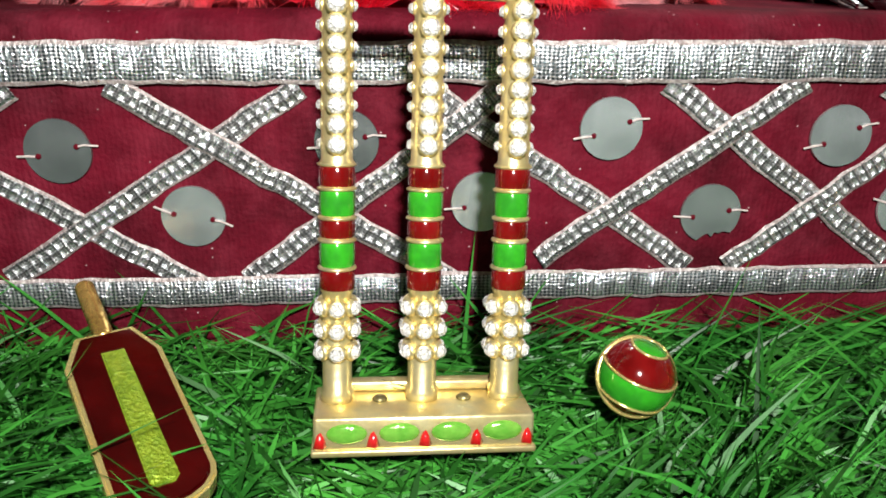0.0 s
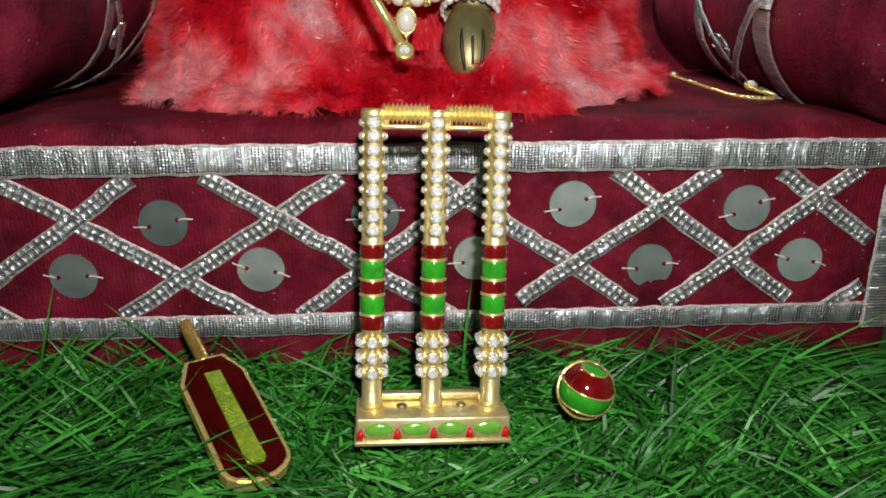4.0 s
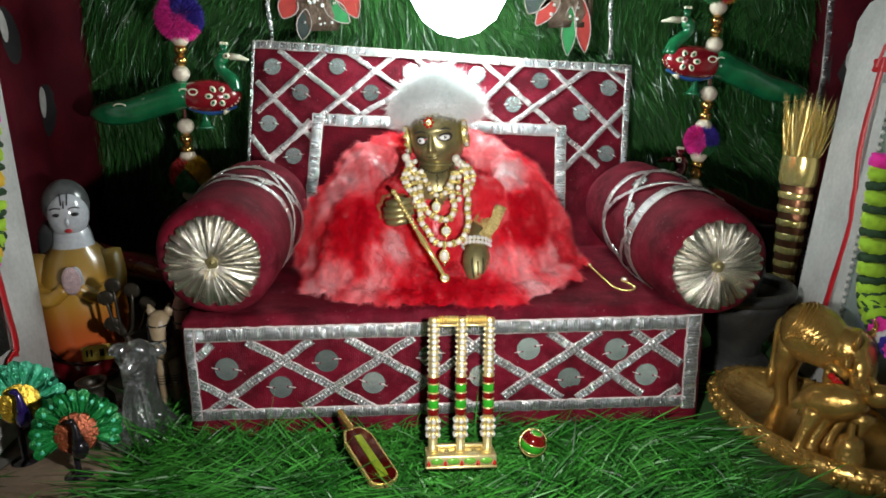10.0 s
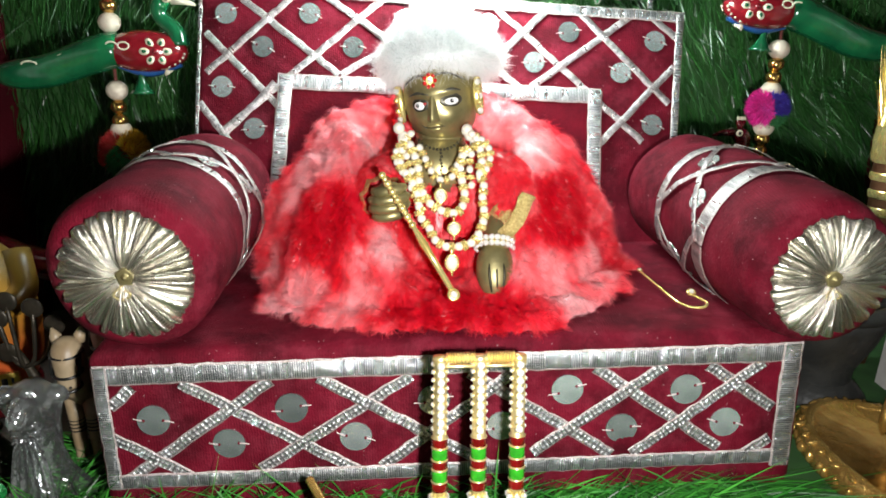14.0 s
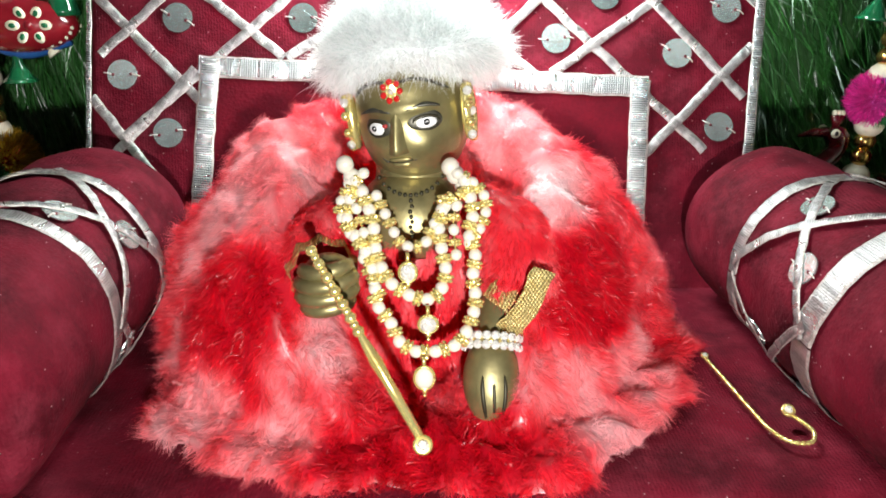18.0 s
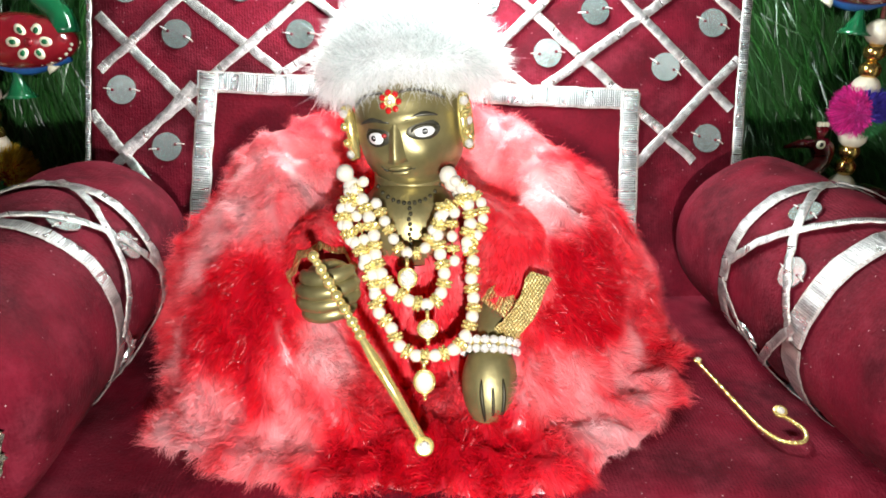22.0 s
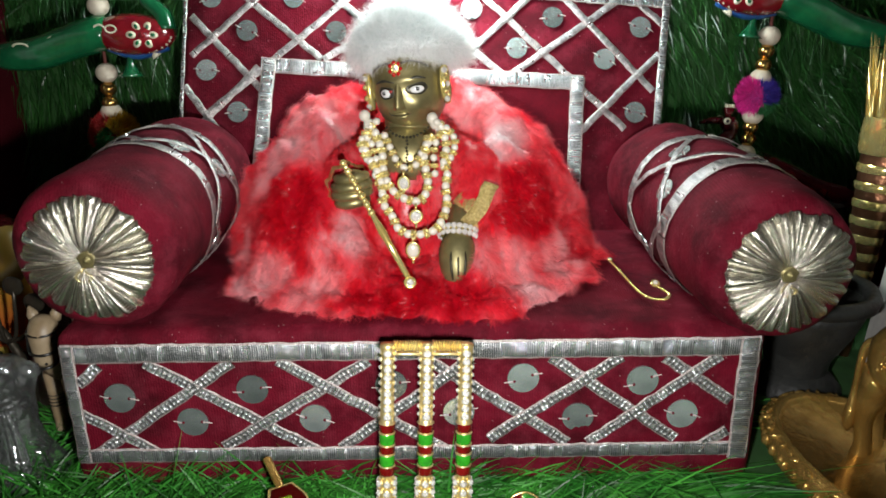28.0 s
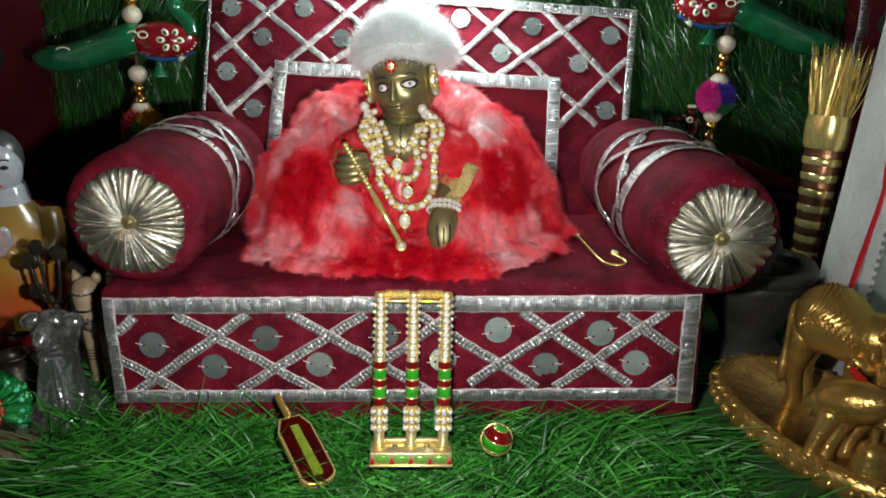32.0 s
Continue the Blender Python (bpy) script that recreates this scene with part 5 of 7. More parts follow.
# ---- bat and ball ----
p0, p1 = Vector((-0.0340, -0.0662, -0.0010)), Vector((-0.0551, -0.0310, 0.0128))
yy = (p1 - p0).normalized()
xx = yy.cross(Vector((0, 0, 1))).normalized()
zz = xx.cross(yy)
BAT = Matrix.Translation(p0) @ Matrix((xx, yy, zz)).transposed().to_4x4()
L = (p1 - p0).length
bat = thing("cricket_bat", (-0.046, -0.048, -0.006), "miniature gold bat with red enamel and lime stripe lying on grass", "bat")


def bat_outline(g, hw=0.0085):
    """Blade outline shrunk by g: rounded toe, sloping shoulders."""
    pts = []
    for k in range(9):
        a = math.pi + math.pi * k / 8
        pts.append(((hw - g) * math.cos(a), 0.0060 + (0.0060 - g) * math.sin(a)))
    pts += [(hw - g, L - 0.0075 - g * 0.3), (0.0052 - g * 0.8, L - g), (-0.0052 + g * 0.8, L - g), (-(hw - g), L - 0.0075 - g * 0.3)]
    return pts


def slab(pts, z0, z1, bev=0.0):
    bm = bmesh.new()
    lo = [bm.verts.new((x, y, z0)) for x, y in pts]
    hi = [bm.verts.new((x, y, z1)) for x, y in pts]
    bm.faces.new(hi)
    bm.faces.new(lo[::-1])
    for i in range(len(pts)):
        j = (i + 1) % len(pts)
        bm.faces.new((lo[i], lo[j], hi[j], hi[i]))
    bmesh.ops.recalc_face_normals(bm, faces=bm.faces)
    if bev:
        bmesh.ops.bevel(bm, geom=[e for e in bm.edges if abs(e.verts[0].co.z - z1) < 1e-6 and abs(e.verts[1].co.z - z1) < 1e-6], offset=bev, segments=2, affect="EDGES")
    return bm


part("blade", put(slab(bat_outline(0), -0.0030, 0.0004, 0.0004), BAT), GOLD, bat, smooth=False)
field = part("enamel_field", put(slab(bat_outline(0.0010), 0.0, 0.0009, 0.0004), BAT), BAT_ENAMEL, bat, smooth=False)
sw = 0.0024
stripe = [(-sw, 0.0055), (-sw * 0.6, 0.0045), (sw * 0.6, 0.0045), (sw, 0.0055), (sw * 0.85, L - 0.0065), (-sw * 0.85, L - 0.0065)]
part("stripe", put(slab(stripe, 0.0004, 0.0014, 0.0003), BAT), LIME_GLITTER, field, "lime glitter stripe", smooth=False)
bm = bmesh.new()
n = 30
add_lathe(bm, [(0.0016 + 0.00035 * (i % 2), i * 0.0172 / n) for i in range(n + 1)], Matrix.Translation((0, L - 0.001, -0.001)) @ pose(0, 0, 0, -90, 0, 0), 12)
part("handle", put(bm, BAT), GOLD_PAINT, bat, "ribbed gold handle")

BC, BR = Vector((0.0462, -0.0405, 0.0056)), 0.0074
ball_m = Matrix.Translation(BC) @ pose(0, 0, 0, 4, 17, 0)
ball = thing("ball", BC - Vector((0, 0, BR)), "tiny red and green enamel ball with gold seams on the grass", "ball")
for a0, a1, mat, nm in ((0, 28, GREEN_ENAMEL, "green_cap"), (28, 75, RED_ENAMEL, "red_band"), (75, 118, GREEN_ENAMEL, "green_band"), (118, 180, RED_ENAMEL, "red_cap")):
    bm = bmesh.new()
    add_lathe(bm, [(max(0.00003, BR * math.sin(radians(a))), BR * math.cos(radians(a))) for a in np.linspace(a1, a0, 9)], ball_m, 36)
    part(nm, bm, mat, ball)
for a in (28, 75, 118):
    bm = bmesh.new()
    add_tube(bm, [ball_m @ Vector((BR * 1.005 * math.sin(radians(a)) * math.cos(t), BR * 1.005 * math.sin(radians(a)) * math.sin(t), BR * 1.005 * math.cos(radians(a)))) for t in np.linspace(0, 2 * math.pi, 37)], 0.0003, 6)
    part("seam", bm, GOLD, ball)
bm = bmesh.new()
rimm = Matrix.Translation(BC) @ pose(0, 0, 0, 62, 0, 0)
add_tube(bm, [rimm @ Vector((BR * 1.01 * math.cos(t), BR * 1.01 * math.sin(t), 0)) for t in np.linspace(0, 2 * math.pi, 41)], 0.0005, 6)
part("rim", bm, GOLD, ball)

# ---- bulb ----
BULB = Vector((0.018, 0.150, 0.261))
bulb = thing("light_bulb", BULB - Vector((0, 0, 0.036)), "lit white bulb hanging over the sofa", "bulb")
bm = bmesh.new()
add_lathe(bm, [(0.0005, -0.036), (0.014, -0.0330), (0.026, -0.024), (0.034, -0.010), (0.0358, 0.0), (0.034, 0.010), (0.028, 0.020), (0.019, 0.026)], Matrix.Translation(BULB), 56)
part("glass", bm, BULB_GLASS, bulb)
bm = bmesh.new()
add_lathe(bm, [(0.0195, 0.0258), (0.0175, 0.032), (0.0150, 0.046), (0.0130, 0.050), (0.0130, 0.066), (0.016, 0.068), (0.016, 0.092), (0.004, 0.097)], Matrix.Translation(BULB), 24)
part("base", bm, PLASTIC_WHITE, bulb)
bm = bmesh.new()
add_tube(bm, [BULB + Vector((0, 0, 0.095)), BULB + Vector((0.002, 0.002, 0.20)), BULB + Vector((0, 0.004, 0.36))], 0.0025, 8)
part("cord", bm, PLASTIC_WHITE, bulb)

# ---- hanging strings with lacquered wooden birds ----
WOOD_BEAD = surf("pale_wood_bead", (0.72, 0.64, 0.52), (0.60, 0.52, 0.40), 150, 0.5, 0, 0.2, 400)
GOLD_BEAD = surf("gold_bead", (0.80, 0.52, 0.16), (0.62, 0.36, 0.10), 200, 0.2, 0.95, 0.1, 500)
GREEN_LACQUER = surf("green_lacquer", (0.012, 0.170, 0.060), (0.006, 0.090, 0.035), 60, 0.16, 0, 0.15, 250, coat=0.8)
RED_LACQUER = surf("red_lacquer", (0.27, 0.012, 0.020), (0.18, 0.008, 0.014), 80, 0.18, 0, 0.15, 250, coat=0.8)
MAROON_LACQUER = surf("maroon_lacquer", (0.11, 0.006, 0.010), (0.07, 0.004, 0.007), 80, 0.16, 0, 0.15, 250, coat=0.8)
BLUE_PAINT = surf("blue_paint", (0.02, 0.10, 0.32), None, 150, 0.35)
CREAM_PAINT = surf("cream_paint", (0.80, 0.78, 0.62), (0.70, 0.66, 0.45), 150, 0.4)
CORD = surf("brown_cord", (0.16, 0.04, 0.03), None, 500, 0.8)
WOOL = {k: surf("wool_" + k, c, tuple(v * 0.7 for v in c), 200, 0.9, sheen=0.3, island=0.25) for k, c in
        (("pink", (0.88, 0.020, 0.34)), ("blue", (0.035, 0.015, 0.30)), ("red", (0.62, 0.03, 0.03)), ("yellow", (0.75, 0.42, 0.02)), ("green", (0.02, 0.16, 0.04)), ("white", (0.72, 0.72, 0.70)), ("lime", (0.36, 0.62, 0.03)))}


def bird_mesh(body_mat, panel_mat, beak_mat=None):
    """A flat painted wooden bird that looks along +x, body at the origin."""
    bm = bmesh.new()
    add_ball(bm, (0, 0, 0), (0.0250, 0.0130, 0.0125), 28, 18, 1)
    add_tube(bm, curve_pts([(-0.014, 0, 0.002), (-0.034, 0.001, -0.004), (-0.058, 0.002, -0.0125), (-0.078, 0.003, -0.0150), (-0.091, 0.004, -0.0150)], 16),
             [0.0095, 0.0110, 0.0112, 0.0110, 0.0108, 0.0106, 0.0104, 0.0102, 0.0100, 0.0096, 0.0092, 0.0088, 0.0080, 0.0068, 0.0050, 0.0020], 14, 0, 1.0)
    add_tube(bm, curve_pts([(0.019, 0, 0.004), (0.018, 0, 0.012), (0.010, 0, 0.020), (0.0095, 0, 0.027), (0.015, 0, 0.0300)], 14), [0.0075, 0.0068, 0.0060, 0.0056, 0.0053, 0.0050, 0.0048, 0.0048, 0.0050, 0.0054, 0.0056, 0.0054, 0.0046, 0.0030], 14, 0)
    add_tube(bm, [(0.017, 0, 0.0300), (0.024, 0, 0.0295), (0.031, 0, 0.0275)], [0.0030, 0.0024, 0.0008], 10, 5, 0.8)
    for k in range(3):
        add_tube(bm, [(0.0125, 0, 0.032), (0.0105 + 0.002 * k, 0, 0.0385)], [0.0012, 0.0018], 8, 0)
        add_ball(bm, (0.0105 + 0.002 * k, 0, 0.0395), 0.0014, 8, 6, 2)
    for sy in (-1, 1):
        add_ball(bm, (0.0150, sy * 0.0050, 0.0305), (0.0026, 0.0008, 0.0022), 12, 6, 2)
        add_ball(bm, (0.0150, sy * 0.0056, 0.0305), (0.0012, 0.0006, 0.0012), 8, 6, 3)
        # flower of petals on the wing, dots along its edge
        for k in range(6):
            a = 2 * math.pi * k / 6
            px, pz = 0.008 + 0.0062 * math.cos(a), 0.0005 + 0.0055 * math.sin(a)
            yb = 0.0130 * max(0.05, 1 - (px / 0.025) ** 2 - (pz / 0.0125) ** 2) ** 0.5
            q = pose(0, 0, 0, 0, -math.degrees(a), 0)
            add_ball(bm, (px, sy * yb, pz), (0.0031, 0.0008, 0.0022), 12, 6, 2, q)
            add_ball(bm, (px, sy * (yb + 0.0004), pz), (0.0018, 0.0007, 0.0012), 8, 5, 0, q)
        add_ball(bm, (0.008, sy * 0.0123, 0.0005), (0.002, 0.0012, 0.002), 10, 6, 1)
        for px in (-0.010, -0.0175):
            add_tube(bm, [(px + 0.0032 * math.cos(t), sy * 0.0130 * max(0.05, 1 - (px / 0.025) ** 2) ** 0.5, 0.0035 + 0.0022 * math.sin(t)) for t in np.linspace(0, 2 * math.pi, 13)], 0.0006, 5, 2)
        for k in range(15):
            a = math.pi + math.pi * (k + 0.5) / 15
            ex, ez = 0.0235 * math.cos(a), 0.0105 * math.sin(a)
            add_ball(bm, (ex, sy * 0.0052, ez), 0.00085, 6, 5, 2)
        for px, pz in ((-0.045, -0.004), (-0.066, -0.0085)):
            add_tube(bm, [(px + 0.0045 * math.cos(t), sy * 0.0062, pz + 0.0020 * math.sin(t)) for t in np.linspace(0, math.pi, 8)], 0.0006, 5, 2)
    add_tube(bm, curve_pts([(-0.021, 0.0, -0.006), (0.0, 0.0, -0.0125), (0.020, 0.0, -0.0065)], 10), 0.0028, 8, 4)
    add_lathe(bm, [(0.0020, 0.0), (0.0022, -0.006), (0.0055, -0.012), (0.0078, -0.0140)], Matrix.Translation((-0.004, 0, -0.011)), 14)
    add_lathe(bm, [(0.0020, 0.0), (0.0026, -0.003), (0.0032, -0.005)], Matrix.Translation((0.010, 0, -0.009)) @ pose(0, 0, 0, 0, -35, 0), 12, 2)
    return mesh_of("wooden_bird", bm, [body_mat, panel_mat, CREAM_PAINT, BLACK_PAINT, BLUE_PAINT, beak_mat or CREAM_PAINT])


GREEN_BIRD, RED_BIRD = bird_mesh(GREEN_LACQUER, RED_LACQUER), bird_mesh(MAROON_LACQUER, MAROON_LACQUER, MAROON_LACQUER)


def bead_mesh(r, mat, name):
    bm = bmesh.new()
    add_lathe(bm, [(r * (0.28 if k in (0, 10) else math.sin(a)), -r * 0.92 * math.cos(a)) for k, a in enumerate(np.linspace(0.25, math.pi - 0.25, 11))], None, 18)
    return mesh_of(name, bm, mat)


WOOD_BEAD_MESH, GOLD_BEAD_MESH = bead_mesh(0.0066, WOOD_BEAD, "wooden_bead"), bead_mesh(0.0050, GOLD_BEAD, "gold_bead")


def pompom(parent, c, r, sectors):
    """Wool ball of coloured sectors: (colour, direction)."""
    c = np.array(c)
    d = RNG.normal(0, 1, (9000, 3))
    d /= np.linalg.norm(d, axis=1)[:, None]
    dirs_ = np.array([s[1] for s in sectors], float)
    dirs_ /= np.linalg.norm(dirs_, axis=1)[:, None]
    own = (d @ dirs_.T).argmax(1)
    bm = bmesh.new()
    add_ball(bm, c, r * 0.70, 20, 14)
    core = part("pompom_core", bm, WOOL[sectors[0][0]], parent)
    for k, (col, _) in enumerate(sectors):
        dd = d[own == k]
        if len(dd):
            tagged(place("wool_tuft", blades("wool_tuft", c + dd * r * 0.62, dd, np.zeros_like(dd), r * 0.38, 0.0007, WOOL[col], RNG, 0.1, 0.12), core), kind="stuff")


def hanging(name_label, x_of, y, beads, golds, poms, birds, top):
    th = thing("bead_string", (x_of(0.08), y, 0.08), name_label, "hanging", "bead strings")
    bm = bmesh.new()
    zs = np.linspace(0.040, top, 24)
    add_tube(bm, [(x_of(z), y, z) for z in zs], 0.0011, 6)
    part("cord", bm, CORD, th)
    for z in beads:
        place("wooden_bead", WOOD_BEAD_MESH, th, Matrix.Translation((x_of(z), y, z)) @ pose(0, 0, 0, RND.uniform(-6, 6), RND.uniform(-6, 6), 0))
    for z in golds:
        place("gold_bead", GOLD_BEAD_MESH, th, Matrix.Translation((x_of(z), y, z)))
    for z, r, sectors, dx in poms:
        pompom(th, (x_of(z) + dx, y, z), r, sectors)
    for me, m in birds:
        place("wooden_bird", me, th, m)
    return th


WL = lambda z: float(np.interp(z, [0.08, 0.107, 0.201, 0.304, 0.6], [-0.196, -0.1961, -0.1940, -0.1873, -0.170]))
WR = lambda z: float(np.interp(z, [0.08, 0.1055, 0.1793, 0.2448, 0.2862, 0.6], [0.211, 0.2122, 0.2188, 0.2211, 0.2220, 0.226]))
hanging("string of wooden beads, wool pompoms and painted wooden birds", WL, 0.190,
        (0.107, 0.1364, 0.1609, 0.201, 0.2271, 0.2562, 0.2821, 0.332), (0.1423, 0.1510, 0.2108, 0.2190, 0.2634, 0.2715, 0.297, 0.306),
        ((0.122, 0.0165, (("red", (-1, -0.3, 0.3)), ("yellow", (1, -0.4, 0.2)), ("green", (-0.1, -1, -0.7))), 0.001), (0.2425, 0.0185, (("pink", (-1, -0.2, 0)), ("blue", (1, -0.4, 0.3)), ("pink", (0.3, -0.8, -1))), 0.0)),
        ((GREEN_BIRD, Matrix.Translation((-0.174, 0.189, 0.184)) @ pose(0, 0, 0, 0, 2, 4)), (RED_BIRD, Matrix.Translation((-0.202, 0.180, 0.034)) @ pose(0, 0, 0, 0, 32, 0))), 0.60)
MIRX = Matrix.Diagonal((-1, 1, 1, 1))
hanging("string of wooden beads with pink and red pompoms and birds", WR, 0.187,
        (0.1055, 0.1306, 0.1536, 0.1793, 0.2171, 0.2448, 0.300), (0.1151, 0.1228, 0.1619, 0.1703, 0.2273, 0.2350, 0.2850),
        ((0.1425, 0.0140, (("pink", (-1, -0.3, 0)), ("blue", (1, -0.5, 0.3)), ("green", (0.8, -0.2, -0.6))), 0.0), (0.2640, 0.0185, (("red", (0, -1, 0.1)), ("green", (-1, -0.2, -0.2)), ("yellow", (1, -0.1, 0.1))), 0.0)),
        ((GREEN_BIRD, Matrix.Translation((0.205, 0.186, 0.204)) @ pose(0, 0, 0, 0, 7, -4) @ pose(0, 0, 0, 0, 0, 180)), (RED_BIRD, Matrix.Translation((0.208, 0.190, 0.0955)) @ pose(0, 0, 0, 0, 6, 8) @ pose(0, 0, 0, 0, 0, 180))), 0.60)

# ---- gold horns and jewelled door-hangings over the backrest ----
HORN_GOLD = surf("matte_pale_gold", (0.72, 0.58, 0.28), (0.58, 0.45, 0.20), 90, 0.42, 0.35, 0.2, 400)
for x, z in ((-0.1578, 0.286), (0.2030, 0.268)):
    th = thing("gold_horn", (x, 0.2, z), "matte gold tapering horn hanging by the wall", "ornament", "gold horns")
    bm = bmesh.new()
    add_lathe(bm, [(0.0060, 0.0), (0.0095, 0.001), (0.0100, 0.006), (0.0092, 0.02), (0.0100, 0.05), (0.012, 0.09), (0.006, 0.10)], Matrix.Translation((x, 0.2, z)) @ pose(0, 0, 0, 0, 5 if x < 0 else -12, 0), 20)
    part("horn", bm, HORN_GOLD, th)
    bm = bmesh.new()
    add_tube(bm, [(x + (0.008 if x < 0 else -0.02), 0.2, z + 0.095), (x, 0.2, 0.60)], 0.0012, 6)
    part("cord", bm, CORD, th)

BROWN_NET = surf("brown_net", (0.26, 0.18, 0.13), (0.16, 0.10, 0.07), 120, 0.5, 0.3, 0.8, 500)
FELT_RED = surf("red_felt", (0.38, 0.03, 0.02), (0.28, 0.02, 0.015), 100, 0.8, sheen=0.2)
FELT_GREEN = surf("green_felt", (0.02, 0.22, 0.06), (0.015, 0.15, 0.05), 100, 0.8, sheen=0.2)
FELT_DARK = surf("dark_felt", (0.035, 0.05, 0.045), None, 100, 0.8)
DULL_CORD = surf("dull_cord", (0.40, 0.33, 0.30), None, 300, 0.7)


def leaf(th, x, z, ln, w, turn, mat, edge=True, y=0.2540):
    m = Matrix.Translation((x, y, z)) @ pose(0, 0, 0, 0, turn, 0)
    bm = bmesh.new()
    ol = [(w * math.sin(math.pi * u) ** 0.8, -ln * u) for u in np.linspace(0.02, 0.98, 12)]
    ol = ol + [(-a, b) for a, b in ol[::-1]]
    va = [bm.verts.new(m @ Vector((a, 0, b))) for a, b in ol]
    vb = [bm.verts.new(m @ Vector((a * 1.03, 0.0025, b))) for a, b in ol]
    bm.faces.new(va)
    bm.faces.new(vb[::-1])
    for i in range(len(ol)):
        j = (i + 1) % len(ol)
        bm.faces.new((va[i], vb[i], vb[j], va[j]))
    bmesh.ops.recalc_face_normals(bm, faces=bm.faces)
    lf = part("leaf", bm, mat, th, smooth=False)
    if edge:
        bm = bmesh.new()
        add_tube(bm, [m @ Vector((a * 1.04, -0.0006, b)) for a, b in ol + ol[:1]], 0.00055, 5)
        part("silver_cord", bm, DULL_CORD, lf)


def toran(xc, z0, s, leaves):
    th = thing("door_hanging", (xc, 0.256, z0), "jewelled brown net hanging with red and green felt leaves", "hanging", "door hangings")
    bm = bmesh.new()
    n = 14
    rows = []
    for i in range(n + 1):
        z = z0 + 0.16 * i / n
        w = 0.017 + 0.014 * min(1, i / 6)
        rows.append([bm.verts.new((xc + w * u + 0.002 * math.sin(i * 1.7), 0.2555 - 0.002 * math.cos(u * 1.5) + 0.0012 * math.sin(7 * u + i), z)) for u in np.linspace(-1, 1, 9)])
    for a, b in zip(rows, rows[1:]):
        for k in range(8):
            bm.faces.new((a[k], a[k + 1], b[k + 1], b[k]))
    bmesh.ops.solidify(bm, geom=bm.faces[:], thickness=0.0012)
    net = part("net", bm, BROWN_NET, th)
    for i in range(70):
        z = z0 + 0.004 + 0.15 * RND.random()
        w = 0.014 + 0.012 * min(1, (z - z0) / 0.07)
        x = xc + RND.uniform(-w, w)
        place("stone", STONE, net, Matrix.Translation((x, 0.2525, z)) @ FRONT_TURN @ Matrix.Scale(RND.uniform(0.7, 1.2), 4))
    for k in range(5):
        bm = bmesh.new()
        x = xc - 0.016 + 0.008 * k
        pts = [Vector((x + 0.001 * math.sin(q * 2 + k), 0.2515, z0 + 0.02 + 0.13 * q / 12)) for q in range(13)]
        add_tube(bm, pts, [0.0003, 0.0006] * 6 + [0.0003], 5)
        part("bugle_string", bm, GOLD_BEAD, net)
    for x, z, ln, w, turn, mat in leaves:
        leaf(th, x, z, ln, w, turn, mat)
    return th


toran(-0.0950, 0.232, 1, ((-0.078, 0.280, 0.042, 0.0095, -24, FELT_RED), (-0.090, 0.258, 0.030, 0.007, -48, FELT_GREEN), (-0.066, 0.312, 0.040, 0.012, -28, FELT_RED), (-0.066, 0.298, 0.034, 0.013, -5, FELT_DARK), (-0.114, 0.262, 0.022, 0.008, 26, FELT_RED), (-0.104, 0.250, 0.026, 0.006, 10, FELT_DARK)))
toran(0.1180, 0.232, -1, ((0.112, 0.262, 0.036, 0.0065, 38, FELT_RED), (0.120, 0.250, 0.042, 0.006, 3, FELT_GREEN), (0.128, 0.258, 0.048, 0.0065, -6, FELT_RED), (0.104, 0.282, 0.044, 0.012, 28, FELT_DARK), (0.102, 0.318, 0.044, 0.013, 22, FELT_DARK)))

for x, z0, w in ((-0.1340, 0.215, 0.0035), (0.1540, 0.205, 0.0035), (0.3440, 0.0, 0.0060)):
    th = thing("lace_strip", (x, 0.25, z0), "narrow silver lace strip hanging down the grass wall", "lace", "lace strips")
    bm = bmesh.new()
    pts = [Vector((x + 0.0008 * math.sin(k), 0.2500, z0 + (0.58 - z0) * k / 40)) for k in range(41)]
    add_strip(bm, pts, [(0, -1, 0)] * 41, w, 0.0008, RND, 0, 1, 0.0005)
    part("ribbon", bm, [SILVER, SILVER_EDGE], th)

# ---- side cloths with leaf print ----
CURTAIN = surf("maroon_print_cloth", (0.090, 0.005, 0.011), (0.045, 0.003, 0.006), 22, 0.85, 0, 0.4, 700, sheen=0.02, spec=0.1)
PRINT_WHITE = surf("white_print", (0.60, 0.57, 0.55), None, 200, 0.8)
PRINT_BLACK = surf("black_print", (0.012, 0.009, 0.010), None, 200, 0.8)


def cloth_at(s, y, z):
    """Side cloth: hangs from the wall's corner forward."""
    base = 0.300 if s < 0 else 0.347
    x = base + 0.030 * min(1.0, max(0.0, (0.27 - y) / 0.12)) + 0.018 * min(1.0, max(0.0, (0.15 - y) / 0.5))
    return Vector((s * (x + 0.004 * math.sin(y * 62 + z * 3) + 0.002 * math.sin(y * 140 + 1)), y, z))


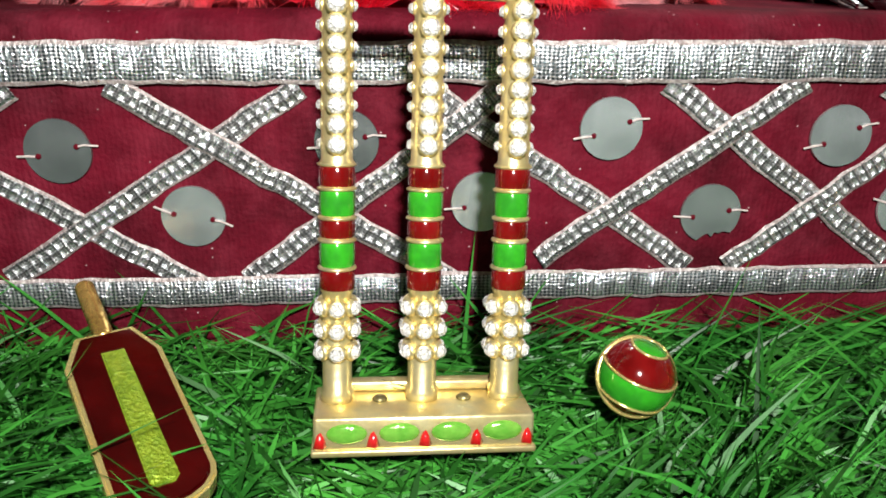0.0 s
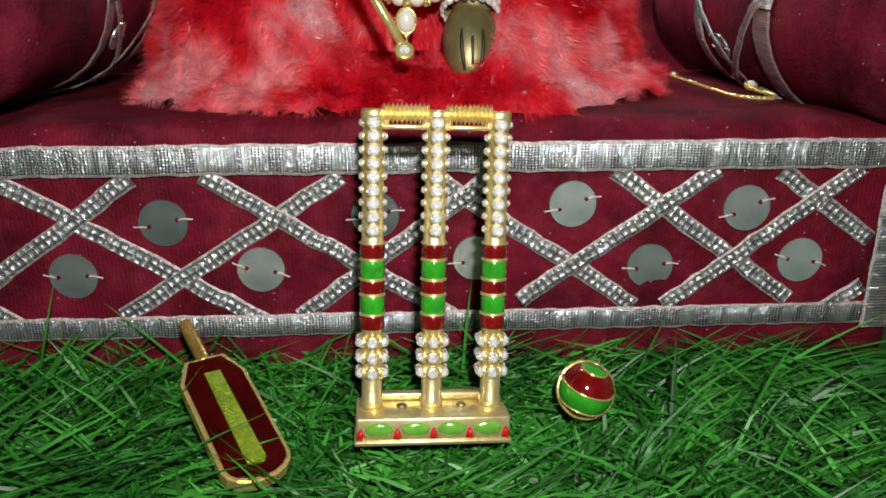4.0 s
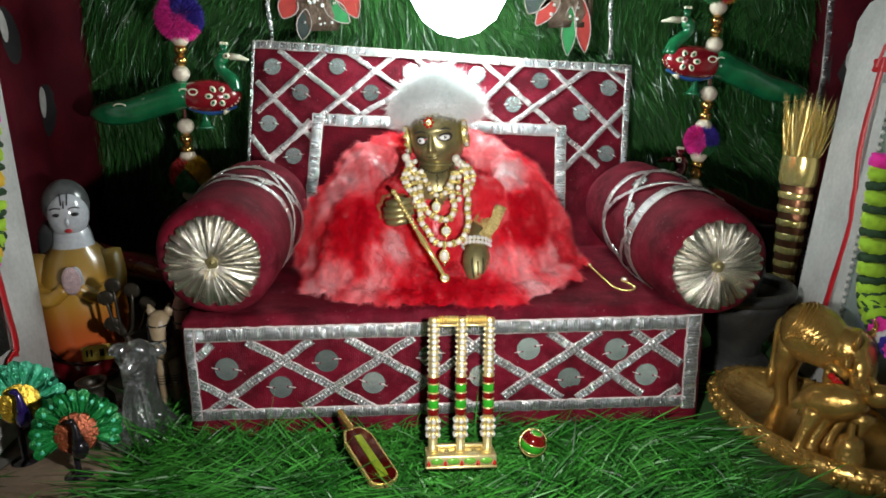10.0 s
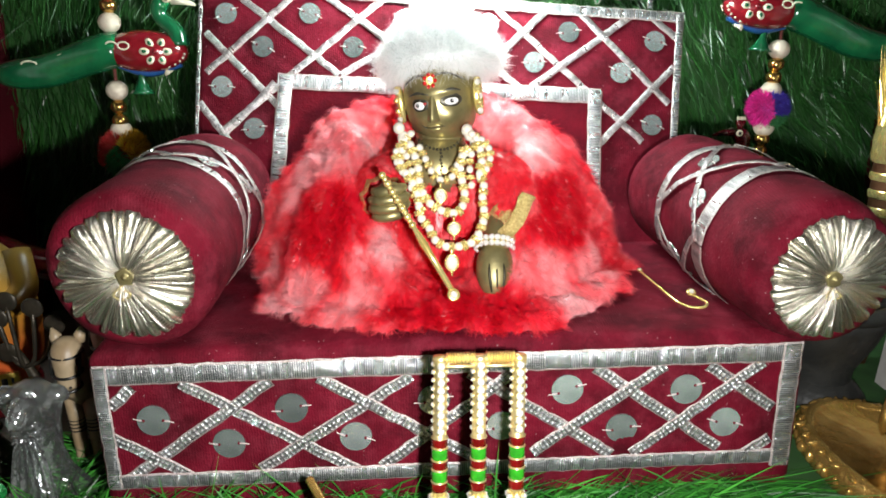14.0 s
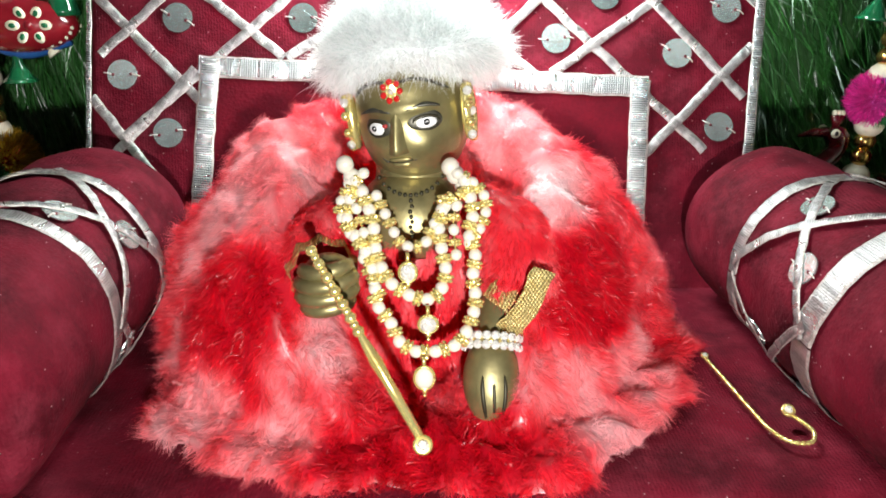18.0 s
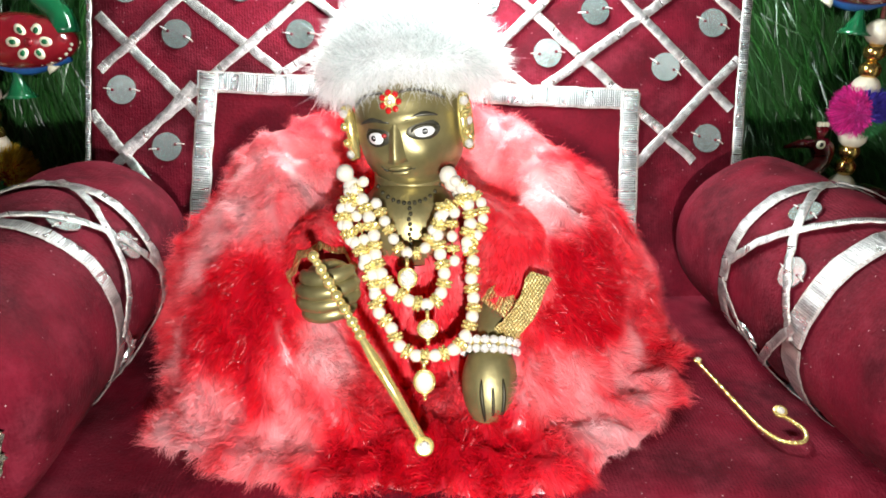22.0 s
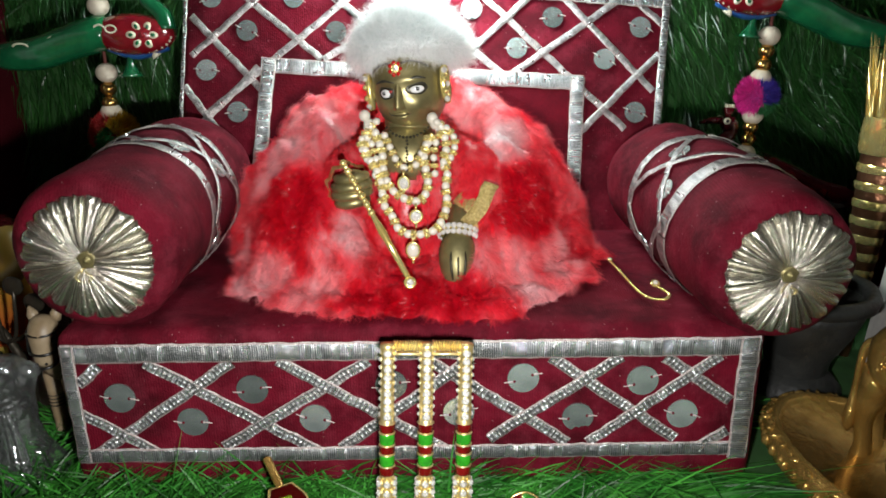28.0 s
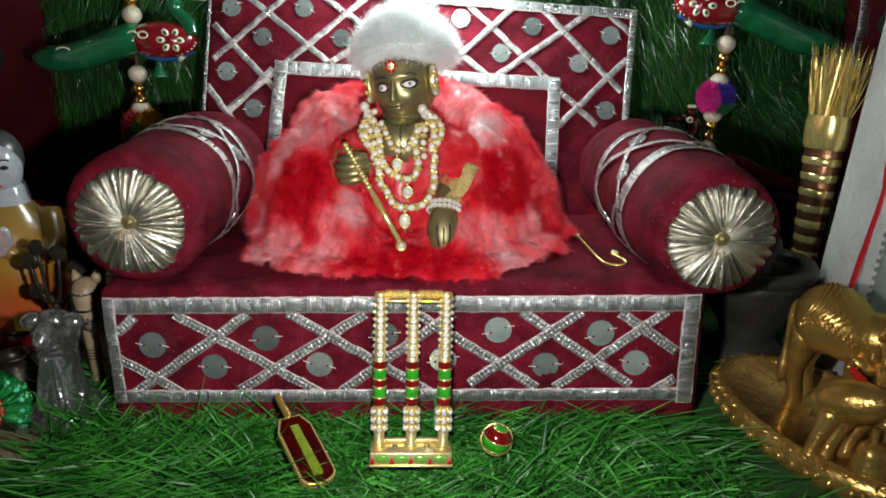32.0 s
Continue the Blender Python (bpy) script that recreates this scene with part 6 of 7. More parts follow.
for s, nm in ((-1, "wall_left"), (1, "wall_right")):
    th = thing(nm, cloth_at(s, 0.0, -0.014), "maroon printed cloth hanging down the side of the shrine", "wall", kind="structure")
    bm = bmesh.new()
    ny, nz = 90, 14
    g = [[bm.verts.new(cloth_at(s, 0.285 - 1.2 * (i / ny) ** 1.4, -0.014 + 0.634 * k / nz)) for k in range(nz + 1)] for i in range(ny + 1)]
    for i in range(ny):
        for k in range(nz):
            bm.faces.new((g[i][k], g[i + 1][k], g[i + 1][k + 1], g[i][k + 1]))
    bmesh.ops.recalc_face_normals(bm, faces=bm.faces)
    bmesh.ops.solidify(bm, geom=bm.faces[:], thickness=0.002)
    cloth = part("cloth", bm, CURTAIN, th)
    leaf_spots = ((0.170, 0.288, 12), (0.180, 0.239, 10), (0.10, 0.330, -15), (0.228, 0.335, 5), (0.11, 0.262, 20), (0.215, 0.180, -8), (0.05, 0.300, 10)) if s < 0 else \
                 ((0.245, 0.282, 20), (0.200, 0.246, -15), (0.165, 0.292, 12), (0.230, 0.205, 10), (0.110, 0.262, 25), (0.225, 0.155, -5), (0.120, 0.320, 0))
    for y, z, turn in leaf_spots:
        for sc, mat, off, nm2 in ((1.0, PRINT_WHITE, 0.0035, "white_leaf"), (1.75, PRINT_BLACK, 0.0022, "black_outline")):
            bm = bmesh.new()
            ol = [(0.0062 * sc * math.sin(t), 0.0115 * sc * math.cos(t) * (1.15 if math.cos(t) < 0 else 1)) for t in np.linspace(0, 2 * math.pi, 20, endpoint=False)]
            cs, sn = math.cos(radians(turn)), math.sin(radians(turn))
            dy = 0.008 if sc > 1 else 0
            vs = [bm.verts.new(cloth_at(s, y + dy + a * cs - b * sn, z - dy * 0.8 + a * sn + b * cs) - Vector((s * off, 0, 0))) for a, b in ol]
            bm.faces.new(vs)
            bmesh.ops.solidify(bm, geom=bm.faces[:], thickness=0.0004)
            part(nm2, bm, mat, cloth, smooth=False)
# Unseen board added to close the top, kept dark to curb bounced light.
bm = bmesh.new()
add_box(bm, (-0.60, -0.9, 0.62), (0.60, 0.40, 0.65))
CEIL = surf("unseen_board", (0.10, 0.06, 0.045), (0.07, 0.04, 0.03), 10, 0.7)
tagged(part("ceiling", bm, CEIL, smooth=False), "unseen dark board added to close the top of the shrine", "ceiling", kind="structure")

# ---- framed pictures leaning on the side cloths, with garlands ----
MOUNT = surf("grey_white_cloth_mount", (0.52, 0.51, 0.49), (0.40, 0.39, 0.37), 25, 0.75, 0, 0.3, 300)
RED_TAPE = surf("red_satin_tape", (0.55, 0.012, 0.020), (0.42, 0.008, 0.014), 80, 0.4, sheen=0.2)
PIC_GREEN = surf("glossy_green_print", (0.09, 0.14, 0.08), (0.22, 0.26, 0.24), 12, 0.15, 0, 0, 100, coat=0.6)
PIC_DARK = surf("dark_glossy_print", (0.012, 0.014, 0.013), (0.045, 0.042, 0.036), 12, 0.15, 0, 0, 100, coat=0.6)
PIC_TAN = surf("tan_gold_print", (0.20, 0.11, 0.045), (0.10, 0.05, 0.02), 90, 0.35, 0.2)
SILVER_PIC = surf("silver_print", (0.42, 0.46, 0.50), (0.20, 0.23, 0.28), 60, 0.3, 0.5)


def side_plane(s, y, z, off=0.0):
    """Face of the leaning picture; off lifts towards the middle of the place."""
    if s > 0:
        return Vector((0.262 + 0.168 * (z - 0.02) - off, y + 0.112 * (z - 0.04), z))
    return Vector((-(0.269 + 0.125 * (z - 0.01)) + off, y + 0.20 * (z - 0.01), z))


def panel(s, outline, off, thick, mats, parent, name, label=""):
    bm = bmesh.new()
    vs = [bm.verts.new(side_plane(s, y, z, off)) for y, z in outline]
    vb = [bm.verts.new(side_plane(s, y, z, off - thick)) for y, z in outline]
    bm.faces.new(vs)
    bm.faces.new(vb[::-1])
    for i in range(len(vs)):
        j = (i + 1) % len(vs)
        bm.faces.new((vs[i], vb[i], vb[j], vs[j]))
    bmesh.ops.recalc_face_normals(bm, faces=bm.faces)
    return part(name, bm, mats, parent, label, smooth=False)


def tape(s, pts, w, parent, off=0.0035, name="red_tape"):
    bm = bmesh.new()
    ps = [side_plane(s, p.x, p.y, off) for p in curve_pts([(a, b, 0) for a, b in pts], 20)]
    add_strip(bm, ps, [(-s, 0, 0.15)] * len(ps), w, 0.0012, RND, 0, 0, 0.0005)
    return part(name, bm, RED_TAPE, parent)


for s in (1, -1):
    far, top = (0.105, 0.248) if s > 0 else (0.076, 0.274)
    inner = far - 0.046 if s > 0 else far - 0.048
    th = thing("framed_picture", side_plane(s, -0.05, -0.012), "framed picture with grey cloth mount, red tape, leaning sideways" if s > 0 else "dark framed picture with pale cloth mount and red tape", "picture", "framed pictures")
    mount = panel(s, [(far, -0.010), (far, top - 0.016), (far - 0.010, top - 0.004), (far - 0.022, top), (-0.26, top), (-0.26, -0.010)], 0.0, 0.012, MOUNT, th, "mount")
    t0 = top - 0.045
    z0 = 0.018 if s > 0 else 0.042
    panel(s, [(inner - 0.004, z0), (inner - 0.004, t0), (-0.22, t0), (-0.22, z0)], 0.0030, 0.0025, PIC_GREEN if s > 0 else PIC_DARK, th, "picture_sheet")
    # plain standing shape printed in the picture
    shape = [(inner - 0.040 - 0.022 * math.cos(t) - 0.012, 0.10 + 0.075 * math.sin(t)) for t in np.linspace(0, 2 * math.pi, 22, endpoint=False)]
    panel(s, shape, 0.0042, 0.0006, SILVER_PIC if s > 0 else PIC_TAN, th, "printed_shape")
    if s > 0:
        panel(s, [(inner - 0.006, 0.02), (inner - 0.006, t0 - 0.01), (inner - 0.016, t0 - 0.01), (inner - 0.016, 0.02)], 0.0042, 0.0006, MOUNT, th, "printed_border")
        for k in range(32):
            bm = bmesh.new()
            add_ball(bm, side_plane(s, inner - 0.0185, 0.03 + (t0 - 0.05) * k / 31, 0.0045), 0.0017, 8, 6)
            part("silver_bead", bm, CRYSTAL, th)
    tape(s, [(inner - 0.001, z0 - 0.006), (inner + 0.001, 0.05), (inner - 0.006, 0.10), (inner + 0.002, 0.15), (inner - 0.001, t0 + 0.006)], 0.0055, th)
    tape(s, [(inner + 0.008, t0), (inner - 0.02, t0 + 0.001), (-0.10, t0), (-0.20, t0)], 0.0085, th)
    tape(s, [(inner + 0.004, t0), (inner - 0.003, t0 + 0.02), (inner - 0.010, top), (inner - 0.03, top + 0.004)], 0.0022, th, 0.004, "red_cord")
    if s < 0:
        tape(s, [(inner - 0.001, 0.040), (inner - 0.040, 0.030), (-0.12, 0.024)], 0.003, th, 0.0042)
        tape(s, [(inner - 0.066, 0.026), (inner - 0.064, 0.05), (inner - 0.062, 0.09)], 0.010, th, 0.0046)


def ruffle_mesh(r, h, mat, waves=9, amp=0.12):
    bm = bmesh.new()
    add_lathe(bm, [(r * 0.3, -h * 0.5), (r * 0.95, -h * 0.45), (r, 0), (r * 0.95, h * 0.45), (r * 0.3, h * 0.5)], None, 28, wobble=lambda a, z: 1 + amp * math.sin(waves * a + z * 900))
    return mesh_of("ruffle", bm, mat)


RUFFLES = {"dark": ruffle_mesh(0.0104, 0.0050, surf("dark_green_foam", (0.012, 0.050, 0.010), None, 90, 0.8), 7, 0.16), **{k: ruffle_mesh(0.0108, 0.0082, WOOL[k]) for k in ("lime", "pink", "white", "blue", "green", "yellow")}}


def garland(s, path, colours, label, girth=1.0):
    th = thing("garland", side_plane(s, path[-1][0], path[-1][1], 0.012), label, "garland", "foam garlands")
    dense = curve_pts([(y, z, 0) for y, z in path], len(colours))
    bm = bmesh.new()
    add_tube(bm, [side_plane(s, p.x, p.y, 0.010) for p in dense], 0.001, 6)
    part("string", bm, RED_TAPE, th)
    for i, (p, col) in enumerate(zip(dense, colours)):
        c = side_plane(s, p.x, p.y, 0.010)
        q = side_plane(s, dense[min(i + 1, len(dense) - 1)].x, dense[min(i + 1, len(dense) - 1)].y, 0.010) - side_plane(s, dense[max(i - 1, 0)].x, dense[max(i - 1, 0)].y, 0.010)
        m = Matrix.Translation(c) @ q.normalized().to_track_quat("Z", "Y").to_matrix().to_4x4() @ pose(0, 0, 0, 22 + RND.uniform(-9, 9), RND.uniform(-9, 9), 0) @ pose(0, 0, 0, 0, 0, RND.uniform(0, 360)) @ Matrix.Diagonal((girth, girth, 1, 1))
        place("ruffle", RUFFLES[col], th, m)
    return th


garland(1, ((0.022, 0.148), (0.016, 0.110), (0.006, 0.075), (-0.004, 0.062), (-0.024, 0.052), (-0.054, 0.050)), ["pink"] + ["lime", "dark"] * 9 + ["pink", "pink", "white", "blue", "pink", "pink", "blue", "white", "pink"], "lime and pink foam garland hung on the picture", 0.80)
garland(-1, ((0.026, 0.190), (0.018, 0.150), (0.008, 0.118), (-0.004, 0.104), (-0.014, 0.100)), ["pink", "pink"] + ["lime", "dark", "lime", "dark", "yellow", "dark", "lime", "dark", "lime", "dark", "lime", "dark", "yellow", "lime"] + ["pink", "pink", "white", "green", "white", "pink"], "green and yellow ruffled garland with pink ends on the picture")
garland(-1, ((-0.018, 0.180), (-0.022, 0.140), (-0.020, 0.112), (-0.016, 0.098)), ["lime", "dark", "lime", "dark", "lime", "dark", "yellow", "dark", "lime", "dark", "lime", "dark", "lime", "pink", "pink", "white", "green"], "second green and yellow ruffled garland strand on the picture")

# ---- gold broom ----
broom = thing("gold_broom", (0.264, 0.125, -0.012), "small golden tinsel broom standing bristles up by the picture", "broom")
b0, b1 = Vector((0.2630, 0.128, -0.010)), Vector((0.2715, 0.133, 0.1420))
axis = (b1 - b0).normalized()
BM = Matrix.Translation(b0) @ axis.to_track_quat("Z", "Y").to_matrix().to_4x4() @ Matrix.Diagonal((0.84, 0.84, 1, 1))
COPPER = surf("copper_foil", (0.50, 0.24, 0.13), (0.36, 0.15, 0.08), 80, 0.32, 0.9, 0.5, 300)
bm = bmesh.new()
prof = [(0.0060, 0.0), (0.0075, 0.01)]
for k in range(12):
    z = 0.02 + 0.0098 * k
    r = 0.0080 + 0.0075 * k / 12
    prof += [(r, z), (r * 1.03, z + 0.004), (r * 0.97, z + 0.008)]
prof += [(0.0165, 0.140), (0.0150, 0.146)]
add_lathe(bm, prof, BM @ Matrix.Diagonal((1, 0.7, 1, 1)), 24)
part("handle", bm, COPPER, broom, "copper-coloured ribbed handle")
for k in range(8):
    bm = bmesh.new()
    z = 0.052 + 0.0105 * k
    r = 0.0102 + 0.0062 * k / 8
    add_lathe(bm, [(r, z), (r * 1.05, z + 0.001), (r * 1.05, z + 0.0040), (r, z + 0.005)], BM @ Matrix.Diagonal((1, 0.72, 1, 1)), 24, cap=False)
    part("gold_band", bm, GOLD, broom)
bm = bmesh.new()
add_lathe(bm, [(0.0160, 0.126), (0.0172, 0.128), (0.0175, 0.140), (0.0165, 0.147)], BM @ Matrix.Diagonal((1, 0.75, 1, 1)), 24, wobble=lambda a, z: 1 + 0.03 * math.sin(11 * a), cap=False)
part("binding", bm, GOLD, broom)
n = 420
ang, rad_ = RNG.uniform(0, 2 * math.pi, n), 0.0155 * np.sqrt(RNG.uniform(0, 1, n))
loc = np.column_stack([rad_ * np.cos(ang), rad_ * np.sin(ang) * 0.7, np.full(n, 0.144)])
R3 = np.array(BM.to_3x3())
roots = loc @ R3.T + np.array(BM.translation)
lean = np.column_stack([loc[:, 0] * 6, loc[:, 1] * 6, np.zeros(n)]) @ R3.T
tagged(place("bristle", blades("bristle", roots, np.tile(np.array(axis), (n, 1)), lean, 0.042, 0.0011, GOLD, RNG, 0.05, 0.09), broom), kind="stuff")

# ---- figures and pots round the sofa ----
PORCELAIN = surf("glazed_white", (0.48, 0.49, 0.52), (0.40, 0.42, 0.45), 60, 0.15, coat=0.6)
GREY_HAIR = surf("glazed_grey", (0.045, 0.05, 0.05), (0.10, 0.105, 0.105), 60, 0.3, coat=0.3)
m_, t_, b_ = nodes_of("glazed_yellow_orange")
PLASTER = m_
n_, l_ = t_.nodes, t_.links
tc = n_.new("ShaderNodeTexCoord")
sp = n_.new("ShaderNodeSeparateXYZ")
rp_ = n_.new("ShaderNodeValToRGB")
mr_ = n_.new("ShaderNodeMapRange")
l_.new(tc.outputs["Object"], sp.inputs[0])
l_.new(sp.outputs["Z"], mr_.inputs["Value"])
mr_.inputs["From Min"].default_value, mr_.inputs["From Max"].default_value = 0.0, 0.10
l_.new(mr_.outputs["Result"], rp_.inputs["Fac"])
els = rp_.color_ramp.elements
els[0].position, els[0].color = 0.10, (0.62, 0.10, 0.03, 1)
els[1].position, els[1].color = 0.95, (0.19, 0.125, 0.04, 1)
els.new(0.30).color = (0.42, 0.10, 0.02, 1)
els.new(0.52).color = (0.37, 0.20, 0.025, 1)
l_.new(rp_.outputs["Color"], b_.inputs["Base Color"])
b_.inputs["Roughness"].default_value, b_.inputs["Coat Weight"].default_value = 0.3, 0.4

FX, FY, FZ = -0.262, 0.118, -0.012
TURN_FIG = Matrix.Translation((FX, FY, 0)) @ pose(0, 0, 0, 0, 0, 14) @ Matrix.Translation((-FX, -FY, 0))
bm = bmesh.new()
fm = Matrix.Translation((FX, FY, FZ))
add_lathe(bm, [(0.020, 0.0), (0.023, 0.004), (0.024, 0.016), (0.029, 0.030), (0.031, 0.046), (0.030, 0.062), (0.026, 0.076), (0.021, 0.090), (0.0135, 0.099), (0.0120, 0.104)], fm, 36)
add_ball(bm, (FX - 0.0005, FY - 0.001, FZ + 0.1205), (0.0138, 0.0150, 0.0185), 28, 20, 1)
add_lathe(bm, [(0.0200, 0.088), (0.0165, 0.094), (0.0135, 0.100), (0.0120, 0.108), (0.0090, 0.112)], fm, 28, 1)
add_ball(bm, (FX - 0.002, FY + 0.0035, FZ + 0.1265), (0.0158, 0.0152, 0.0180), 28, 18, 2)
add_ball(bm, (FX - 0.006, FY + 0.008, FZ + 0.098), (0.019, 0.012, 0.022), 20, 14, 2)
for dx in (-0.0055, 0.0065):
    add_ball(bm, (FX + dx, FY - 0.0150, FZ + 0.1225), (0.0027, 0.0009, 0.0014), 12, 6, 3)
    add_tube(bm, [(FX + dx + u * 0.0040, FY - 0.0150 + 0.0005 * u * u, FZ + 0.1275 - 0.0012 * u * u) for u in (-1, -0.4, 0.2, 0.8)], 0.0005, 5, 3)
add_ball(bm, (FX + 0.001, FY - 0.0163, FZ + 0.1175), (0.0016, 0.0022, 0.0034), 10, 8, 1)
add_ball(bm, (FX + 0.001, FY - 0.0152, FZ + 0.1110), (0.0026, 0.0014, 0.0016), 10, 6, 4)
for dx in (-0.0018, 0.0018):
    add_tube(bm, [(FX + dx, FY - 0.0145, FZ + 0.129), (FX + dx * 1.3, FY - 0.0115, FZ + 0.1365)], 0.0005, 5, 3)
add_tube(bm, [(FX - 0.0005, FY - 0.0150, FZ + 0.127), (FX, FY - 0.0145, FZ + 0.132)], 0.0005, 5, 3)
for s in (-1, 1):
    add_tube(bm, curve_pts([(FX + s * 0.022, FY + 0.002, FZ + 0.090), (FX + s * 0.025, FY - 0.010, FZ + 0.070), (FX + s * 0.015, FY - 0.026, FZ + 0.066), (FX + s * 0.003, FY - 0.029, FZ + 0.074)], 14), [0.009, 0.0092, 0.0092, 0.009, 0.0088, 0.0084, 0.008, 0.0074, 0.0068, 0.006, 0.0055, 0.005, 0.005, 0.005], 14)
    add_ball(bm, (FX + s * 0.0022 + 0.002, FY - 0.0300, FZ + 0.0800), (0.0045, 0.0034, 0.0092), 14, 10, 1)
add_ball(bm, (FX + 0.0015, FY - 0.0340, FZ + 0.0800), (0.0062, 0.0016, 0.0102), 18, 8, 5)
add_tube(bm, curve_pts([(FX - 0.028, FY - 0.008, FZ + 0.030), (FX - 0.012, FY - 0.0275, FZ + 0.020), (FX + 0.006, FY - 0.0295, FZ + 0.016), (FX + 0.020, FY - 0.022, FZ + 0.020)], 12), 0.0008, 6, 3)
add_lathe(bm, [(0.021, -0.001), (0.0262, 0.003), (0.0265, 0.013), (0.024, 0.018)], fm, 30, 6)
add_box(bm, (FX + 0.0000, FY - 0.0285, FZ + 0.0180), (FX + 0.0215, FY - 0.0270, FZ + 0.0300), 0.0003, 1, 7)
for k, (dx, w) in enumerate(((0.003, 0.0012), (0.006, 0.0012), (0.012, 0.0030), (0.017, 0.0012))):
    add_box(bm, (FX + dx, FY - 0.0290, FZ + 0.0215), (FX + dx + w, FY - 0.0284, FZ + 0.0268), 0, 1, 3)
bmesh.ops.transform(bm, matrix=TURN_FIG, verts=bm.verts)
tagged(part("figurine", bm, [PLASTER, PORCELAIN, GREY_HAIR, BLACK_PAINT, RED_PAINT, surf("pink_glitter", (0.62, 0.45, 0.46), None, 300, 0.3, 0.3, 1.0, 1200), RED_LACQUER, surf("yellow_paper", (0.72, 0.52, 0.08), None, 90, 0.8)]),
       "glazed praying figurine in yellow and orange with a price sticker", "figurine")

# clear glass figurine
GLASS, _t, gb = nodes_of("clear_glass")
gn, gl = _t.nodes, _t.links
see, mixg, fres = gn.new("ShaderNodeBsdfTransparent"), gn.new("ShaderNodeMixShader"), gn.new("ShaderNodeFresnel")
see.inputs["Color"].default_value = (0.93, 0.95, 0.94, 1)
fres.inputs["IOR"].default_value = 1.8
gb.inputs["Base Color"].default_value, gb.inputs["Metallic"].default_value = (0.95, 0.97, 0.97, 1), 0.85
gb.inputs["Roughness"].default_value = 0.12
ripple, rip = gn.new("ShaderNodeTexNoise"), gn.new("ShaderNodeBump")
ripple.inputs["Scale"].default_value = 110
rip.inputs["Strength"].default_value, rip.inputs["Distance"].default_value = 0.7, 0.005
gl.new(gn.new("ShaderNodeTexCoord").outputs["Object"], ripple.inputs["Vector"])
gl.new(ripple.outputs["Fac"], rip.inputs["Height"])
gl.new(rip.outputs["Normal"], fres.inputs["Normal"])
gl.new(rip.outputs["Normal"], gb.inputs["Normal"])
lift = gn.new("ShaderNodeMapRange")
lift.inputs["To Min"].default_value = 0.12
gl.new(fres.outputs["Fac"], lift.inputs["Value"])
gl.new(lift.outputs["Result"], mixg.inputs["Fac"])
gl.new(see.outputs["BSDF"], mixg.inputs[1])
gl.new(gb.outputs["BSDF"], mixg.inputs[2])
gl.new(mixg.outputs["Shader"], gn["Material Output"].inputs["Surface"])
gx, gy = -0.1750, -0.026
bm = bmesh.new()
add_lathe(bm, [(0.0165, -0.0135), (0.0185, -0.008), (0.0175, -0.002), (0.0140, 0.004), (0.0110, 0.012), (0.0095, 0.022), (0.0090, 0.034), (0.0092, 0.044), (0.0105, 0.050), (0.0100, 0.056), (0.0060, 0.062)], Matrix.Translation((gx, gy, 0)), 40,
          wobble=lambda a, z: 1 + 0.11 * math.sin(4 * a + z * 120) + 0.06 * math.sin(9 * a - z * 200))
add_ball(bm, (gx + 0.003, gy - 0.006, 0.0600), (0.0072, 0.0065, 0.0070), 18, 12)
add_tube(bm, curve_pts([(gx + 0.003, gy - 0.010, 0.059), (gx + 0.002, gy - 0.016, 0.054), (gx + 0.001, gy - 0.019, 0.049)], 7), [0.0052, 0.0050, 0.0046, 0.0042, 0.0040, 0.0036, 0.0022], 14)
for s in (-1, 1):
    add_tube(bm, curve_pts([(gx + 0.003 + s * 0.005, gy - 0.006, 0.061), (gx + 0.003 + s * 0.010, gy - 0.007, 0.0605), (gx + 0.003 + s * 0.0155, gy - 0.007, 0.0575)], 8), [0.0024, 0.0032, 0.0040, 0.0044, 0.0044, 0.0040, 0.0030, 0.0012], 12)
for k in range(5):
    add_tube(bm, curve_pts([(gx - 0.008 + 0.004 * k, gy - 0.0120, 0.002), (gx - 0.006 + 0.003 * k, gy - 0.0108, 0.020), (gx - 0.003 + 0.0015 * k, gy - 0.0105, 0.038)], 10), [0.0022, 0.0021, 0.002, 0.0019, 0.0018, 0.0017, 0.0016, 0.0015, 0.0013, 0.0008], 8)
for k in range(6):
    add_tube(bm, [(gx - 0.006 + 0.012 * u, gy - 0.0092 - 0.002 * math.sin(math.pi * u), 0.022 + 0.004 * k + 0.003 * u) for u in (0, 0.25, 0.5, 0.75, 1)], 0.0009, 6)
bmesh.ops.transform(bm, matrix=Matrix.Translation((-0.1860, 0.0120, FLOOR_Z)) @ Matrix.Diagonal((1.05, 1.05, 0.86, 1)) @ Matrix.Translation((-gx, -gy, -FLOOR_Z)), verts=bm.verts)
tagged(part("figurine", bm, GLASS), "clear glass cow figurine with a lobed foot on the floor", "figurine")

# cream toy horse beside the sofa, and a pink one behind it
CREAM = surf("cream_wood", (0.38, 0.30, 0.19), (0.28, 0.20, 0.11), 70, 0.45, 0, 0.2, 300)
PINK_WOOD = surf("pink_wood", (0.62, 0.34, 0.28), (0.50, 0.24, 0.20), 70, 0.45, 0, 0.2, 300)


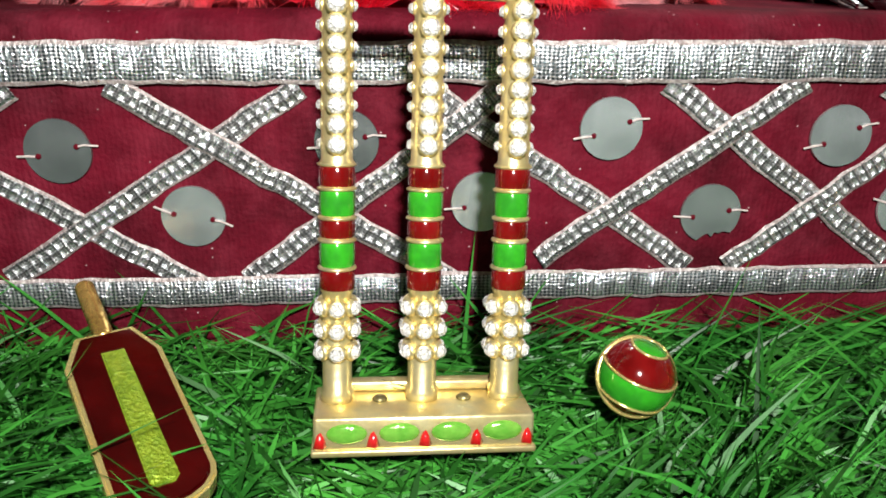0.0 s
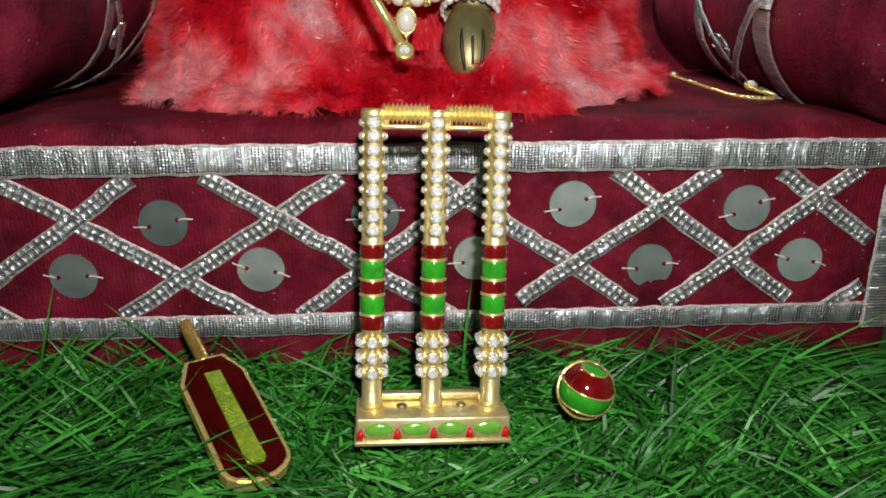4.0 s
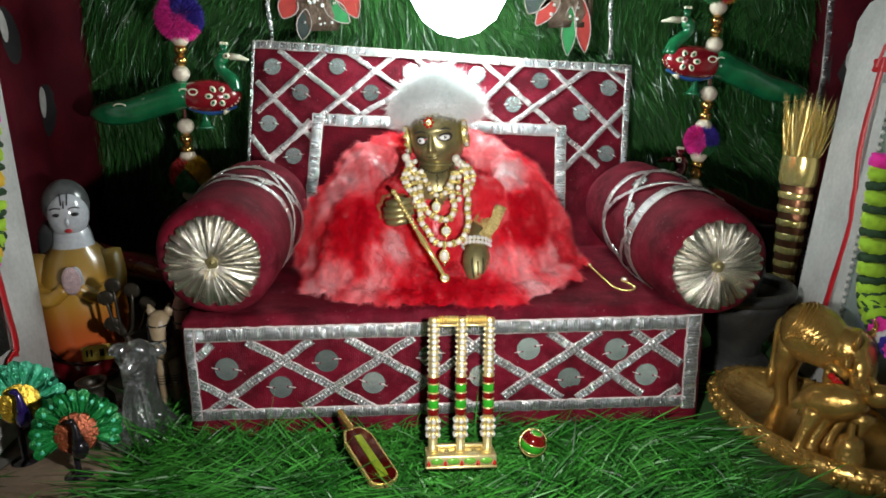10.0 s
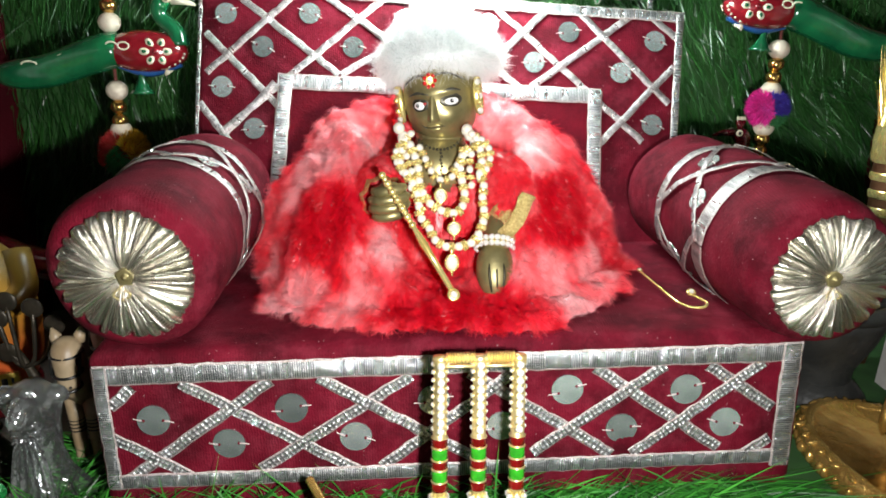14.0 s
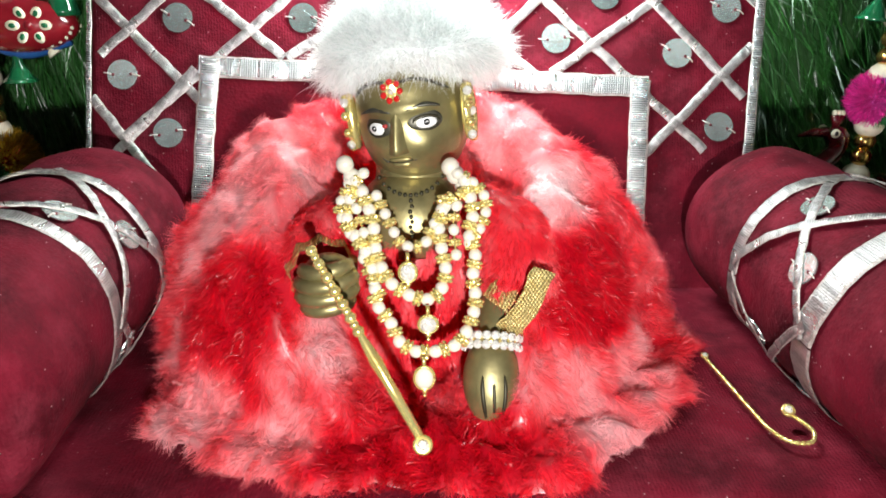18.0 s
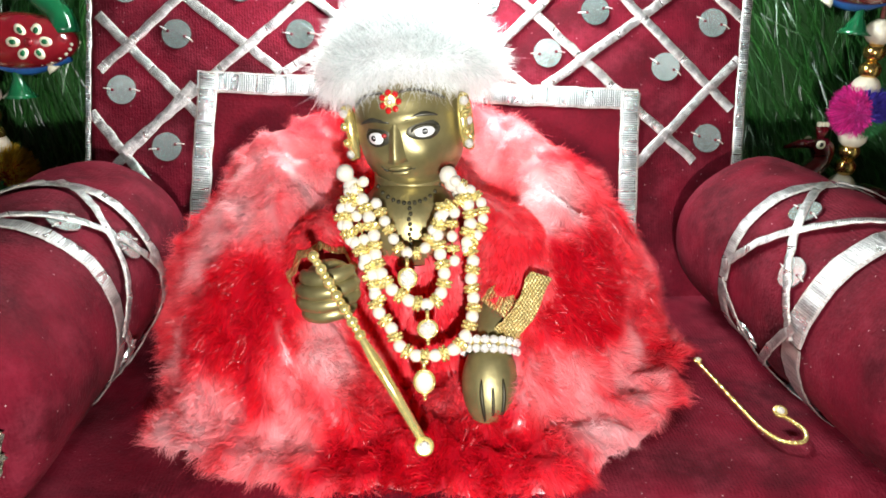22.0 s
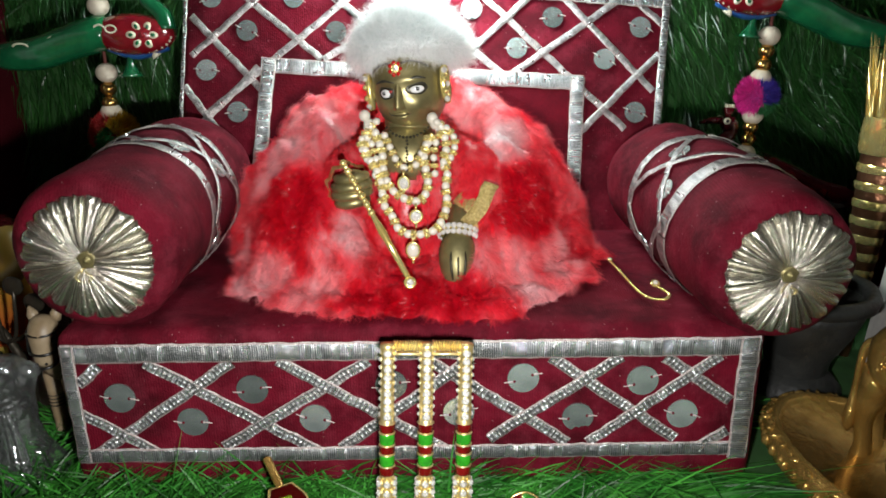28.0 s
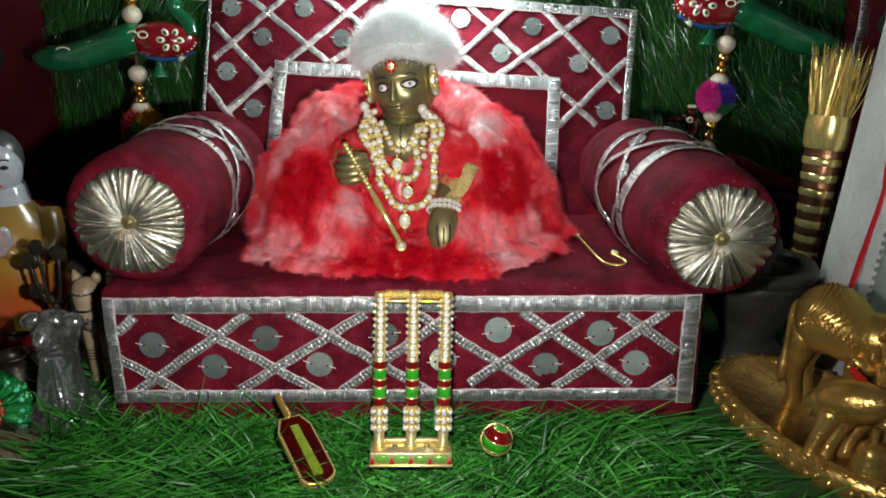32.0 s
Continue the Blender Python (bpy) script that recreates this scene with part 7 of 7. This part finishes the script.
def toy_horse(tx, ty, z0, coat, turn, label):
    bm = bmesh.new()
    for dx, dy in ((-0.0045, -0.006), (0.0045, -0.006), (-0.0045, 0.020), (0.0045, 0.020)):
        add_lathe(bm, [(0.0036, 0.0), (0.0038, 0.004), (0.0034, 0.012), (0.0042, 0.030), (0.0050, 0.046)], Matrix.Translation((dx, dy, 0)), 14)
        add_lathe(bm, [(0.0039, -0.0002), (0.0042, 0.002), (0.0040, 0.0055)], Matrix.Translation((dx, dy, 0)), 14, 1)
        for k in range(4):
            add_lathe(bm, [(0.0042, 0.0), (0.0047, 0.0004), (0.0043, 0.0008)], Matrix.Translation((dx, dy, 0.0255 + 0.0022 * k)), 14, 1)
    add_ball(bm, (0, 0.007, 0.049), (0.0098, 0.0200, 0.0115), 22, 14)
    add_tube(bm, curve_pts([(0, -0.004, 0.050), (0, -0.011, 0.064), (0, -0.013, 0.078)], 8), [0.0092, 0.0092, 0.0090, 0.0086, 0.0082, 0.0078, 0.0074, 0.0066], 16)
    add_tube(bm, curve_pts([(0, -0.012, 0.083), (0, -0.0175, 0.076), (0, -0.0195, 0.066), (0, -0.0200, 0.0575)], 10), [0.0050, 0.0070, 0.0076, 0.0076, 0.0072, 0.0066, 0.0060, 0.0056, 0.0054, 0.0034], 18)
    for s in (-1, 1):
        add_lathe(bm, [(0.0032, 0.0), (0.0030, 0.004), (0.0006, 0.0085)], Matrix.Translation((s * 0.0052, -0.012, 0.0815)) @ pose(0, 0, 0, 0, s * 14, 0), 10)
        add_ball(bm, (s * 0.0060, -0.0215, 0.0735), (0.0010, 0.0012, 0.0022), 8, 6, 1)
        add_ball(bm, (s * 0.0024, -0.0252, 0.0605), 0.0008, 6, 5, 1)
    for zc, yc, r in ((0.0775, -0.0172, 0.0079), (0.0670, -0.0192, 0.0072), (0.0590, -0.0200, 0.0060)):
        add_tube(bm, [(r * math.cos(t), yc + 0.9 * r * math.sin(t), zc + 0.0012 * math.sin(t)) for t in np.linspace(0, 2 * math.pi, 21)], 0.0009, 5, 1)
    for s in (-1, 1):
        add_tube(bm, [(s * 0.0074, -0.0195, 0.0775), (s * 0.0068, -0.0222, 0.0670)], 0.0009, 5, 1)
    bmesh.ops.transform(bm, matrix=Matrix.Translation((tx, ty, z0)) @ pose(0, 0, 0, 0, 0, turn) @ Matrix.Diagonal((0.90, 0.90, 0.88, 1)), verts=bm.verts)
    tagged(part("toy_horse", bm, [coat, BLACK_PAINT]), label, "toy", "toy horses")


toy_horse(-0.1805, 0.0520, FLOOR_Z + 0.0005, CREAM, 4, "cream painted wooden toy horse with black harness lines")
toy_horse(-0.1700, 0.0830, FLOOR_Z + 0.0005, PINK_WOOD, -12, "pinkish wooden toy horse standing behind the cream one")

# dark little tree
BRONZE = surf("dark_bronze", (0.035, 0.030, 0.022), (0.06, 0.05, 0.035), 90, 0.4, 0.6, 0.3, 300)
dx0, dy0 = -0.2085, 0.061
bm = bmesh.new()
add_lathe(bm, [(0.012, -0.0135), (0.012, -0.010), (0.009, -0.008)], Matrix.Translation((dx0, dy0, 0)), 16)
add_tube(bm, curve_pts([(dx0, dy0, -0.009), (dx0 + 0.003, dy0, 0.02), (dx0 - 0.002, dy0 - 0.002, 0.040), (dx0 - 0.004, dy0 - 0.004, 0.048)], 12), [0.0050, 0.0048, 0.0045, 0.0042, 0.0034, 0.0028, 0.0024, 0.002, 0.0018, 0.0016, 0.0014, 0.0012], 10)
for ex, ez in ((-0.0100, 0.0650), (-0.0045, 0.0735), (0.0075, 0.0700), (0.0165, 0.0610), (-0.0080, 0.0470)):
    add_tube(bm, curve_pts([(dx0 - 0.002, dy0 - 0.003, 0.038), (dx0 + ex * 0.6, dy0 - 0.005, 0.044), (dx0 + ex, dy0 - 0.005, ez)], 7), 0.0011, 6)
    add_ball(bm, (dx0 + ex, dy0 - 0.005, ez), (0.0055, 0.0012, 0.0052), 14, 8)
tagged(part("metal_tree", bm, BRONZE), "small dark metal tree with round leaves beside the toy", "ornament")

# two fanned peacock ornaments
FAN_GREEN = surf("green_foil", (0.04, 0.62, 0.28), (0.18, 0.93, 0.62), 300, 0.26, 0.25, 1.0, 700)
FAN_DARK = surf("green_bronze_foil", (0.010, 0.24, 0.05), (0.03, 0.42, 0.10), 200, 0.26, 0.25, 0.9, 500)
FAN_YELLOW = surf("yellow_foil", (0.72, 0.52, 0.05), (0.55, 0.34, 0.03), 200, 0.25, 0.7, 0.8, 500)
FAN_RUST = surf("rust_foil", (0.36, 0.09, 0.03), (0.22, 0.05, 0.02), 200, 0.35, 0.6, 0.8, 500)
VIOLET = surf("violet_lacquer", (0.03, 0.015, 0.16), None, 90, 0.15, 0.2, coat=0.7)
DARK_LAC = surf("dark_lacquer", (0.015, 0.012, 0.016), None, 90, 0.2, coat=0.5)


def feather_mesh(mat, eye, rr):
    """One crumpled foil sector of a fan, opening along +x."""
    bm = bmesh.new()
    half = radians(8.6)
    rows = []
    for k, u in enumerate((0.36, 0.55, 0.72, 0.88, 1.0)):
        row = []
        for j in range(5):
            w = j / 2 - 1
            q = u * (1 - 0.07 * w * w if k == 4 else 1)
            y = -0.0010 + 0.0007 * RND.uniform(-1, 1) - 0.0012 * (1 - abs(w))
            row.append(bm.verts.new((rr * q * math.cos(half * w), y, rr * q * math.sin(half * w))))
        rows.append(row)
    for a, b in zip(rows, rows[1:]):
        for j in range(4):
            for tri in ((a[j], a[j + 1], b[j + 1]), (a[j], b[j + 1], b[j])):
                bm.faces.new(tri)
    bmesh.ops.solidify(bm, geom=bm.faces[:], thickness=0.0008)
    add_ball(bm, (rr * 0.80, -0.0030, 0), (rr * 0.055, 0.0006, rr * 0.045), 8, 5, 1)
    return mesh_of("feather", bm, [mat, eye], smooth=False)


for (px, py, pz), rr, cols, turn, label in (((-0.2500, -0.006, 0.0225), 0.0245, (FAN_GREEN, FAN_YELLOW, VIOLET), 27, "bright green foil peacock fan ornament with violet body"),
                                            ((-0.2115, -0.024, 0.0120), 0.0245, (FAN_DARK, FAN_RUST, DARK_LAC), 22, "dark green foil peacock fan ornament with rust centre")):
    th = thing("peacock_ornament", (px, py, FLOOR_Z), label, "ornament", "peacock ornaments")
    m = Matrix.Translation((px, py, pz)) @ pose(0, 0, 0, -16, 0, turn)
    kinds = [feather_mesh(cols[0], FAN_GREEN, rr) for _ in range(4)]
    bm = bmesh.new()
    add_lathe(bm, [(rr * 0.50, 0.0), (rr * 0.46, 0.0020), (rr * 0.2, 0.0030), (0.0005, 0.0034)], m @ pose(0, 0, 0, 90, 0, 0), 24, wobble=lambda a, z: 1 + 0.06 * math.sin(12 * a))
    fan = part("fan_centre", bm, cols[1], th, smooth=False)
    for k in range(15):
        a = -22 + 224 * k / 14
        place("feather", kinds[k % 4], fan, m @ Matrix.Translation((0, 0.0008 * (k % 2), 0)) @ pose(0, 0, 0, 0, -a, 0) @ Matrix.Scale(RND.uniform(0.96, 1.04), 4))
    bm = bmesh.new()
    add_ball(bm, m @ Vector((0.0015, -0.0075, -0.0080)), (0.0046, 0.0044, 0.0062), 16, 12)
    add_tube(bm, curve_pts([m @ Vector((0.001, -0.0085, -0.003)), m @ Vector((0.0005, -0.0100, 0.004)), m @ Vector((-0.001, -0.0100, 0.008)), m @ Vector((-0.004, -0.0115, 0.0085))], 10), [0.0034, 0.0028, 0.0022, 0.0018, 0.0016, 0.0016, 0.0020, 0.0020, 0.0012, 0.0005], 10)
    part("bird_body", bm, cols[2], th)
    bm = bmesh.new()
    add_lathe(bm, [(0.008, FLOOR_Z - pz), (0.008, FLOOR_Z - pz + 0.0015), (0.0018, FLOOR_Z - pz + 0.003), (0.0016, -0.006)], Matrix.Translation((px, py - 0.004, pz)), 16)
    part("stand", bm, DARK_LAC, th)

# tan board under the peacock
TAN_BOARD = surf("tan_board", (0.34, 0.25, 0.17), (0.24, 0.17, 0.11), 40, 0.7, 0, 0.4, 300)
bm = bmesh.new()
add_lathe(bm, [(0.97, 0.0), (1.0, 0.0004), (1.0, 0.0009), (0.97, 0.0012)], Matrix.Translation((-0.222, -0.030, FLOOR_Z + 0.0002)) @ Matrix.Diagonal((0.041, 0.033, 1, 1)), 48, wobble=lambda a, z: 1 + 0.03 * math.sin(3 * a + 1) + 0.012 * math.sin(8 * a))
tagged(part("board", bm, TAN_BOARD), "thin tan board lying on the floor under an ornament", "board")

# small dark pot behind the peacocks
bm = bmesh.new()
add_lathe(bm, [(0.010, FLOOR_Z), (0.013, -0.006), (0.0125, 0.004), (0.0085, 0.010), (0.0085, 0.014), (0.0105, 0.016), (0.0080, 0.0165), (0.0070, 0.010), (0.0090, 0.0)], Matrix.Translation((-0.226, 0.036, 0)), 22)
tagged(part("small_pot", bm, BRONZE), "small dark metal pot standing on the cement floor", "pot")

# stone mortar behind the bolster
STONE_GREY = surf("dark_grey_stone", (0.034, 0.035, 0.032), (0.018, 0.019, 0.018), 50, 0.5, 0, 0.6, 240)
mortar = thing("mortar", (0.2160, 0.090, FLOOR_Z), "dark grey stone mortar standing beside the sofa", "mortar")
at_mortar = Matrix.Translation((0.2160, 0.090, 0))
bm = bmesh.new()
add_lathe(bm, [(0.0245, -0.0135), (0.0255, -0.008), (0.0215, -0.003), (0.0165, 0.002)], at_mortar, 40)
part("foot", bm, STONE_GREY, mortar)
bm = bmesh.new()
add_lathe(bm, [(0.0165, 0.0015), (0.0180, 0.010), (0.0265, 0.026), (0.0310, 0.038), (0.0325, 0.046), (0.0295, 0.046), (0.0265, 0.036), (0.0180, 0.029), (0.0020, 0.027)], at_mortar, 40, cap=False)
part("bowl", bm, STONE_GREY, mortar)
bm = bmesh.new()
add_lathe(bm, [(0.0318, 0.0440), (0.0362, 0.0452), (0.0372, 0.0495), (0.0355, 0.0530), (0.0318, 0.0532), (0.0298, 0.0500), (0.0300, 0.0450)], at_mortar, 44, cap=False)
part("rim", bm, STONE_GREY, mortar)
bm = bmesh.new()
add_tube(bm, curve_pts([(0.214, 0.086, 0.036), (0.222, 0.094, 0.050), (0.232, 0.103, 0.064)], 8), [0.0085, 0.0090, 0.0085, 0.0078, 0.0075, 0.0078, 0.0080, 0.0050], 14)
tagged(part("pestle", bm, STONE_GREY), "dark grey stone pestle resting in the mortar", "pestle")

# gold cow and calf on an oval base: one mesh
COWX, COWY = 0.226, -0.015
bm = bmesh.new()
bme = Matrix.Translation((COWX - 0.007, COWY + 0.003, -0.0105)) @ pose(0, 0, 0, 0, 0, -75) @ Matrix.Diagonal((0.94, 0.53, 1, 1))
add_lathe(bm, [(0.077, 0.0), (0.081, 0.002), (0.082, 0.008), (0.0795, 0.012), (0.0755, 0.0140), (0.0720, 0.0145), (0.0695, 0.0125), (0.0690, 0.0115), (0.01, 0.0120)], bme, 96, wobble=lambda a, z: 1 + 0.008 * math.sin(30 * a))
for k in range(58):
    a = 2 * math.pi * (k + RND.uniform(-0.3, 0.3)) / 58
    add_ball(bm, bme @ Vector((0.0772 * math.cos(a), 0.0772 * math.sin(a), 0.0124)), (RND.uniform(0.0020, 0.0052), RND.uniform(0.0008, 0.0022), 0.0015), 8, 6, 0, pose(0, 0, 0, 0, 0, RND.uniform(0, 180)))
    add_ball(bm, bme @ Vector((0.0815 * math.cos(a + 0.05), 0.0815 * math.sin(a + 0.05), 0.0060)), (RND.uniform(0.0014, 0.0030), RND.uniform(0.0014, 0.0030), 0.0030), 8, 6)
TOCAM = Vector((-0.75, -0.66, 0))
cow_from = len(bm.verts)
spine = curve_pts([(0.2120, 0.005, 0.044), (0.2175, -0.002, 0.0500), (0.2250, -0.0105, 0.0515), (0.2330, -0.0200, 0.0480), (0.2400, -0.0280, 0.0430)], 16)
girth = [0.0085, 0.0125, 0.0152, 0.0168, 0.0178, 0.0182, 0.0184, 0.0183, 0.0180, 0.0176, 0.0170, 0.0163, 0.0155, 0.0147, 0.0140, 0.0132]
add_tube(bm, spine, girth, 28)
add_tube(bm, curve_pts([(0.2385, -0.0265, 0.0470), (0.2460, -0.0345, 0.0475), (0.2490, -0.0420, 0.0390), (0.2450, -0.0500, 0.0300), (0.2390, -0.0560, 0.0265)], 16),
         [0.0125, 0.0128, 0.0130, 0.0130, 0.0126, 0.0120, 0.0112, 0.0104, 0.0097, 0.0090, 0.0084, 0.0079, 0.0075, 0.0072, 0.0066, 0.0045], 22)
for sx in (-1, 1):
    side = Vector((-0.75, -0.66, 0)) * -sx
    h0 = Vector((0.2470, -0.0360, 0.0520)) + side * 0.008
    add_tube(bm, curve_pts([h0, h0 + side * 0.006 + Vector((0.003, -0.003, 0.006)), h0 + side * 0.003 + Vector((0.003, -0.003, 0.013))], 8), [0.0030, 0.0029, 0.0026, 0.0023, 0.0020, 0.0016, 0.0011, 0.0005], 10)
    add_ball(bm, h0 + side * 0.006 + Vector((0.0, 0.0, -0.006)), (0.0030, 0.0065, 0.0040), 12, 8, 0, pose(0, 0, 0, 20, 0, 40 * sx))
    add_ball(bm, Vector((0.2475, -0.0440, 0.0400)) + side * 0.0105, (0.0018, 0.0018, 0.0014), 10, 8)
    add_tube(bm, [Vector((0.2475 + 0.003 * u, -0.0440 + 0.003 * u, 0.0418 - 0.0012 * u * u)) + side * 0.0108 for u in (-1, -0.5, 0, 0.5, 1)], 0.0005, 6)
for (x, y), zt in (((0.2105, 0.0035), 0.044), ((0.2200, 0.0095), 0.044), ((0.2345, -0.0300), 0.040), ((0.2440, -0.0200), 0.040)):
    add_tube(bm, curve_pts([(x + 0.003, y - 0.003, zt), (x, y, 0.030), (x - 0.001, y + 0.002, 0.018), (x, y, 0.006), (x, y, 0.0005)], 14), [0.0105, 0.0102, 0.0094, 0.0083, 0.0072, 0.0062, 0.0055, 0.0050, 0.0048, 0.0048, 0.0050, 0.0052, 0.0060, 0.0060], 14)
# tail with tuft
add_tube(bm, curve_pts([(0.2100, 0.0085, 0.0560), (0.2060, 0.0115, 0.0520), (0.2050, 0.0115, 0.0360), (0.2045, 0.0110, 0.0220), (0.2030, 0.0100, 0.0100)], 16), [0.0030, 0.0028, 0.0026, 0.0025, 0.0024, 0.0024, 0.0024, 0.0024, 0.0024, 0.0026, 0.0030, 0.0038, 0.0044, 0.0044, 0.0034, 0.0012], 10)
# embossed cloth on the back: nested arcs and a fringe
for k in range(8):
    i0 = 3 + k
    pts = []
    for j in range(9):
        ph = radians(100 - 85 * j / 8)
        i1 = min(15, max(0, i0 + int(round(2.4 * math.sin(math.pi * j / 8)))))
        pts.append(spine[i1] + girth[i1] * 1.02 * (TOCAM * math.cos(ph) + Vector((0, 0, math.sin(ph)))))
    add_tube(bm, pts, [0.0006, 0.0009, 0.0011, 0.0012, 0.0012, 0.0012, 0.0011, 0.0009, 0.0006], 6)
for i1 in range(1, 15):
    for ph in (-2, 6):
        q = radians(ph + 10)
        add_ball(bm, spine[i1].lerp(spine[i1 + 1], 0.5 * (ph > 0)) + girth[i1] * 1.01 * (TOCAM * math.cos(q) + Vector((0, 0, math.sin(q)))), 0.0013, 8, 6)
# the cow is short in the body
bm.verts.ensure_lookup_table()
along = Vector((0.66, -0.75, 0))
for v in bm.verts[cow_from:]:
    v.co -= along * 0.26 * (v.co - Vector((0.2060, 0.0110, 0))).dot(along)
# calf
calf_from = len(bm.verts)
add_tube(bm, curve_pts([(0.1950, -0.0370, 0.0225), (0.2020, -0.0455, 0.0265), (0.2100, -0.0545, 0.0300), (0.2170, -0.0625, 0.0335)], 14), [0.0040, 0.0074, 0.0092, 0.0101, 0.0105, 0.0106, 0.0106, 0.0104, 0.0100, 0.0092, 0.0082, 0.0072, 0.0062, 0.0040], 20)
add_ball(bm, (0.2215, -0.0650, 0.0385), (0.0082, 0.0060, 0.0064), 16, 12, 0, pose(0, 0, 0, 0, -20, -40))
for s in (-1, 1):
    add_ball(bm, Vector((0.2165, -0.0625, 0.0435)) + TOCAM * 0.006 * s, (0.0020, 0.0045, 0.0026), 10, 8)
for x, y in ((0.1935, -0.0490), (0.2005, -0.0495), (0.2110, -0.0475), (0.2165, -0.0570)):
    add_tube(bm, curve_pts([(x + 0.004, y + 0.0005, 0.024), (x + 0.001, y, 0.013), (x, y, 0.006), (x, y, 0.0005)], 9), [0.0062, 0.0058, 0.0048, 0.0040, 0.0036, 0.0034, 0.0034, 0.0040, 0.0044], 12)
bm.verts.ensure_lookup_table()
for v in bm.verts[calf_from:]:
    v.co += Vector((0.0050, 0.0020, 0.0005)) * min(1.0, max(0.0, (v.co.z - 0.004) / 0.014))
# bell and jewelled collar
add_lathe(bm, [(0.0086, 0.0), (0.0092, 0.001), (0.0078, 0.004), (0.0070, 0.009), (0.0060, 0.0125), (0.0036, 0.0145), (0.0016, 0.0150), (0.0015, 0.022)], Matrix.Translation((0.2140, -0.0630, 0.0016)), 24)
for k in range(13):
    u = k / 12
    c = Vector((0.2140, -0.0340, 0.0400)).lerp(Vector((0.2280, -0.0600, 0.0345)), u) + Vector((0, 0, -0.004 * math.sin(math.pi * u)))
    add_ball(bm, c, 0.0022 if k in (1, 2, 3) else 0.0017, 8, 6, 1 if k in (1, 2, 3) else 0)
tagged(part("cow_statue", bm, [GOLD_PAINT, RED_STONE]), "golden cow and calf statue with bell on an oval base", "statue")
